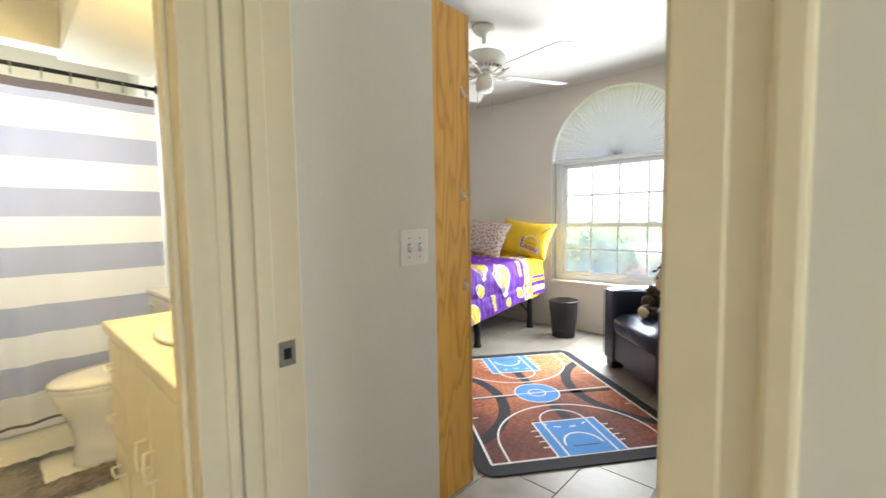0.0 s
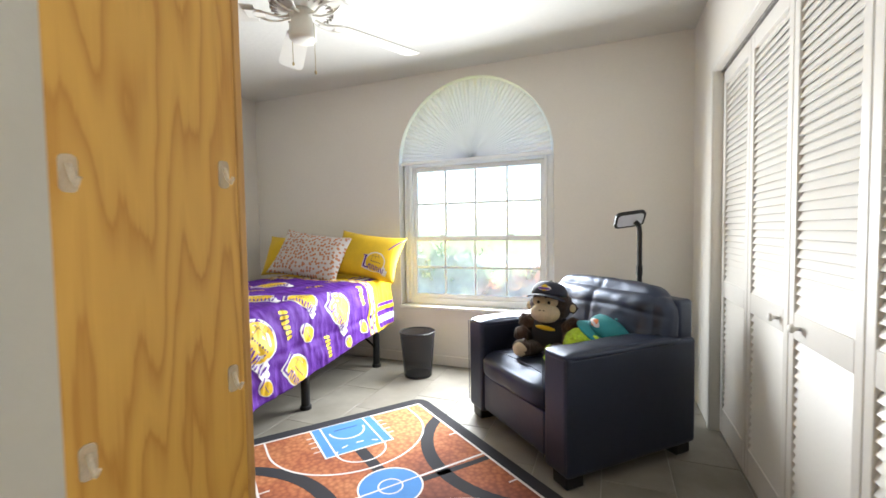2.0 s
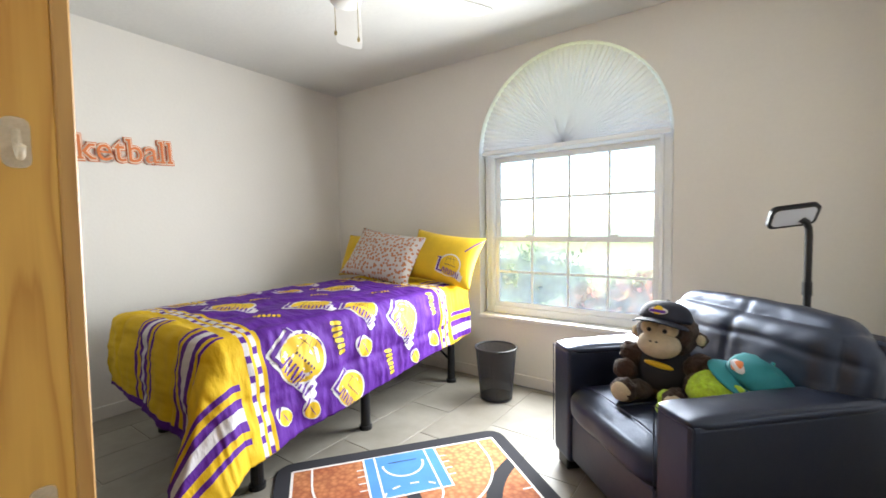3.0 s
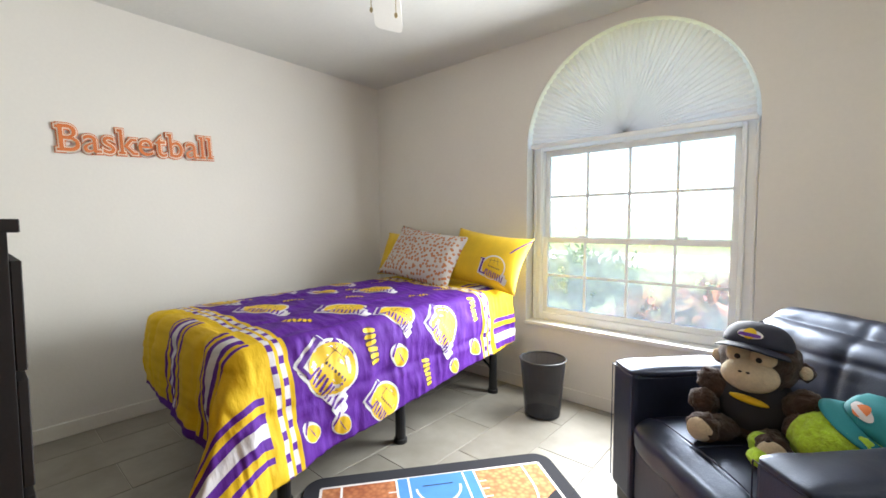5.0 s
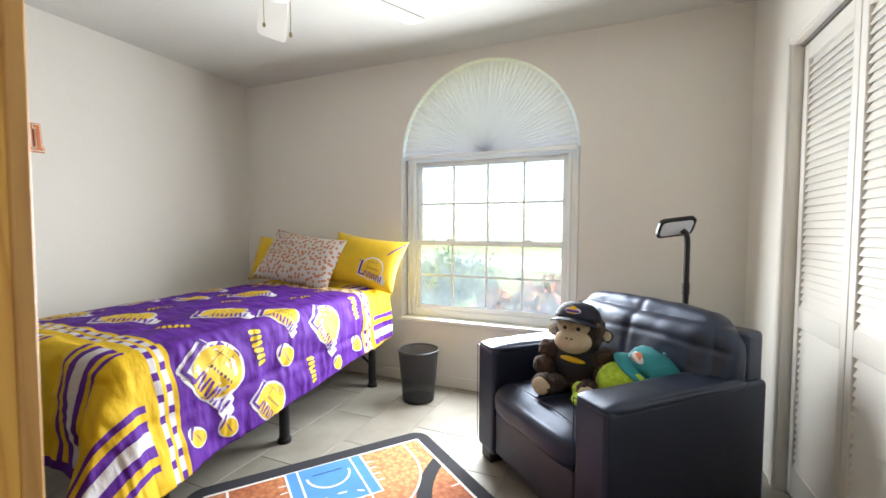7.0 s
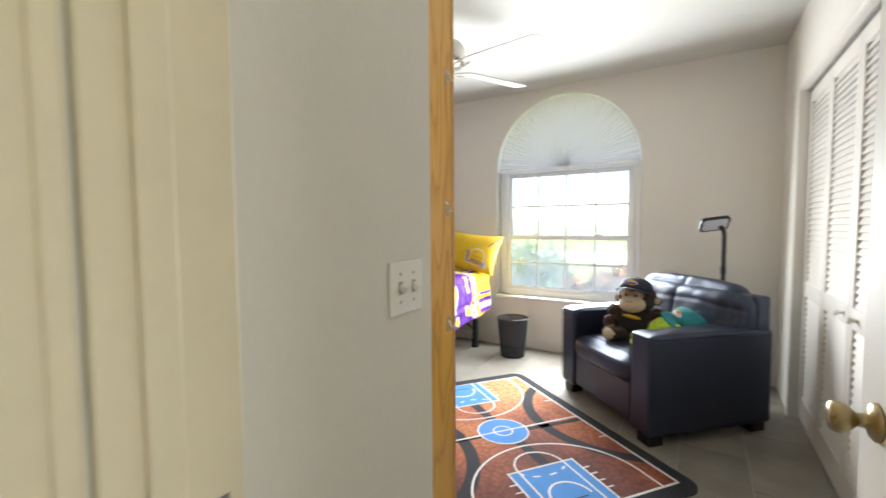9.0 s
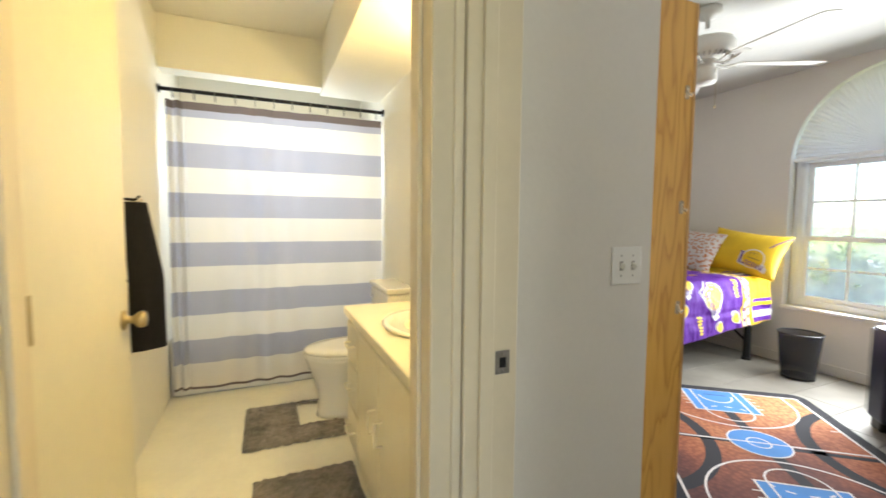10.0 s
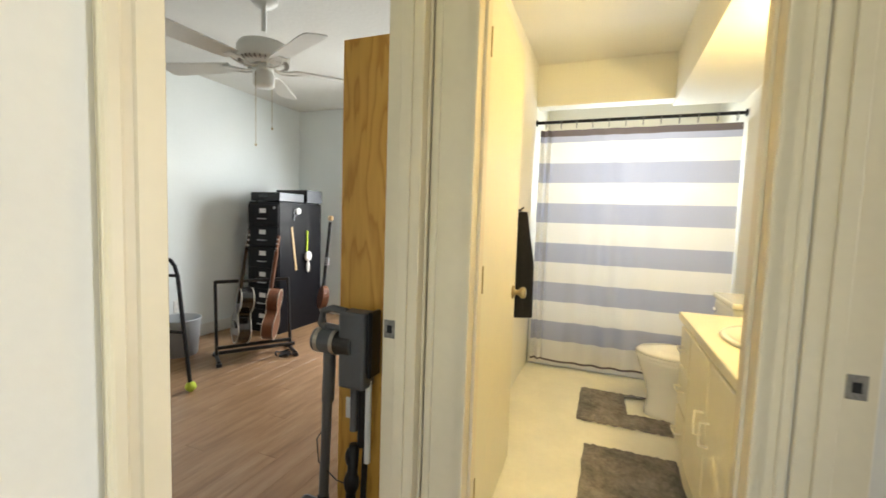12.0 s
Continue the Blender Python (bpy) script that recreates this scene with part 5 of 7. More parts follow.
def cap(name, label, m, material, mark, crumple=0.0):
    t = thing(name, label, "cap")
    t.matrix_basis = m
    bm = bmesh.new()
    n = 28
    for q0, q1 in zip(span(0, 90, 9), span(0, 90, 9)[1:]):
        for k in range(n):
            vs = []
            for q, kk in ((q0, k), (q1, k), (q1, k + 1), (q0, k + 1)):
                a = 2 * math.pi * kk / n
                r = 0.103 * math.cos(radians(q)) ** 0.75
                vs.append(bm.verts.new((r * math.cos(a), r * 1.06 * math.sin(a), 0.082 * math.sin(radians(q)))))
            bm.faces.new(vs)
    bmesh.ops.remove_doubles(bm, verts=bm.verts, dist=0.0005)
    for v in bm.verts:
        v.co.z += crumple * (0.9 * noise.noise(v.co * 17) + 0.4 * noise.noise(v.co * 38) - 0.8 * v.co.z / 0.082) * min(v.co.z / 0.03, 1)
    crown = part("crown", bm, material, t, smooth=True)
    sol = crown.modifiers.new("thickness", "SOLIDIFY")
    sol.thickness = 0.003
    bm = bmesh.new()
    surface(bm, lambda a, q: (0.101 * (1 + 0.12 * q) * math.sin(radians(a)), -0.105 * math.cos(radians(a)) - 0.068 * q * math.cos(radians(a)) ** 0.6 if abs(a) < 89 else -0.002, 0.004 - 0.014 * q - 0.016 * math.sin(radians(a)) ** 2), span(-75, 75, 22), span(0, 1, 6))
    brim = part("brim", bm, material, t, smooth=True)
    sol = brim.modifiers.new("thickness", "SOLIDIFY")
    sol.thickness = 0.004
    bm = bmesh.new()
    lathe(bm, ((0, 0.088), (0.006, 0.086), (0.008, 0.081)), 12)
    part("top_button", bm, material, t)

    def front(x, y, lift):
        q = math.asin(min(max(y / 0.082, 0), 0.98))
        r = 0.103 * math.cos(q) ** 0.75 + lift
        return Vector((r * math.sin(x / 0.1), -r * 1.06 * math.cos(x / 0.1), y))
    bm = bmesh.new()
    patch(bm, front, turned(0, 0.036, 0, 0.075, 0.030), 0.004, 0)
    patch(bm, front, turned(0, 0.038, 0, 0.040, 0.036), 0.006, 1)
    patch(bm, front, turned(0, 0.033, 0, 0.062, 0.012, 5), 0.0075, 2)
    part("front_badge", bm, mark, t)


cap("cap", "dark navy cap with an emblem on the plush monkey", pose(-0.586, 3.302, 0.776, -12, 3, -12) @ Matrix.Scale(0.99, 4), NAVY_CLOTH, (WHITE_INK, YELLOW_INK, PURPLE_INK))


def lime_plush():
    bm = bmesh.new()
    ball(bm, (-0.04, -0.03, 0.085), (0.105, 0.09, 0.085), u=50, v=34)
    ball(bm, (0.03, 0.05, 0.06), (0.11, 0.09, 0.06))
    ball(bm, (-0.10, -0.03, 0.05), (0.04, 0.05, 0.05))
    ball(bm, (-0.185, -0.10, 0.035), (0.040, 0.038, 0.036))
    ball(bm, (-0.165, -0.155, 0.018), (0.035, 0.042, 0.028))
    bm.normal_update()
    for v in bm.verts:
        v.co += v.normal * (0.008 * noise.noise(v.co * 30) + 0.004 * noise.noise(v.co * 70))
        v.co.z = max(v.co.z, -0.004)
    ob = part("plush_toy", bm, LIME_PLUSH, smooth=True)
    ob.matrix_basis = pose(-0.345, 3.165, 0.468, 0, 0, -20)
    tagged(ob, "bright lime green plush toy lying on the armchair", "soft toy")


lime_plush()
cap("cap", "teal cap laid over the lime plush toy", pose(-0.275, 3.21, 0.610, -18, 24, -62) @ Matrix.Scale(1.02, 4), TEAL_CLOTH, (WHITE_INK, ORANGE_INK, WHITE_INK), 0.020)


def floor_lamp():
    t = thing("floor_lamp", "black floor reading lamp with a flat tilted head", "lamp", (-0.095, 3.74, 0))
    bm = bmesh.new()
    lathe(bm, ((0, 0), (0.12, 0), (0.12, 0.012), (0.112, 0.02), (0.02, 0.024), (0, 0.024)), 32)
    part("base_plate", bm, BLACK_METAL, t)
    bm = bmesh.new()
    tube(bm, ((0, 0, 0.02), (0, 0, 0.6), (0, -0.003, 1.02), (0, -0.006, 1.12), (-0.003, -0.012, 1.155), (-0.012, -0.022, 1.178), (-0.028, -0.032, 1.19)), 0.0145, 12)
    part("pole", bm, BLACK_METAL, t)
    part("joint", lathe(bmesh.new(), ((0, 0.86), (0.018, 0.86), (0.018, 0.92), (0, 0.92)), 14), BLACK_PLASTIC, t)
    h = part("lamp_head", prism(bmesh.new(), rounded(0.185, 0.115, 0.028), -0.007, 0.010), BLACK_PLASTIC, t)
    h.matrix_basis = pose(-0.058, -0.045, 1.205, -50, -7, 22)
    part("diffuser", prism(bmesh.new(), rounded(0.156, 0.088, 0.022), -0.0105, -0.0072), LAMP_FACE, h, "pale LED diffuser")


floor_lamp()


def mesh_bin():
    t = thing("waste_bin", "round black wire mesh waste bin by the window", "waste bin", (-1.69, 3.87, 0))
    r0, r1, h = 0.108, 0.140, 0.355
    bm = bmesh.new()
    lathe(bm, ((0, 0.004), (r0, 0.004), (r0 + 0.002, 0.012), (r0, 0.02), (0, 0.010)), 40)
    part("base", bm, BLACK_METAL, t)
    bm = bmesh.new()
    lathe(bm, ((r0, 0.012), (r0 + (r1 - r0) * 0.5, h * 0.5), (r1, h)), 48)
    part("wire_mesh", bm, MESH_BLACK, t, "fine black wire mesh", True)
    for k in range(24):
        a = 2 * math.pi * k / 24
        bm = bmesh.new()
        tube(bm, ((r0 * math.cos(a), r0 * math.sin(a), 0.012), (r1 * math.cos(a), r1 * math.sin(a), h)), 0.0006, 4, False)
        part("upright_wire", bm, BLACK_METAL, t)
    bm = bmesh.new()
    tube(bm, [(r1 * math.cos(a), r1 * math.sin(a), h) for a in span(0, 2 * math.pi, 41)], 0.006, 8, False)
    part("rim", bm, BLACK_METAL, t)


mesh_bin()


# tall oak bookcase at the end of the entry wall, its side towards the door
def bookcase(name, label, place, rz, width, depth, height):
    t = thing(name, label, "bookcase", place, rz)
    for x0, x1 in ((-0.019, 0), (-width, -width + 0.019)):
        part("side_panel", box_mesh(x0, x1, 0.004, depth, 0, height, 0.001), OAK, t, "figured oak plywood side")
    for x in (-0.0095, -width + 0.0095):
        part("face_strip", box_mesh(x - 0.012, x + 0.012, depth, depth + 0.016, 0, height, 0.002), OAK_EDGE, t)
    part("back_panel", box_mesh(-width + 0.019, -0.019, 0.004, 0.010, 0.06, height - 0.019), OAK, t)
    n = 6
    for k in range(n):
        z = 0.06 + k * (height - 0.08) / (n - 1)
        part("shelf", box_mesh(-width + 0.019, -0.019, 0.010, depth - 0.003, z - 0.0095, z + 0.0095, 0.001), OAK_EDGE, t)
    return t


bookcase("bookcase", "tall oak plywood bookcase with clear hooks on its side", (-0.93, YS + 0.014, 0), 0, 0.76, 0.345, 2.0)


def clear_hook(y, z):
    t = thing("adhesive_hook", "clear plastic adhesive hook stuck on the bookcase side", "hook", (-0.93, y, z), group="clear hooks on the bookcase")
    part("backing", prism(bmesh.new(), rounded(0.022, 0.05, 0.008, 3), 0, 0.0018), CLEAR, t).matrix_basis = pose(0.0005, 0, 0, 90, 0, 90)
    bm = bmesh.new()
    tube(bm, ((0.003, 0, 0.012), (0.010, 0, -0.008), (0.018, 0, -0.016), (0.024, 0, -0.006)), 0.0035, 8)
    part("hook", bm, CLEAR, t, smooth=True)


for y, z in ((1.462, 1.68), (1.458, 1.262), (1.462, 0.885), (1.222, 1.236), (1.227, 0.85)):
    clear_hook(y, z)


def dresser():
    t = thing("dresser", "black wood chest of drawers with finger-gap drawer fronts", "dresser", (-1.79, YS + 0.014, 0))
    w, d, h = 0.80, 0.46, 1.21
    for x in (-0.018, -w):
        part("side_panel", box_mesh(x, x + 0.018, 0, d - 0.02, 0, h - 0.03, 0.001), BLACK_WOOD, t)
    part("top", box_mesh(-w - 0.004, 0.004, 0, d, h - 0.03, h, 0.002), BLACK_WOOD, t)
    part("back_panel", box_mesh(-w + 0.018, -0.018, 0.002, 0.010, 0.05, h - 0.03), BLACK_WOOD, t)
    z = 0.06
    for k, q in enumerate((0.27, 0.27, 0.27, 0.27)):
        f = part("drawer_front", box_mesh(-w, 0, d - 0.019, d, z, z + q - 0.022, 0.002), BLACK_WOOD, t)
        part("finger_lip", box_mesh(-w + 0.02, -0.02, d - 0.034, d - 0.02, z + q - 0.024, z + q - 0.004), BLACK_WOOD, f)
        z += q
    part("plinth", box_mesh(-w + 0.018, -0.018, d - 0.05, d - 0.035, 0, 0.058), BLACK_WOOD, t)


BLACK_WOOD = paint("black_stained_wood", (0.011, 0.010, 0.011), 0.6, spec=0.3, var=0.2, scale=12, fine=140, relief=0.2)
dresser()


def television():
    t = thing("television", "black flat television standing on the dresser", "television", (-2.16, YS + 0.25, 1.21), 0)
    part("stand_base", box_mesh(-0.15, 0.15, -0.09, 0.11, 0, 0.014, 0.004, 2), BLACK_PLASTIC, t)
    part("stand_neck", box_mesh(-0.03, 0.03, -0.02, 0.01, 0.014, 0.09, 0.004), BLACK_PLASTIC, t)
    part("housing", box_mesh(-0.36, 0.36, -0.03, 0.02, 0.05, 0.49, 0.006, 2), BLACK_PLASTIC, t)
    part("screen", box_mesh(-0.345, 0.345, 0.0205, 0.022, 0.07, 0.475), SCREEN, t, "dark glossy screen")


television()


# wall word
def wall_word():
    t = thing("wall_word", "orange wooden word sign with a pale outline on the wall", "wall sign")
    word, size = "Basketball", 0.215

    def letters(text, depth, grow):
        cu = bpy.data.curves.new("word", "FONT")
        cu.body, cu.size, cu.extrude, cu.offset, cu.space_character = text, size, depth, grow, 1.06
        tmp = new("word", cu)
        me = bpy.data.meshes.new_from_object(tmp.evaluated_get(bpy.context.evaluated_depsgraph_get()))
        bpy.data.objects.remove(tmp)
        return me

    def reach(text):
        return max(v.co.x for v in letters(text, 0.001, 0.0).vertices)
    tall = max(v.co.y for v in letters("l", 0.001, 0.0).vertices)
    low = max(v.co.y for v in letters("x", 0.001, 0.0).vertices)
    stem = 0.022
    feet = []        # slab serifs: left end, right end, height
    for k, c in enumerate(word):
        x1 = reach(word[:k + 1])
        x0 = x1 - (reach(c) - min(v.co.x for v in letters(c, 0.001, 0.0).vertices))
        if c == "B":
            feet += [(x0 - 0.014, x0 + stem, 0.0), (x0 - 0.014, x0 + stem, tall * 0.955)]
        elif c == "l":
            feet += [(x0 - 0.010, x1 + 0.010, 0.0), (x0 - 0.012, x0 + stem * 0.6, tall)]
        elif c == "k":
            feet += [(x0 - 0.010, x0 + stem + 0.006, 0.0), (x0 - 0.012, x0 + stem * 0.6, tall), (x1 - 0.026, x1 + 0.006, 0.0), (x1 - 0.032, x1 + 0.004, low)]
        elif c == "b":
            feet += [(x0 - 0.012, x0 + stem * 0.6, tall)]
        elif c == "a":
            feet += [(x1 - 0.012, x1 + 0.010, 0.0)]
    for name, grow, depth, back, material in (("backing_letters", 0.011, 0.006, 0.006, ORANGE_INK), ("outline_letters", 0.006, 0.002, 0.0145, SIGN_CREAM), ("face_letters", -0.0005, 0.0018, 0.0185, ORANGE_INK)):
        bm = bmesh.new()
        bm.from_mesh(letters(word, depth, grow))
        for x0, x1, y in feet:
            up = 0.015 if y < 0.05 else -0.015
            y0, y1 = sorted((y, y + up))
            block(bm, x0 - grow, x1 + grow, y0 - grow, y1 + grow, -depth * 0.98, depth * 0.98)
        me = bpy.data.meshes.new(name)
        bm.to_mesh(me)
        bm.free()
        me.materials.append(material)
        ob = new(name, me)
        ob.parent = t
        ob.matrix_basis = Matrix.Translation((back, 0, 0)) @ pose(0, 0, 0, 90, 0, 90)
    ob = [o for o in t.children if o.name.startswith("face_letters")][0]
    wide = max(v.co.x for v in ob.data.vertices)
    t.matrix_basis = pose(XW, 1.872, 1.607, 3, 0, 0) @ Matrix.Diagonal((1, 0.80 / wide, 1, 1))


SIGN_CREAM = paint("sign_cream", (0.78, 0.66, 0.54), 0.6, var=0.04, relief=0.0)
wall_word()


# ceiling fans
def ceiling_fan(place, start, label, chain, drop):
    t = thing("ceiling_fan", label, "ceiling fan", (place[0], place[1], place[2] - drop))
    bm = bmesh.new()
    lathe(bm, ((0, drop), (0.072, drop), (0.078, drop - 0.02), (0.05, drop - 0.05), (0.014, drop - 0.06), (0.014, -0.01), (0, -0.01)), 28)
    part("downrod", bm, FAN_WHITE, t, smooth=True)
    bm = bmesh.new()
    lathe(bm, ((0, -0.06), (0.028, -0.062), (0.06, -0.075), (0.135, -0.09), (0.15, -0.115), (0.15, -0.165), (0.13, -0.195), (0.10, -0.205), (0, -0.205)), 40)
    body = part("motor_housing", bm, FAN_WHITE, t, smooth=True)
    for k in range(30):
        a = 360 / 30 * k
        bm = bmesh.new()
        block(bm, 0.098, 0.142, -0.0035, 0.0035, -0.2015, -0.187, 0, 1, pose(0, 0, 0, 0, 0, a))
        part("vent_slot", bm, FAN_DARK, body)
    bm = bmesh.new()
    lathe(bm, ((0, -0.205), (0.062, -0.205), (0.062, -0.222), (0.050, -0.230), (0.052, -0.250), (0.060, -0.262), (0.061, -0.322), (0.052, -0.334), (0, -0.336)), 28)
    part("switch_housing", bm, FAN_WHITE, t, smooth=True)
    for k in range(5):
        m = pose(0, 0, -0.225, 0, 0, start + 72 * k)
        bm = bmesh.new()
        for s in (-1, 1):
            tube(bm, [m @ Vector(p) for p in ((0.055, s * 0.012, 0.0), (0.10, s * 0.020, -0.012), (0.15, s * 0.036, -0.006), (0.195, s * 0.030, 0.004), (0.225, s * 0.010, 0.008))], 0.0055, 6)
        block(bm, 0.17, 0.25, -0.04, 0.04, 0.003, 0.0075, 0.0015, 1, m)
        arm = part("blade_arm", bm, FAN_WHITE, t, "scrolled white blade bracket")
        out = [(0.205, -0.052)] + [(0.205, 0.052), (0.30, 0.058), (0.60, 0.069), (0.645, 0.066), (0.662, 0.05), (0.665, 0.0), (0.662, -0.05), (0.645, -0.066), (0.60, -0.069), (0.30, -0.058)]
        bm = bmesh.new()
        prism(bm, list(reversed(out)), 0.0085, 0.0145)
        bl = part("blade", bm, FAN_WHITE, t)
        bl.matrix_basis = m @ pose(0, 0, 0, 11, 0, 0)
    for x, q in ((0.061, chain), (-0.061, chain * 0.7)):
        bm = bmesh.new()
        tube(bm, ((x, 0, -0.26), (x * 1.05, 0, -0.28), (x * 1.05, 0.004, -0.28 - q)), 0.0016, 5)
        ball(bm, (x * 1.05, 0.004, -0.285 - q), (0.006, 0.006, 0.010), u=10, v=8)
        part("pull_chain", bm, BRASS, t)


ceiling_fan((-1.60, 2.50, H), 64.5, "white five-blade ceiling fan in the bedroom", 0.20, 0.10)

# ---- bathroom ----
def shower_curtain():
    t = thing("shower_curtain", "white and grey striped shower curtain drawn across the tub", "shower curtain", (-3.0, 0, 0))
    y0, y1 = -0.53, 0.862

    def f(y, z):
        fold = 0.016 * math.sin(y * 34 + 1.5 * math.sin(y * 7)) * (0.6 + 0.4 * math.sin(y * 5 + 1)) + 0.010 * math.sin(y * 13 + z)
        drift = 0.03 * (1 - z / 1.95)
        gather = 0.0 if y > y0 + 0.1 else 0.02 * math.sin((y - y0) * 120)
        low = 0.02 * math.sin(y * 9) * max(0, 0.3 - z)
        return (fold * (0.45 + 0.55 * (1 - z / 2.0)) + gather + drift, y, z + low)

    bm = bmesh.new()
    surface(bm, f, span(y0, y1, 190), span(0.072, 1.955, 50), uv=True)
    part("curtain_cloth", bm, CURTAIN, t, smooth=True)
    for k in range(12):
        y = y0 + 0.04 + k * (y1 - y0 - 0.08) / 11
        bm = bmesh.new()
        tube(bm, [(0.024 * math.sin(a), y, 2.0 + 0.034 * math.cos(a)) for a in span(0, 2 * math.pi, 17)], 0.0025, 6, False)
        part("ring", bm, STEEL, t)


shower_curtain()
t = thing("curtain_rod", "black tension shower rod between the walls", "shower rod", (-3.0, 0, 2.02))
bm = bmesh.new()
tube(bm, ((0, BS + 0.012, 0), (0, BN - 0.112, 0)), 0.0125, 14)
part("rod", bm, BLACK_METAL, t, smooth=True)
for y in (BS + 0.001, BN - 0.101 - 0.012):
    bm = bmesh.new()
    lathe(bm, ((0, 0), (0.026, 0), (0.026, 0.008), (0.015, 0.012), (0, 0.012)), 20, pose(0, y + 0.012, 0, 90, 0, 0))
    part("end_cap", bm, BLACK_METAL, t)


def bathtub():
    t = thing("bathtub", "white built-in bathtub behind the curtain", "bathtub")
    bm = bmesh.new()
    x0, x1, y0, y1, h = BW + 0.004, -3.06, BS + 0.004, BN - 0.104, 0.40
    block(bm, x1 - 0.07, x1, y0, y1, 0, h, 0.02, 3)
    block(bm, x0, x0 + 0.07, y0, y1, 0, h, 0.02, 3)
    block(bm, x0 + 0.07, x1 - 0.07, y0, y0 + 0.10, 0, h, 0.02, 3)
    block(bm, x0 + 0.07, x1 - 0.07, y1 - 0.10, y1, 0, h, 0.02, 3)
    block(bm, x0 + 0.07, x1 - 0.07, y0 + 0.10, y1 - 0.10, 0, 0.09)
    part("tub_shell", bm, CHINA, t)


bathtub()


def toilet():
    t = thing("toilet", "white two-piece toilet with a closed lid", "toilet", (-2.45, BN - 0.105, 0))
    # the bowl looks towards -y
    bm = bmesh.new()
    rings = []
    for z, w, l, yc in ((0.0, 0.125, 0.235, -0.335), (0.03, 0.122, 0.23, -0.335), (0.12, 0.115, 0.22, -0.335), (0.22, 0.125, 0.235, -0.34), (0.30, 0.160, 0.265, -0.345), (0.36, 0.182, 0.285, -0.345), (0.385, 0.184, 0.29, -0.345)):
        rings.append([bm.verts.new((w * math.cos(a), yc + l * math.sin(a) * (1.0 if math.sin(a) < 0 else 0.9), z)) for a in span(0, 2 * math.pi, 33)[:-1]])
    for r, s in zip(rings, rings[1:]):
        for k in range(32):
            bm.faces.new((r[k], r[(k + 1) % 32], s[(k + 1) % 32], s[k]))
    bm.faces.new(rings[-1]), bm.faces.new(list(reversed(rings[0])))
    part("bowl", bm, CHINA, t, smooth=True)

    def oval(w, l, yc):
        return [(w * math.cos(a), yc + l * math.sin(a) * (1.0 if math.sin(a) < 0 else 0.82)) for a in span(0, 2 * math.pi, 41)[:-1]]
    part("seat", prism(bmesh.new(), oval(0.188, 0.297, -0.345), 0.388, 0.404), CHINA, t)
    bm = bmesh.new()
    rs = []
    for q, z in ((1.0, 0.407), (1.0, 0.418), (0.94, 0.428), (0.6, 0.434), (0.0, 0.435)):
        rs.append([bm.verts.new((x * q, -0.345 + (y + 0.345) * q, z)) for x, y in oval(0.186, 0.295, -0.345)])
    for r, s in zip(rs, rs[1:]):
        for k in range(40):
            bm.faces.new((r[k], r[(k + 1) % 40], s[(k + 1) % 40], s[k]))
    bm.faces.new(list(reversed(rs[0])))
    part("lid", bm, CHINA, t, smooth=True)
    part("pedestal_back", box_mesh(-0.10, 0.10, -0.25, -0.02, 0, 0.37, 0.03, 3), CHINA, t)
    part("tank", box_mesh(-0.22, 0.22, -0.175, -0.005, 0.39, 0.76, 0.02, 3), CHINA, t)
    part("tank_lid", box_mesh(-0.23, 0.23, -0.185, 0.0, 0.762, 0.795, 0.01, 2), CHINA, t)
    bm = bmesh.new()
    tube(bm, ((-0.15, -0.172, 0.70), (-0.15, -0.19, 0.70), (-0.09, -0.194, 0.692)), 0.007, 8)
    part("flush_lever", bm, SILVER, t, "chrome lever")


toilet()
VX0, VX1, VY = -1.93, -0.905, 0.42


def vanity():
    t = thing("vanity_cabinet", "cream laminate vanity cabinet with looped pulls", "cabinet")
    part("body", box_mesh(VX0, VX1, VY, BN - 0.104, 0.085, 0.735, 0.002), LAMINATE, t)
    part("toe_kick", box_mesh(VX0 + 0.01, VX1, VY + 0.06, BN - 0.104, 0, 0.085), LAMINATE, t)

    def pull(x, z, up, parent):
        bm = bmesh.new()
        e = 0.045
        pts = ((x, VY - 0.018, z - e), (x, VY - 0.046, z - e), (x, VY - 0.050, z), (x, VY - 0.046, z + e), (x, VY - 0.018, z + e)) if up else ((x - e, VY - 0.018, z), (x - e, VY - 0.046, z), (x, VY - 0.050, z), (x + e, VY - 0.046, z), (x + e, VY - 0.018, z))
        tube(bm, pts, 0.0048, 8)
        part("pull", bm, LAMINATE, parent, "looped pull")
    xs = (VX0 + 0.02, VX0 + 0.27, VX0 + 0.64, VX1 - 0.005)
    for k, z in enumerate((0.11, 0.32, 0.52)):
        d = part("drawer_front", box_mesh(xs[0], xs[1] - 0.008, VY - 0.018, VY - 0.001, z, z + 0.19, 0.004), LAMINATE, t)
        pull((xs[0] + xs[1]) / 2, z + 0.10, False, d)
    for a, b, s in ((xs[1], xs[2], 1), (xs[2], xs[3], -1)):
        d = part("cabinet_door", box_mesh(a + 0.004, b - 0.004, VY - 0.018, VY - 0.001, 0.11, 0.71, 0.004), LAMINATE, t)
        pull(b - 0.05 if s > 0 else a + 0.05, 0.45, True, d)


vanity()


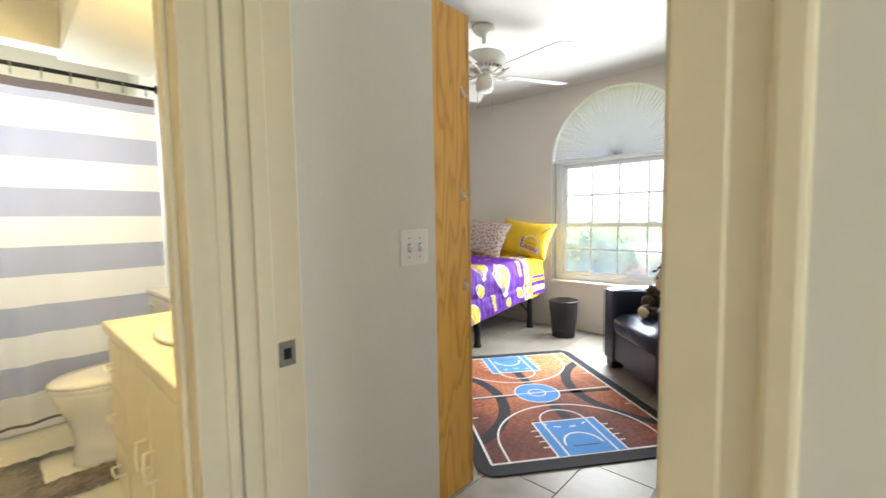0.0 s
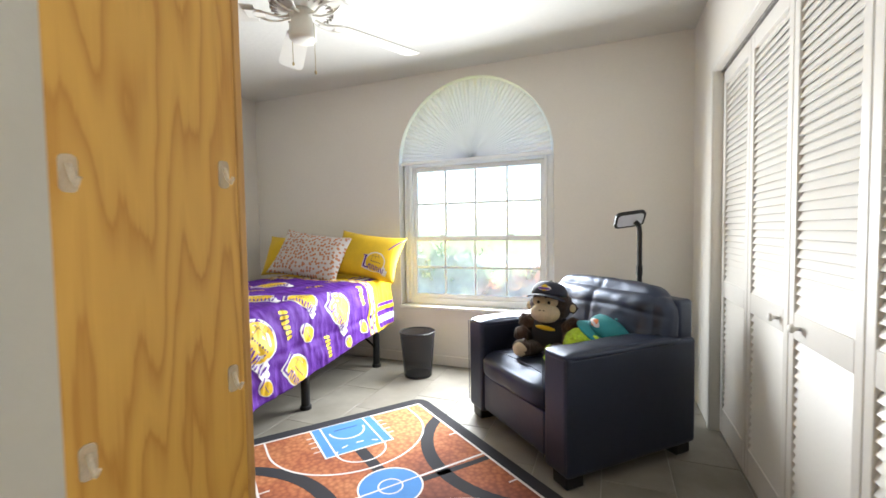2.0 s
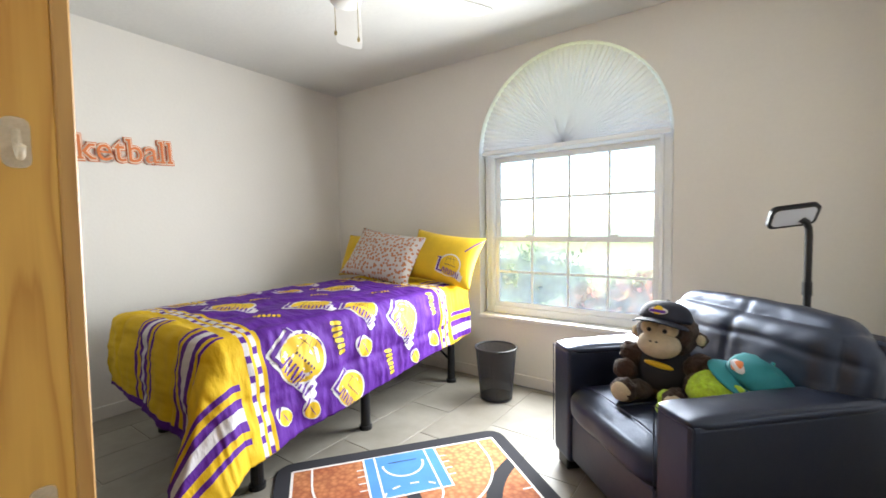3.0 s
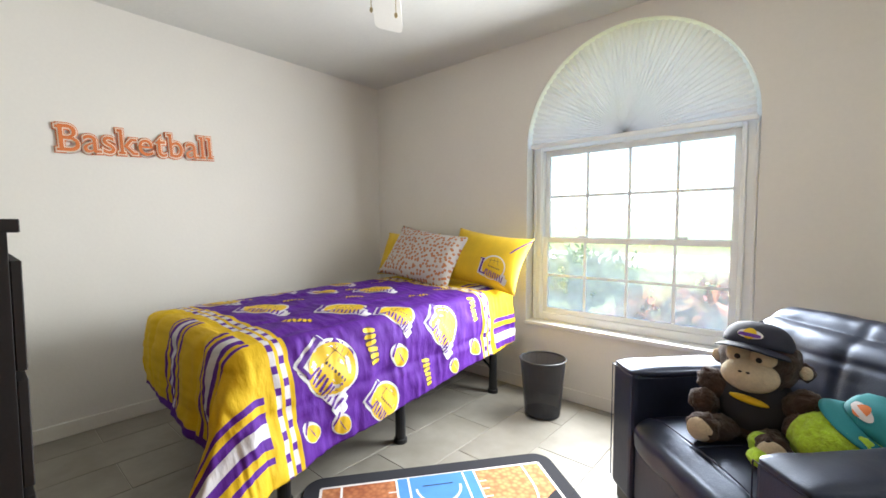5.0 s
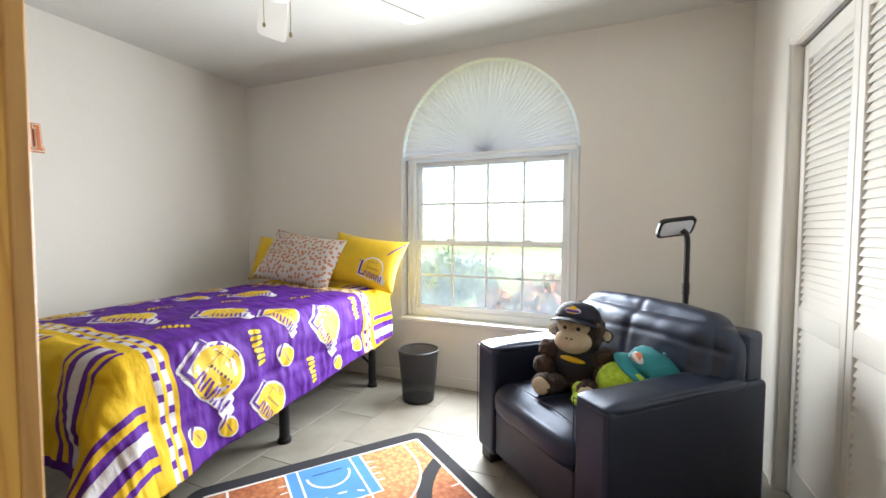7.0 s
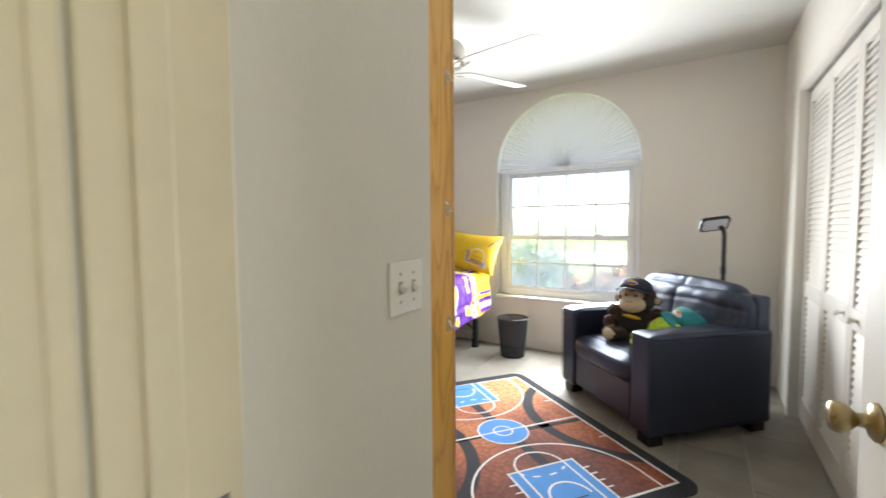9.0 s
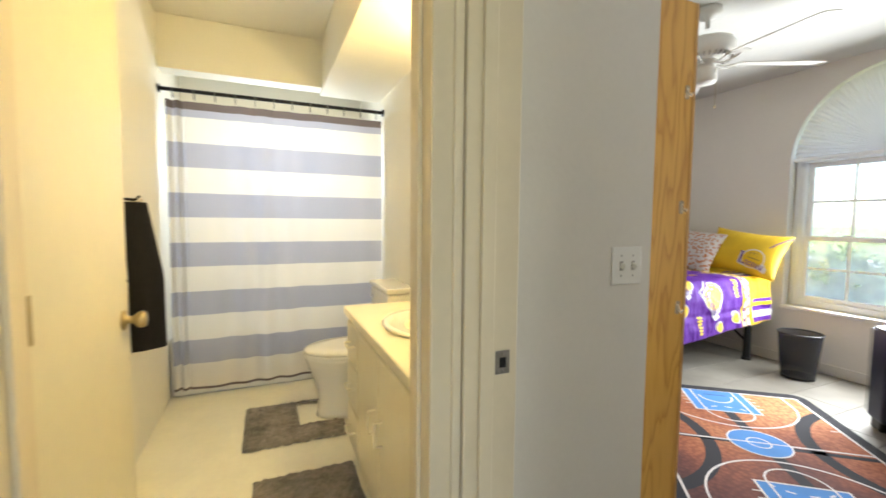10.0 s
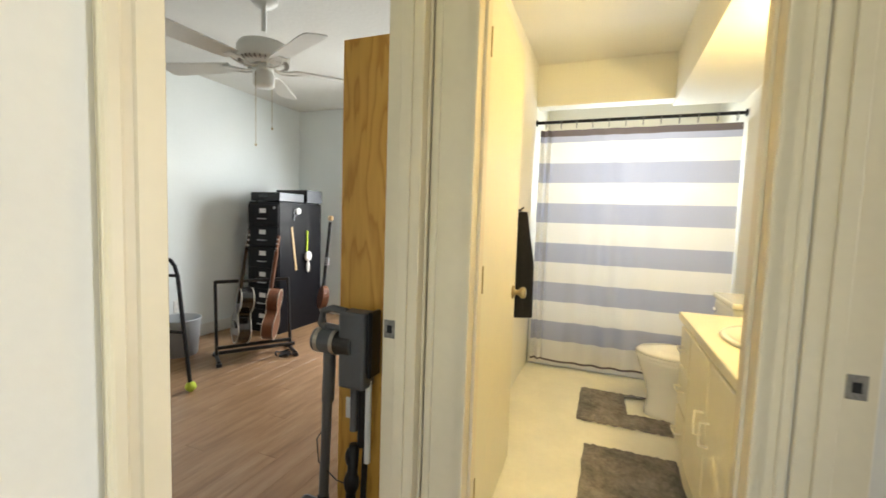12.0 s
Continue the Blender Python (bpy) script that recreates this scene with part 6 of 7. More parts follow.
def countertop():
    t = thing("bathroom_counter", "cream laminate counter with an oval basin", "countertop")
    part("slab", box_mesh(VX0 - 0.015, VX1 + 0.0, VY - 0.03, BN - 0.103, 0.735, 0.775, 0.006, 2), LAMINATE, t)
    part("backsplash", box_mesh(VX0 - 0.015, VX1, BN - 0.122, BN - 0.103, 0.7755, 0.87, 0.004), LAMINATE, t)
    bm = bmesh.new()
    lathe(bm, ((0.215, 0.0), (0.222, 0.008), (0.21, 0.016), (0.185, 0.012), (0.16, -0.0), (0.0, -0.004)), 40, pose(-1.42, 0.655, 0.776) @ Matrix.Diagonal((1.18, 0.88, 1, 1)))
    part("basin", bm, CHINA, t, smooth=True)
    bm = bmesh.new()
    tube(bm, ((-1.42, 0.845, 0.776), (-1.42, 0.845, 0.86), (-1.42, 0.82, 0.885), (-1.42, 0.74, 0.875), (-1.42, 0.725, 0.855)), 0.012, 10)
    part("faucet", bm, SILVER, t, "chrome faucet")


countertop()


def shaggy(name, label, x0, x1, y0, y1, hole=None):
    t = thing(name, label, "bath mat")
    bm = bmesh.new()

    def f(x, y):
        e = min(x - x0, x1 - x, y - y0, y1 - y)
        z = 0.018 * min(1, max(e, 0) / 0.02 + 0.25)
        return (x + 0.006 * noise.noise((x * 9, y * 9, 1)), y + 0.008 * noise.noise((x * 8, y * 8, 4)), max(0.002, z + 0.009 * noise.noise((x * 38, y * 38, 0)) + 0.005 * noise.noise((x * 90, y * 90, 3))))
    nx, ny = int((x1 - x0) / 0.011), int((y1 - y0) / 0.011)
    surface(bm, f, span(x0, x1, nx), span(y0, y1, ny))
    if hole:
        bmesh.ops.delete(bm, geom=[q for q in bm.faces if hole(q.calc_center_median())], context="FACES")
    part("shag_cover", bm, MAT_GREY, t, smooth=True)


shaggy("toilet_mat", "brown-grey shaggy contour mat round the toilet base", -2.67, -2.14, -0.095, 0.45, lambda p: abs(p.x + 2.47) < 0.15 and p.y > 0.20)
shaggy("bath_mat", "brown-grey shaggy bath mat before the vanity", -1.86, -1.06, -0.04, 0.415)


def hung_towel(name, label, x, y, z0, z1, w, d, material):
    t = thing(name, label, "towel", (x, y, 0))
    bm = bmesh.new()

    def f(u, q):
        z = z1 + (z0 - z1) * q
        side = w * (0.55 + 0.45 * min(1, q * 2.2)) * 0.5
        return (u * side, d * (0.68 + 0.32 * min(q * 2, 1)) * (1 - 0.55 * u * u) + 0.008 * math.sin(u * 9) * q, z + 0.012 * u * u * q)
    surface(bm, f, span(-1, 1, 24), span(0, 1, 22))
    ob = part("cloth", bm, material, t, smooth=True)
    sol = ob.modifiers.new("thickness", "SOLIDIFY")
    sol.thickness, sol.offset = 0.012, 1
    bm = bmesh.new()
    tube(bm, ((0, -0.005, z1 + 0.02), (0, d * 0.5, z1 + 0.012), (0, d * 0.6, z1 + 0.03)), 0.006, 8)
    part("hanging_loop", bm, material, t)


hung_towel("hand_towel", "dark towel hanging on the bathroom wall", -2.02, BS + 0.012, 0.64, 1.27, 0.24, 0.165, TOWEL_DARK)
hung_towel("hand_towel", "dark towel hanging low on the bathroom wall", -2.16, BS + 0.012, 0.62, 0.90, 0.24, 0.085, TOWEL_DARK)
hung_towel("hand_towel", "pale towel hanging on the bathroom wall", -2.32, BS + 0.012, 0.82, 1.27, 0.22, 0.06, TOWEL_PALE)
t = thing("towel_rail", "chrome towel rail on the bathroom wall", "towel rail", (-2.13, BS, 1.27))
bm = bmesh.new()
tube(bm, ((-0.32, 0.03, 0), (0.32, 0.03, 0)), 0.008, 10)
part("bar", bm, SILVER, t)
for x in (-0.32, 0.32):
    part("bracket", box_mesh(x - 0.012, x + 0.012, 0, 0.042, -0.015, 0.015, 0.004), SILVER, t)


def vanity_light():
    t = thing("vanity_light", "warm three-globe vanity light bar on the bathroom wall", "wall lamp", (-1.42, BN - 0.10, 1.86))
    part("back_bar", box_mesh(-0.32, 0.32, -0.03, -0.001, -0.05, 0.05, 0.006, 2), BRASS, t)
    for x in (-0.22, 0, 0.22):
        bm = bmesh.new()
        ball(bm, (x, -0.085, 0), (0.055, 0.055, 0.055))
        part("globe", bm, BULB, t, "glowing warm globe", True)


vanity_light()

# bath window over the tub
t = thing("window_2", "small white bathroom window over the tub", "window", kind="structure")
for a, b, c, d in ((-0.249, -0.20, 1.401, 2.099), (0.55, 0.599, 1.401, 2.099), (-0.20, 0.55, 1.401, 1.45), (-0.20, 0.55, 2.05, 2.099)):
    part("window_frame", box_mesh(BW - 0.09, BW - 0.03, a, b, c, d, 0.004), VINYL, t)
o = part("pane", box_mesh(BW - 0.062, BW - 0.056, -0.20, 0.55, 1.45, 2.05), PANE, t)
o.visible_shadow = False
t = thing("window_3", "white office window in the far wall", "window", kind="structure")
for a, b, c, d in ((-2.399, -2.35, 0.801, 2.099), (-1.15, -1.101, 0.801, 2.099), (-2.35, -1.15, 0.801, 0.85), (-2.35, -1.15, 2.05, 2.099), (-2.35, -1.15, 1.43, 1.47)):
    part("window_frame", box_mesh(OW - 0.09, OW - 0.03, a, b, c, d, 0.004), VINYL, t)
o = part("pane", box_mesh(OW - 0.062, OW - 0.056, -2.35, -1.15, 0.85, 2.05), PANE, t)
o.visible_shadow = False

# ---- office ----



def office_bookcase():
    t = thing("bookcase", "tall golden oak bookcase just inside the office", "bookcase", (-0.90, ON - 0.024, 0))
    w, d, h = 0.80, 0.32, 1.89
    for x0, x1 in ((-0.019, 0), (-w, -w + 0.019)):
        part("side_panel", box_mesh(x0, x1, -d, -0.002, 0, h, 0.001), OAK, t, "figured oak plywood side")
    part("back_panel", box_mesh(-w + 0.019, -0.019, -0.008, -0.002, 0.06, h - 0.02), OAK, t)
    for k in range(6):
        z = 0.06 + k * (h - 0.08) / 5
        part("shelf", box_mesh(-w + 0.019, -0.019, -d + 0.003, -0.008, z - 0.0095, z + 0.0095, 0.001), OAK_EDGE, t)


office_bookcase()


def file_cabinet():
    t = thing("file_cabinet", "tall black metal filing cabinet with labelled drawers", "filing cabinet", (-2.72, -2.99, 0))
    d, w, h = 0.66, 0.40, 1.33
    part("body", box_mesh(-d, -0.018, -w, 0, 0, h, 0.004), CABINET_BLACK, t)
    n = 6
    for k in range(n):
        z = 0.03 + k * (h - 0.05) / n
        q = (h - 0.05) / n - 0.008
        f = part("drawer_front", box_mesh(-0.017, 0.0, -w + 0.006, -0.006, z, z + q, 0.004), CABINET_BLACK, t)
        part("label_card", box_mesh(0.0, 0.003, -w / 2 - 0.04, -w / 2 + 0.04, z + q * 0.58, z + q * 0.80), LABEL_WHITE, f, "white label card")
        bm = bmesh.new()
        tube(bm, ((0.0, -w / 2 - 0.05, z + q * 0.3), (0.025, -w / 2 - 0.045, z + q * 0.3), (0.025, -w / 2 + 0.045, z + q * 0.3), (0.0, -w / 2 + 0.05, z + q * 0.3)), 0.005, 6)
        part("drawer_pull", bm, SILVER, f, "bright metal pull")
    bm = bmesh.new()
    lathe(bm, ((0, 0.006), (0.012, 0.005), (0.013, 0)), 14, pose(0.0, -0.05, h - 0.06, 0, 90, 0))
    part("lock", bm, SILVER, t)


CABINET_BLACK = paint("cabinet_black_enamel", (0.006, 0.006, 0.008), 0.38, spec=0.16, var=0.1, relief=0.05)
LABEL_WHITE = paint("label_paper", (0.74, 0.74, 0.72), 0.7, var=0.03, relief=0.0)
file_cabinet()


def deck(label, x0, x1, y0, y1, z0, z1, group="audio decks on the cabinet"):
    t = thing("audio_deck", label, "audio deck", ((x0 + x1) / 2, (y0 + y1) / 2, z0), group=group)
    w, d, h = (x1 - x0) / 2, (y1 - y0) / 2, z1 - z0
    part("case", box_mesh(-w, w, -d, d, 0.008, h, 0.004), DECK_GREY, t)
    part("front_plate", box_mesh(w, w + 0.006, -d, d, 0.012, h - 0.004, 0.002), BLACK_PLASTIC, t)
    part("display", box_mesh(w + 0.006, w + 0.0075, -d * 0.4, d * 0.3, h * 0.5, h * 0.75), SCREEN, t)
    for sx in (-1, 1):
        for sy in (-1, 1):
            bm = bmesh.new()
            lathe(bm, ((0, 0), (0.014, 0), (0.014, 0.009), (0, 0.009)), 12, pose(sx * w * 0.8, sy * d * 0.8, 0))
            part("foot", bm, BLACK_PLASTIC, t)


DECK_GREY = paint("deck_grey_metal", (0.10, 0.105, 0.115), 0.4, 0.3, var=0.06, relief=0.05)
deck("dark grey tape deck on top of the filing cabinet", -3.12, -2.76, -3.38, -3.01, 1.33, 1.425)
deck("black and silver receiver stacked on the filing cabinet", -3.38, -3.13, -3.40, -2.98, 1.33, 1.475)


def hung_tool(name, label, x, z0, z1, lean, kind):
    t = thing(name, label, "tool", (x, -2.991, 0))
    bm = bmesh.new()
    if kind == 0:
        block(bm, -0.013, 0.013, 0.001, 0.007, -(z1 - z0), 0, 0.002, 1, pose(0, 0, z1, 0, lean, 0))
        part("ruler", bm, PALE_WOOD, t)
    else:
        tube(bm, ((0, 0.010, z1), (0.004, 0.010, (z0 + z1) / 2)), 0.010, 8)
        part("handle", bm, BALL_GREEN, t, "yellow handle")
        bm = bmesh.new()
        ball(bm, (0.006, 0.032, z0 + (z1 - z0) * 0.38), (0.05, 0.026, 0.055))
        ball(bm, (0.0, 0.026, z0 + (z1 - z0) * 0.12), (0.022, 0.018, 0.06))
        part("brush_head", bm, LABEL_WHITE, t, smooth=True)


hung_tool("wooden_ruler", "pale wooden ruler hung on the cabinet side", -2.905, 0.62, 1.08, 9, 0)
hung_tool("dust_brush", "white dusting brush with a yellow handle", -3.135, 0.60, 1.04, 0, 1)
t = thing("key_magnet", "round white magnet holding keys on the cabinet", "magnet", (-3.00, -2.989, 1.245))
bm = bmesh.new()
lathe(bm, ((0, 0.014), (0.032, 0.012), (0.035, 0.001), (0, 0.001)), 20, pose(0, 0, 0, -90, 0, 0))
part("magnet", bm, LABEL_WHITE, t)
bm = bmesh.new()
tube(bm, [(0.045 + 0.03 * math.cos(a), 0.012, -0.012 + 0.03 * math.sin(a)) for a in span(0, 2 * math.pi, 15)], 0.003, 6, False)
tube(bm, ((0.06, 0.012, -0.04), (0.075, 0.012, -0.10)), 0.006, 6)
part("keys", bm, SILVER, t, "bunch of metal keys")


BINDING = paint("ivory_binding", (0.62, 0.58, 0.48), 0.3, var=0.03, relief=0.0)


def guitar(name, label, m, scale, top, side_mat):
    """A waisted box body, a neck with frets and a head; stands on its lower bout, face towards -y."""
    t = thing(name, label, "guitar")
    t.matrix_basis = m @ Matrix.Scale(scale, 4)
    pts = []
    for q in span(0, 1, 29):
        z = q * 0.50
        w = 0.20 * math.sqrt(max(0.0, 1 - ((q - 0.30) / 0.305) ** 2)) if q < 0.30 else None
        if q >= 0.30:
            w = 0.135 + 0.065 * math.cos((q - 0.30) / 0.28 * math.pi) * (1 if q < 0.58 else 1)
            if q > 0.58:
                w = 0.0 if q >= 1 else 0.07 + (0.148 - 0.07) * math.sin(min(1, (q - 0.58) / 0.22) * math.pi / 2)
                if q > 0.80:
                    w = 0.148 * math.sqrt(max(0, 1 - ((q - 0.80) / 0.2) ** 2))
        pts.append((w, z))
    out = [(x, z) for x, z in pts] + [(-x, z) for x, z in reversed(pts[1:-1])]
    bm = bmesh.new()
    prism(bm, out, -0.05, 0.05)
    bmesh.ops.transform(bm, matrix=pose(0, 0, 0, 90, 0, 0), verts=bm.verts)
    part("body", bm, side_mat, t)
    bm = bmesh.new()
    prism(bm, [(x * 0.97, 0.006 + z * 0.976) for x, z in out], 0.0505, 0.053)
    bmesh.ops.transform(bm, matrix=pose(0, 0, 0, 90, 0, 0), verts=bm.verts)
    part("soundboard", bm, top, t)
    for yy in (-0.052, 0.050):
        bm = bmesh.new()
        tube(bm, [(x * 1.0, yy, z) for x, z in out] + [(out[0][0], yy, out[0][1])], 0.0035, 5, False)
        part("binding", bm, BINDING, t, "pale edge binding")
    bm = bmesh.new()
    lathe(bm, ((0, 0.001), (0.05, 0.001), (0.05, 0.0)), 24, pose(0, -0.0535, 0.31, 90, 0, 0))
    part("sound_hole", bm, BLACK_PLASTIC, t)
    part("bridge", box_mesh(-0.075, 0.075, -0.064, -0.0532, 0.145, 0.17, 0.003), BLACK_PLASTIC, t)
    bm = bmesh.new()
    block(bm, -0.027, 0.027, -0.066, -0.035, 0.36, 0.87, 0.006, 2)
    part("neck", bm, side_mat, t)
    part("head", box_mesh(-0.038, 0.038, -0.060, -0.042, 0.87, 1.03, 0.004), side_mat, t)
    for s in (-1, 1):
        for k in range(3):
            bm = bmesh.new()
            tube(bm, ((s * 0.038, -0.05, 0.90 + 0.045 * k), (s * 0.060, -0.05, 0.90 + 0.045 * k)), 0.007, 6)
            part("tuner", bm, SILVER, t)
    for k in range(6):
        x = -0.020 + 0.008 * k
        bm = bmesh.new()
        tube(bm, ((x, -0.068, 0.155), (x * 0.8, -0.068, 0.88)), 0.0007, 3, False)
        part("string", bm, SILVER, t)


guitar("acoustic_guitar", "black acoustic guitar with a bright edge in a rack", pose(-2.10, -2.83, 0.13, 0, 8, 56) @ pose(0, 0, 0, -6, 0, 0), 0.93, GUITAR_DARK, GUITAR_DARK)
guitar("acoustic_guitar", "reddish brown guitar leaning in the rack", pose(-2.26, -2.66, 0.13, 0, -6, 34) @ pose(0, 0, 0, -7, 0, 0), 0.87, GUITAR_BROWN, GUITAR_BROWN)


def guitar_rack():
    t = thing("guitar_rack", "black tubular guitar rack on the office floor", "guitar rack", (-2.155, -2.70, 0), 145)
    w, d = 0.29, 0.15
    for s in (-1, 1):
        bm = bmesh.new()
        tube(bm, ((s * w, -d, 0.03), (s * w, d, 0.03)), 0.014, 10)
        tube(bm, ((s * w, d * 0.2, 0.03), (s * w, d * 0.9, 0.64)), 0.013, 10)
        part("side_frame", bm, BLACK_METAL, t)
        for y in (-d, d):
            part("rubber_foot", box_mesh(s * w - 0.02, s * w + 0.02, y - 0.02, y + 0.02, 0, 0.03, 0.006), BLACK_PLASTIC, t)
    for y, z in ((-d * 0.7, 0.10), (d * 0.2, 0.10), (d * 0.9, 0.63)):
        bm = bmesh.new()
        tube(bm, ((-w, y, z), (w, y, z)), 0.015, 10)
        part("padded_bar", bm, BLACK_PLASTIC, t)


guitar_rack()


def mandolin():
    t = thing("banjo", "dark red banjo standing beside the cabinet", "banjo", (-2.87, -2.56, 0), 50)
    bm = bmesh.new()
    lathe(bm, ((0, -0.03), (0.105, -0.03), (0.115, -0.02), (0.115, 0.03), (0.10, 0.036), (0, 0.036)), 28, pose(0, 0, 0.40, 80, 0, 0))
    part("pot", bm, GUITAR_BROWN, t, smooth=False)
    bm = bmesh.new()
    tube(bm, ((0, 0.0, 0.50), (0, 0.06, 1.15)), 0.016, 8)
    part("neck", bm, BLACK_PLASTIC, t)
    bm = bmesh.new()
    block(bm, -0.08, 0.03, 0.05, 0.085, 1.16, 1.21, 0.012, 2)
    part("head", bm, PALE_WOOD, t)
    bm = bmesh.new()
    for k in range(4):
        lathe(bm, ((0.02, 0), (0.028, 0.006), (0.02, 0.012)), 14, pose(0, 0.032, 0.72 + 0.022 * k))
    part("spring_rings", bm, SILVER, t)
    bm = bmesh.new()
    tube(bm, ((0, 0, 0.29), (0, 0.05, 0.02)), 0.012, 8)
    for a in (0, 120, 240):
        tube(bm, ((0, 0.05, 0.10), (0.12 * math.cos(radians(a)), 0.05 + 0.12 * math.sin(radians(a)), 0.008)), 0.008, 8)
    part("stand", bm, BLACK_METAL, t)


mandolin()
t = thing("foot_pedal", "small black pedal on the office floor", "pedal", (-2.28, -2.50, 0), 30)
part("plate", box_mesh(-0.06, 0.06, -0.04, 0.04, 0, 0.02, 0.006), BLACK_PLASTIC, t)
bm = bmesh.new()
tube(bm, [(0.03 + 0.07 * math.cos(a), 0.07 * math.sin(a), 0.03 + 0.01 * math.sin(3 * a)) for a in span(0, 5.5, 18)], 0.006, 6)
part("cable", bm, BLACK_PLASTIC, t)


def walker():
    t = thing("walking_frame", "black walking frame with tennis balls on its feet", "walker", (-1.43, -2.53, 0), -75)
    for y in (0.0, 0.46):
        bm = bmesh.new()
        tube(bm, ((0.0, y, 0.02), (0.085, y, 0.78), (0.105, y, 0.845), (0.135, y, 0.88), (0.18, y, 0.895), (0.30, y, 0.895), (0.37, y, 0.87), (0.42, y, 0.02)), 0.0135, 10)
        part("side_frame", bm, BLACK_METAL, t)
        for x in (0.0, 0.42):
            bm = bmesh.new()
            ball(bm, (x, y, 0.034), (0.034, 0.034, 0.034))
            part("tennis_ball", bm, BALL_GREEN, t, "yellow-green tennis ball", True)
        for z in (0.78, 0.40):
            bm = bmesh.new()
            tube(bm, ((0.109 * z, y, z), (0.39, y, z)), 0.011, 8)
            part("side_bar", bm, BLACK_METAL, t)
    bm = bmesh.new()
    tube(bm, ((0.39, 0.0, 0.60), (0.39, 0.46, 0.60)), 0.011, 8)
    part("cross_bar", bm, BLACK_METAL, t)


walker()
t = thing("storage_bin", "grey plastic bin behind the walker", "bin", (-1.92, -3.30, 0))
bm = bmesh.new()
lathe(bm, ((0, 0), (0.13, 0), (0.16, 0.30), (0.165, 0.31), (0.155, 0.31), (0.125, 0.01), (0, 0.01)), 28)
part("tub", bm, BIN_GREY := paint("grey_bin_plastic", (0.36, 0.38, 0.40), 0.5, var=0.05, relief=0.05), t, smooth=True)
t = thing("wall_outlet", "white wall outlet above the office baseboard", "outlet", (-2.13, OS, 0.33))
part("plate", box_mesh(-0.035, 0.035, 0, 0.006, -0.057, 0.057, 0.003), TOGGLE, t)
for z in (-0.02, 0.02):
    part("socket", box_mesh(-0.016, 0.016, 0.006, 0.0075, z - 0.012, z + 0.012, 0.003), LABEL_WHITE, t)


def stick_vacuum():
    t = thing("stick_vacuum", "dark grey cordless stick vacuum on a floor stand", "vacuum cleaner", (-0.80, -0.86, 0))
    # seen from the door: motor to the -y side, mount to the +y side
    bm = bmesh.new()
    tube(bm, ((0.0, -0.145, 0.735), (0.0, 0.03, 0.735)), (0.046, 0.046), 22)
    part("motor_barrel", bm, GREY_PLASTIC, t, smooth=False)
    for y in (-0.125, -0.055):
        bm = bmesh.new()
        tube(bm, ((0.0, y - 0.008, 0.735), (0.0, y + 0.008, 0.735)), 0.0485, 22)
        part("trim_ring", bm, BRONZE, t, "bronze trim ring")
    bm = bmesh.new()
    tube(bm, ((0.0, -0.045, 0.735), (0.0, 0.022, 0.735)), 0.0475, 22)
    part("dust_cup", bm, SMOKE, t, "smoky clear dust cup")
    part("mount_body", box_mesh(-0.05, 0.035, -0.028, 0.085, 0.575, 0.862, 0.012, 2), GREY_PLASTIC, t)
    part("mount_back", box_mesh(-0.055, 0.02, 0.086, 0.105, 0.62, 0.868, 0.006), BLACK_PLASTIC, t)
    bm = bmesh.new()
    tube(bm, ((0, -0.012, 0.855), (0, -0.075, 0.862), (0, -0.118, 0.848), (0, -0.128, 0.80), (0, -0.105, 0.775)), 0.014, 10)
    tube(bm, ((0, -0.105, 0.792), (0, -0.02, 0.785)), 0.013, 10)
    part("handle", bm, GREY_PLASTIC, t)
    bm = bmesh.new()
    tube(bm, ((0.0, -0.088, 0.70), (0.0, -0.088, 0.62), (0.0, -0.093, 0.50)), 0.024, 14)
    part("wand_neck", bm, GREY_PLASTIC, t)
    bm = bmesh.new()
    tube(bm, ((0.0, -0.093, 0.56), (0.0, -0.108, 0.10)), 0.019, 14)
    part("wand", bm, GREY_PLASTIC, t)
    bm = bmesh.new()
    block(bm, -0.05, 0.07, -0.235, -0.01, 0.0, 0.062, 0.018, 2)
    block(bm, -0.02, 0.02, -0.13, -0.09, 0.062, 0.12, 0.008)
    part("floor_head", bm, BLACK_PLASTIC, t)
    for x, y, z0, z1, r, m in ((-0.01, 0.02, 0.40, 0.575, 0.016, GREY_PLASTIC), (-0.02, 0.05, 0.34, 0.575, 0.018, BLACK_PLASTIC), (-0.02, 0.075, 0.28, 0.60, 0.012, LABEL_WHITE)):
        bm = bmesh.new()
        tube(bm, ((x, y, z0), (x, y, z1)), r, 10)
        part("tool", bm, m, t)
    bm = bmesh.new()
    tube(bm, ((-0.03, 0.05, 0.02), (-0.03, 0.07, 0.62)), 0.012, 10)
    part("stand_pole", bm, BLACK_METAL, t)
    part("stand_base", box_mesh(-0.095, 0.06, -0.005, 0.15, 0, 0.016, 0.005), BLACK_METAL, t)
    bm = bmesh.new()
    ball(bm, (0.0, 0.02, 0.20), (0.028, 0.03, 0.05))
    ball(bm, (0.0, 0.015, 0.30), (0.022, 0.022, 0.04))
    tube(bm, ((0.0, 0.015, 0.10), (0.0, 0.03, 0.35)), 0.02, 10)
    part("brush_tool", bm, BLACK_PLASTIC, t, smooth=True)
    bm = bmesh.new()
    tube(bm, ((0.0, -0.10, 0.40), (0.01, -0.135, 0.34), (0.01, -0.125, 0.25), (0.0, -0.05, 0.19), (0.0, 0.03, 0.18)), 0.0025, 6)
    part("cable", bm, BLACK_PLASTIC, t)
    part("warning_tag", box_mesh(-0.001, 0.001, -0.01, 0.03, 0.45, 0.53), LABEL_WHITE, t, "white paper tag")


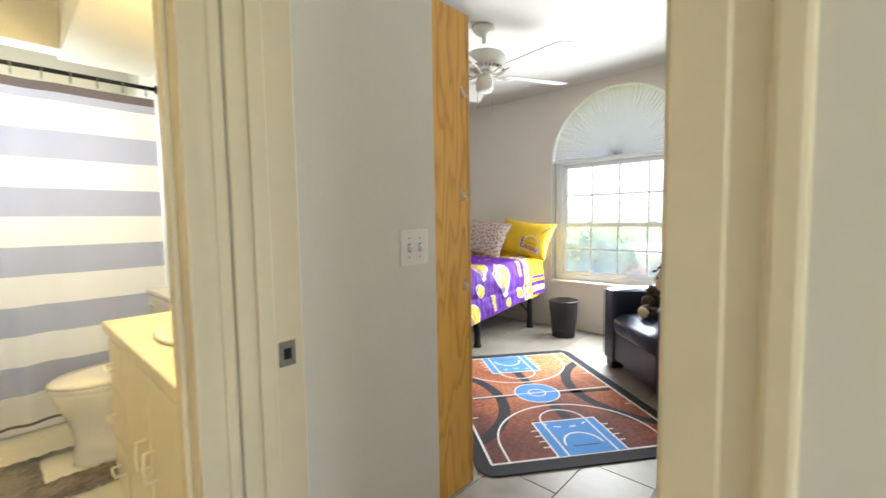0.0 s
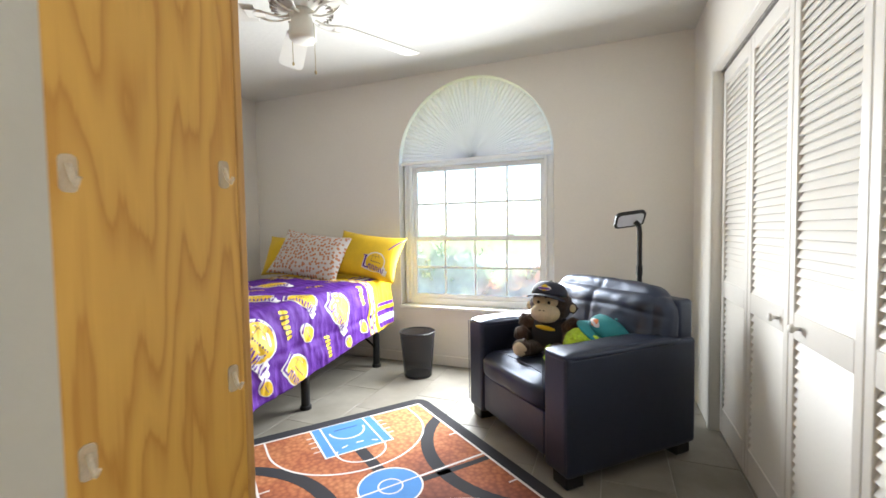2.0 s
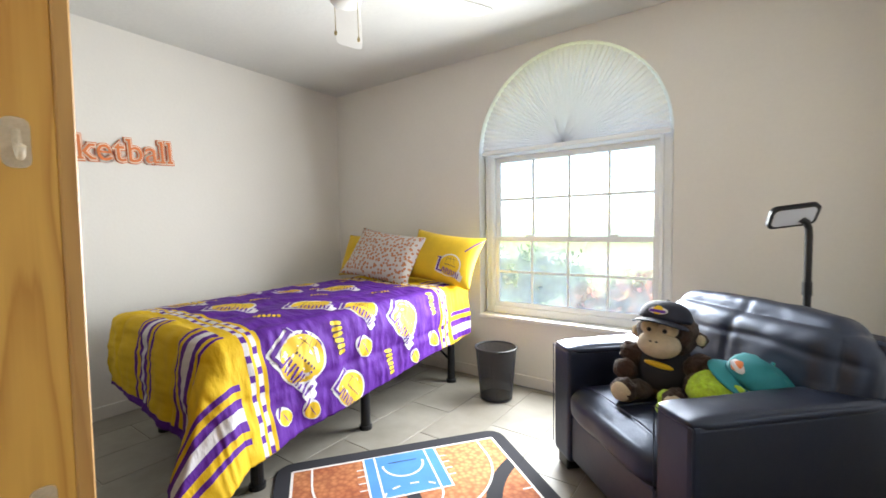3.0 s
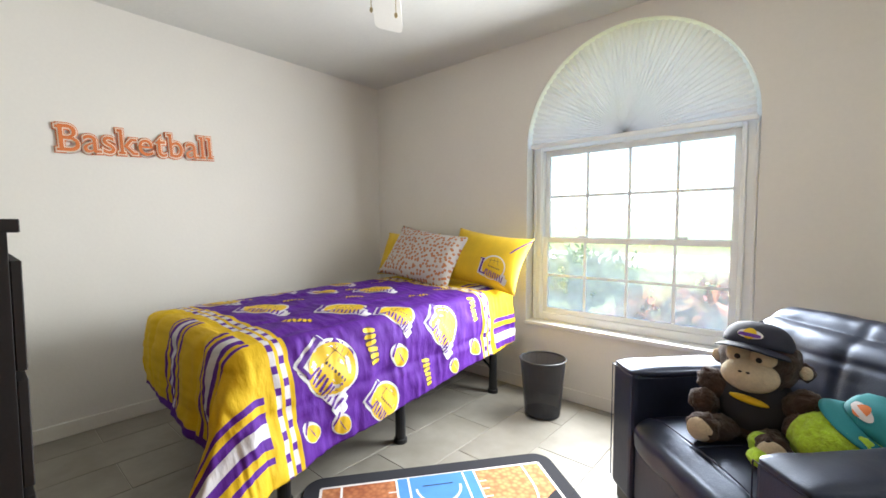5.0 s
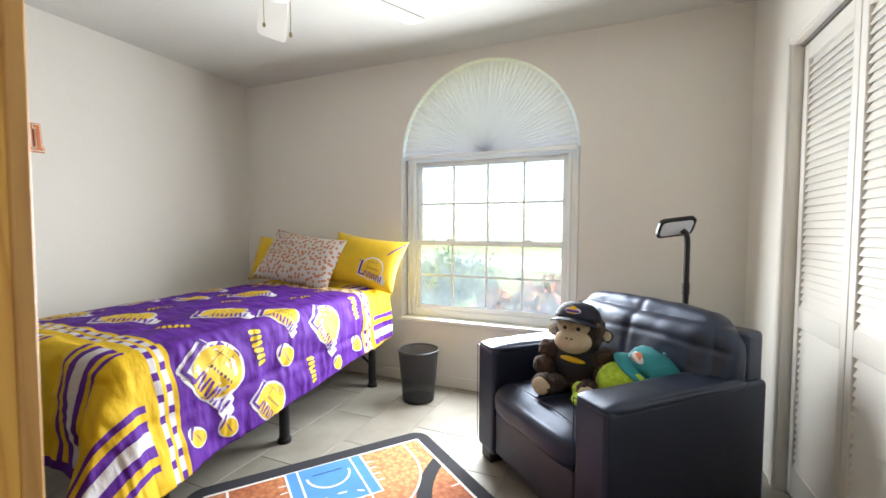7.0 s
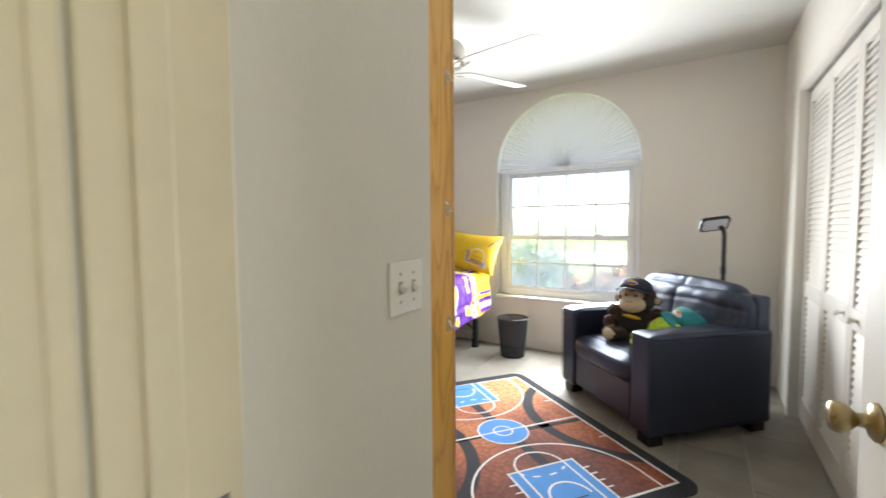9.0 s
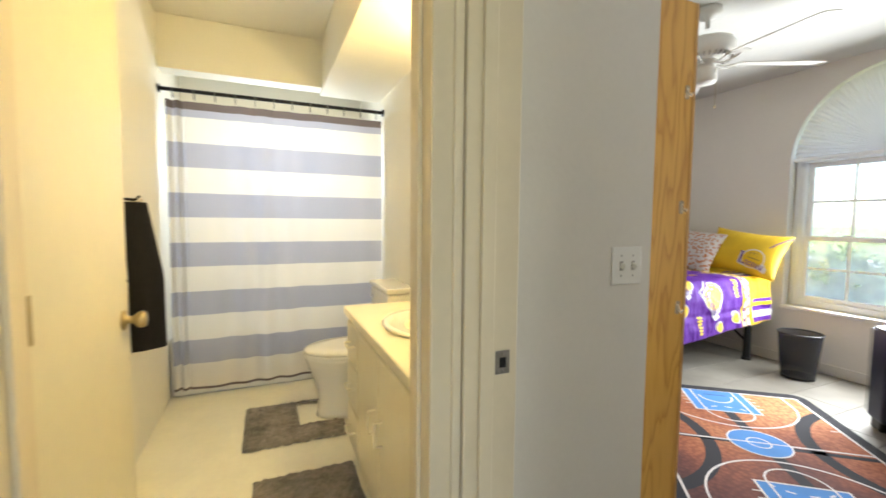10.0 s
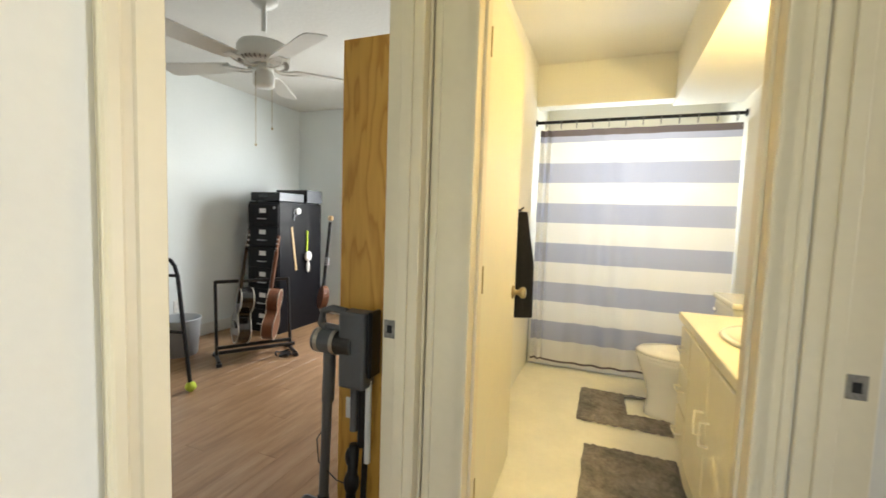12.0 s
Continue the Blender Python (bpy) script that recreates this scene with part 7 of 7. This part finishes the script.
BRONZE = paint("bronze_trim", (0.50, 0.45, 0.38), 0.3, 0.8, var=0.05, relief=0.0)
SMOKE = glass("smoky_plastic", 0.1, (0.45, 0.40, 0.34))
stick_vacuum()
ceiling_fan((-1.48, -1.95, H), 66, "white five-blade ceiling fan in the office", 0.40, 0.18)

# ---- outdoors ----
def ground():
    bm = bmesh.new()
    block(bm, -300, 300, -300, 300, -0.42, -0.12)
    structure("ground", bm, GRASS, "sunlit green lawn round the house", "lawn")


ground()
structure("road", box_mesh(-60, 60, 15.0, 21.0, -0.12, -0.10), ROAD, "pale sunlit concrete street", "road")


def leaf_cloud(bm, centre, size, count, leaf, rng, shell=0.55):
    for _ in range(count):
        d = Vector((rng.gauss(0, 1), rng.gauss(0, 1), rng.gauss(0, 1))).normalized()
        r = shell + (1 - shell) * rng.random()
        r *= 0.8 + 0.35 * noise.noise(d * 2.3 + Vector(centre))
        p = Vector((centre[0] + d.x * r * size[0], centre[1] + d.y * r * size[1], centre[2] + d.z * r * size[2]))
        m = Matrix.Translation(p) @ Euler((rng.uniform(0, 6.3), rng.uniform(0, 6.3), rng.uniform(0, 6.3))).to_matrix().to_4x4()
        s = leaf * rng.uniform(0.6, 1.3)
        vs = [bm.verts.new(m @ Vector(q)) for q in ((-s, 0, 0), (0, -s * 0.42, s * 0.12), (s, 0, 0), (0, s * 0.42, s * 0.12))]
        bm.faces.new(vs)


def bush(name, label, x, y, w, d, h, material, leaf, count, seed, z=-0.12):
    rng = random.Random(seed)
    t = thing(name, label, "bush", (x, y, z))
    for _ in range(9):
        bm = bmesh.new()
        a, b = rng.uniform(0, 6.3), rng.uniform(0.2, 0.8)
        tip = (math.cos(a) * w * b * 0.7, math.sin(a) * d * b * 0.7, h * rng.uniform(0.6, 0.9))
        tube(bm, ((0.1 * math.cos(a), 0.1 * math.sin(a), 0), (tip[0] * 0.5, tip[1] * 0.5, tip[2] * 0.5), tip), (0.016, 0.011, 0.005), 6)
        part("stem", bm, BARK, t)
    bm = bmesh.new()
    for k in range(7):
        cx, cy = rng.uniform(-0.6, 0.6) * w, rng.uniform(-0.6, 0.6) * d
        leaf_cloud(bm, (cx, cy, h * rng.uniform(0.42, 0.68)), (w * 0.52, d * 0.52, h * 0.40), count // 7, leaf, rng, 0.3)
    part("crown", bm, material, t)


bush("hedge_bush", "rounded green hedge bush outside the window", -2.55, 6.3, 0.75, 0.6, 1.12, LEAVES, 0.040, 3600, 3)
bush("hedge_bush", "rounded green hedge bush outside the window", -3.6, 6.9, 0.9, 0.7, 1.15, LEAVES, 0.042, 3000, 4)
bush("croton_bush", "croton bush with red and orange leaves", -0.95, 5.75, 0.55, 0.45, 0.86, CROTON, 0.095, 700, 5)
bush("croton_bush", "croton bush with red and orange leaves", -1.65, 6.1, 0.4, 0.4, 0.62, CROTON, 0.085, 420, 6)


def tree(x, y, h, seed):
    rng = random.Random(seed)
    t = thing("tree", "leafy shade tree across the street", "tree", (x, y, -0.12))
    bm = bmesh.new()
    tube(bm, ((0, 0, 0), (0.08, 0.05, h * 0.25), (0.0, 0.1, h * 0.5)), (0.24, 0.18, 0.12), 10)
    tips = []
    for k in range(7):
        a = k * 0.9 + rng.random()
        tip = (math.cos(a) * h * 0.26, math.sin(a) * h * 0.26, h * rng.uniform(0.58, 0.85))
        tube(bm, ((0.04, 0.06, h * 0.38), (tip[0] * 0.5, tip[1] * 0.5, (h * 0.4 + tip[2]) / 2), tip), (0.09, 0.06, 0.02), 7)
        tips.append(tip)
    part("trunk", bm, BARK, t)
    bm = bmesh.new()
    for tip in tips:
        leaf_cloud(bm, tip, (h * 0.2, h * 0.2, h * 0.15), 320, 0.16, rng, 0.25)
    part("crown", bm, TREE_LEAVES, t)


tree(9.5, 40.0, 7.2, 12)
bush("flowering_bush", "pink flowering bush across the lawn", -0.6, 13.0, 0.9, 0.7, 1.3, CROTON, 0.07, 900, 21)


# ---- floors, piece by piece ----
def tiled_floor(name, x0, x1, y0, y1, label, holes=()):
    t = tagged(part(name, box_mesh(x0, x1, y0, y1, -0.12, -0.004), GROUT), label, "floor", kind="structure")
    w, l, g = 0.305, 0.61, 0.0018
    cache = {}
    i0, i1 = math.floor(x0 / w), math.ceil(x1 / w)
    for i in range(i0, i1):
        j0, j1 = math.floor((y0 - 3.19) / l) - 1, math.ceil((y1 - 3.19) / l) + 1
        for j in range(j0, j1):
            off = l / 2 if i % 2 else 0.0
            a, b = max(x0, i * w) + g, min(x1, (i + 1) * w) - g
            c, d = max(y0, 3.19 + j * l + off) + g, min(y1, 3.19 + (j + 1) * l + off) - g
            if b - a < 0.02 or d - c < 0.02:
                continue
            key = (round(b - a, 3), round(d - c, 3))
            if key not in cache:
                bm = bmesh.new()
                block(bm, -key[0] / 2, key[0] / 2, -key[1] / 2, key[1] / 2, -0.008, 0, 0.0012)
                cache[key] = part("tile", bm, TILE, t)
                ob = cache[key]
            else:
                ob = new("tile", cache[key].data)
                ob.parent = t
            ob.location = ((a + b) / 2, (c + d) / 2, 0)


tiled_floor("floor_bedroom", XW, XE + 0.70, YS, YN, "pale beige stone-look tile floor in a brick pattern")
tiled_floor("floor_entry", -0.777, XE + 0.70, 0.602, YS, "pale beige stone-look tile floor at the entry")
tiled_floor("floor_hall", HW, HE, HS, 0.602, "pale beige stone-look tile floor of the hall")


structure("threshold_office", box_mesh(-0.64, 0.125, ON, HS, -0.12, 0.002, 0.001), PALE_WOOD, "pale wooden threshold in the office doorway", "threshold")


PLANK_GAP = paint("plank_joint", (0.06, 0.034, 0.02), 0.8, var=0.1, relief=0.0)


def plank_floor():
    t = tagged(part("floor_office", box_mesh(OW, OE, OS, ON, -0.12, -0.003), PLANK_GAP), "warm brown laminate plank office floor", "floor", kind="structure")
    w, l = 0.128, 1.21
    cache = {}
    y, row = OS, 0
    while y < ON - 0.01:
        y1 = min(y + w, ON)
        x = OW - (row * 0.437) % l
        while x < OE:
            a, b = max(x, OW), min(x + l, OE)
            if b - a > 0.02:
                key = (round(b - a, 2), round(y1 - y, 3))
                if key not in cache:
                    bm = bmesh.new()
                    block(bm, -(b - a) / 2 + 0.0006, (b - a) / 2 - 0.0006, -(y1 - y) / 2 + 0.0006, (y1 - y) / 2 - 0.0006, -0.006, 0, 0.0008)
                    cache[key] = part("plank", bm, PLANK, t)
                    ob = cache[key]
                else:
                    ob = new("plank", cache[key].data)
                    ob.parent = t
                ob.location = ((a + b) / 2, (y + y1) / 2, 0)
            x += l
        y, row = y1, row + 1


plank_floor()
structure("floor_bath", box_mesh(BW, HW, BS, BN - 0.1, -0.12, 0.0), BATH_FLOOR, "cream vinyl bathroom floor", "floor")
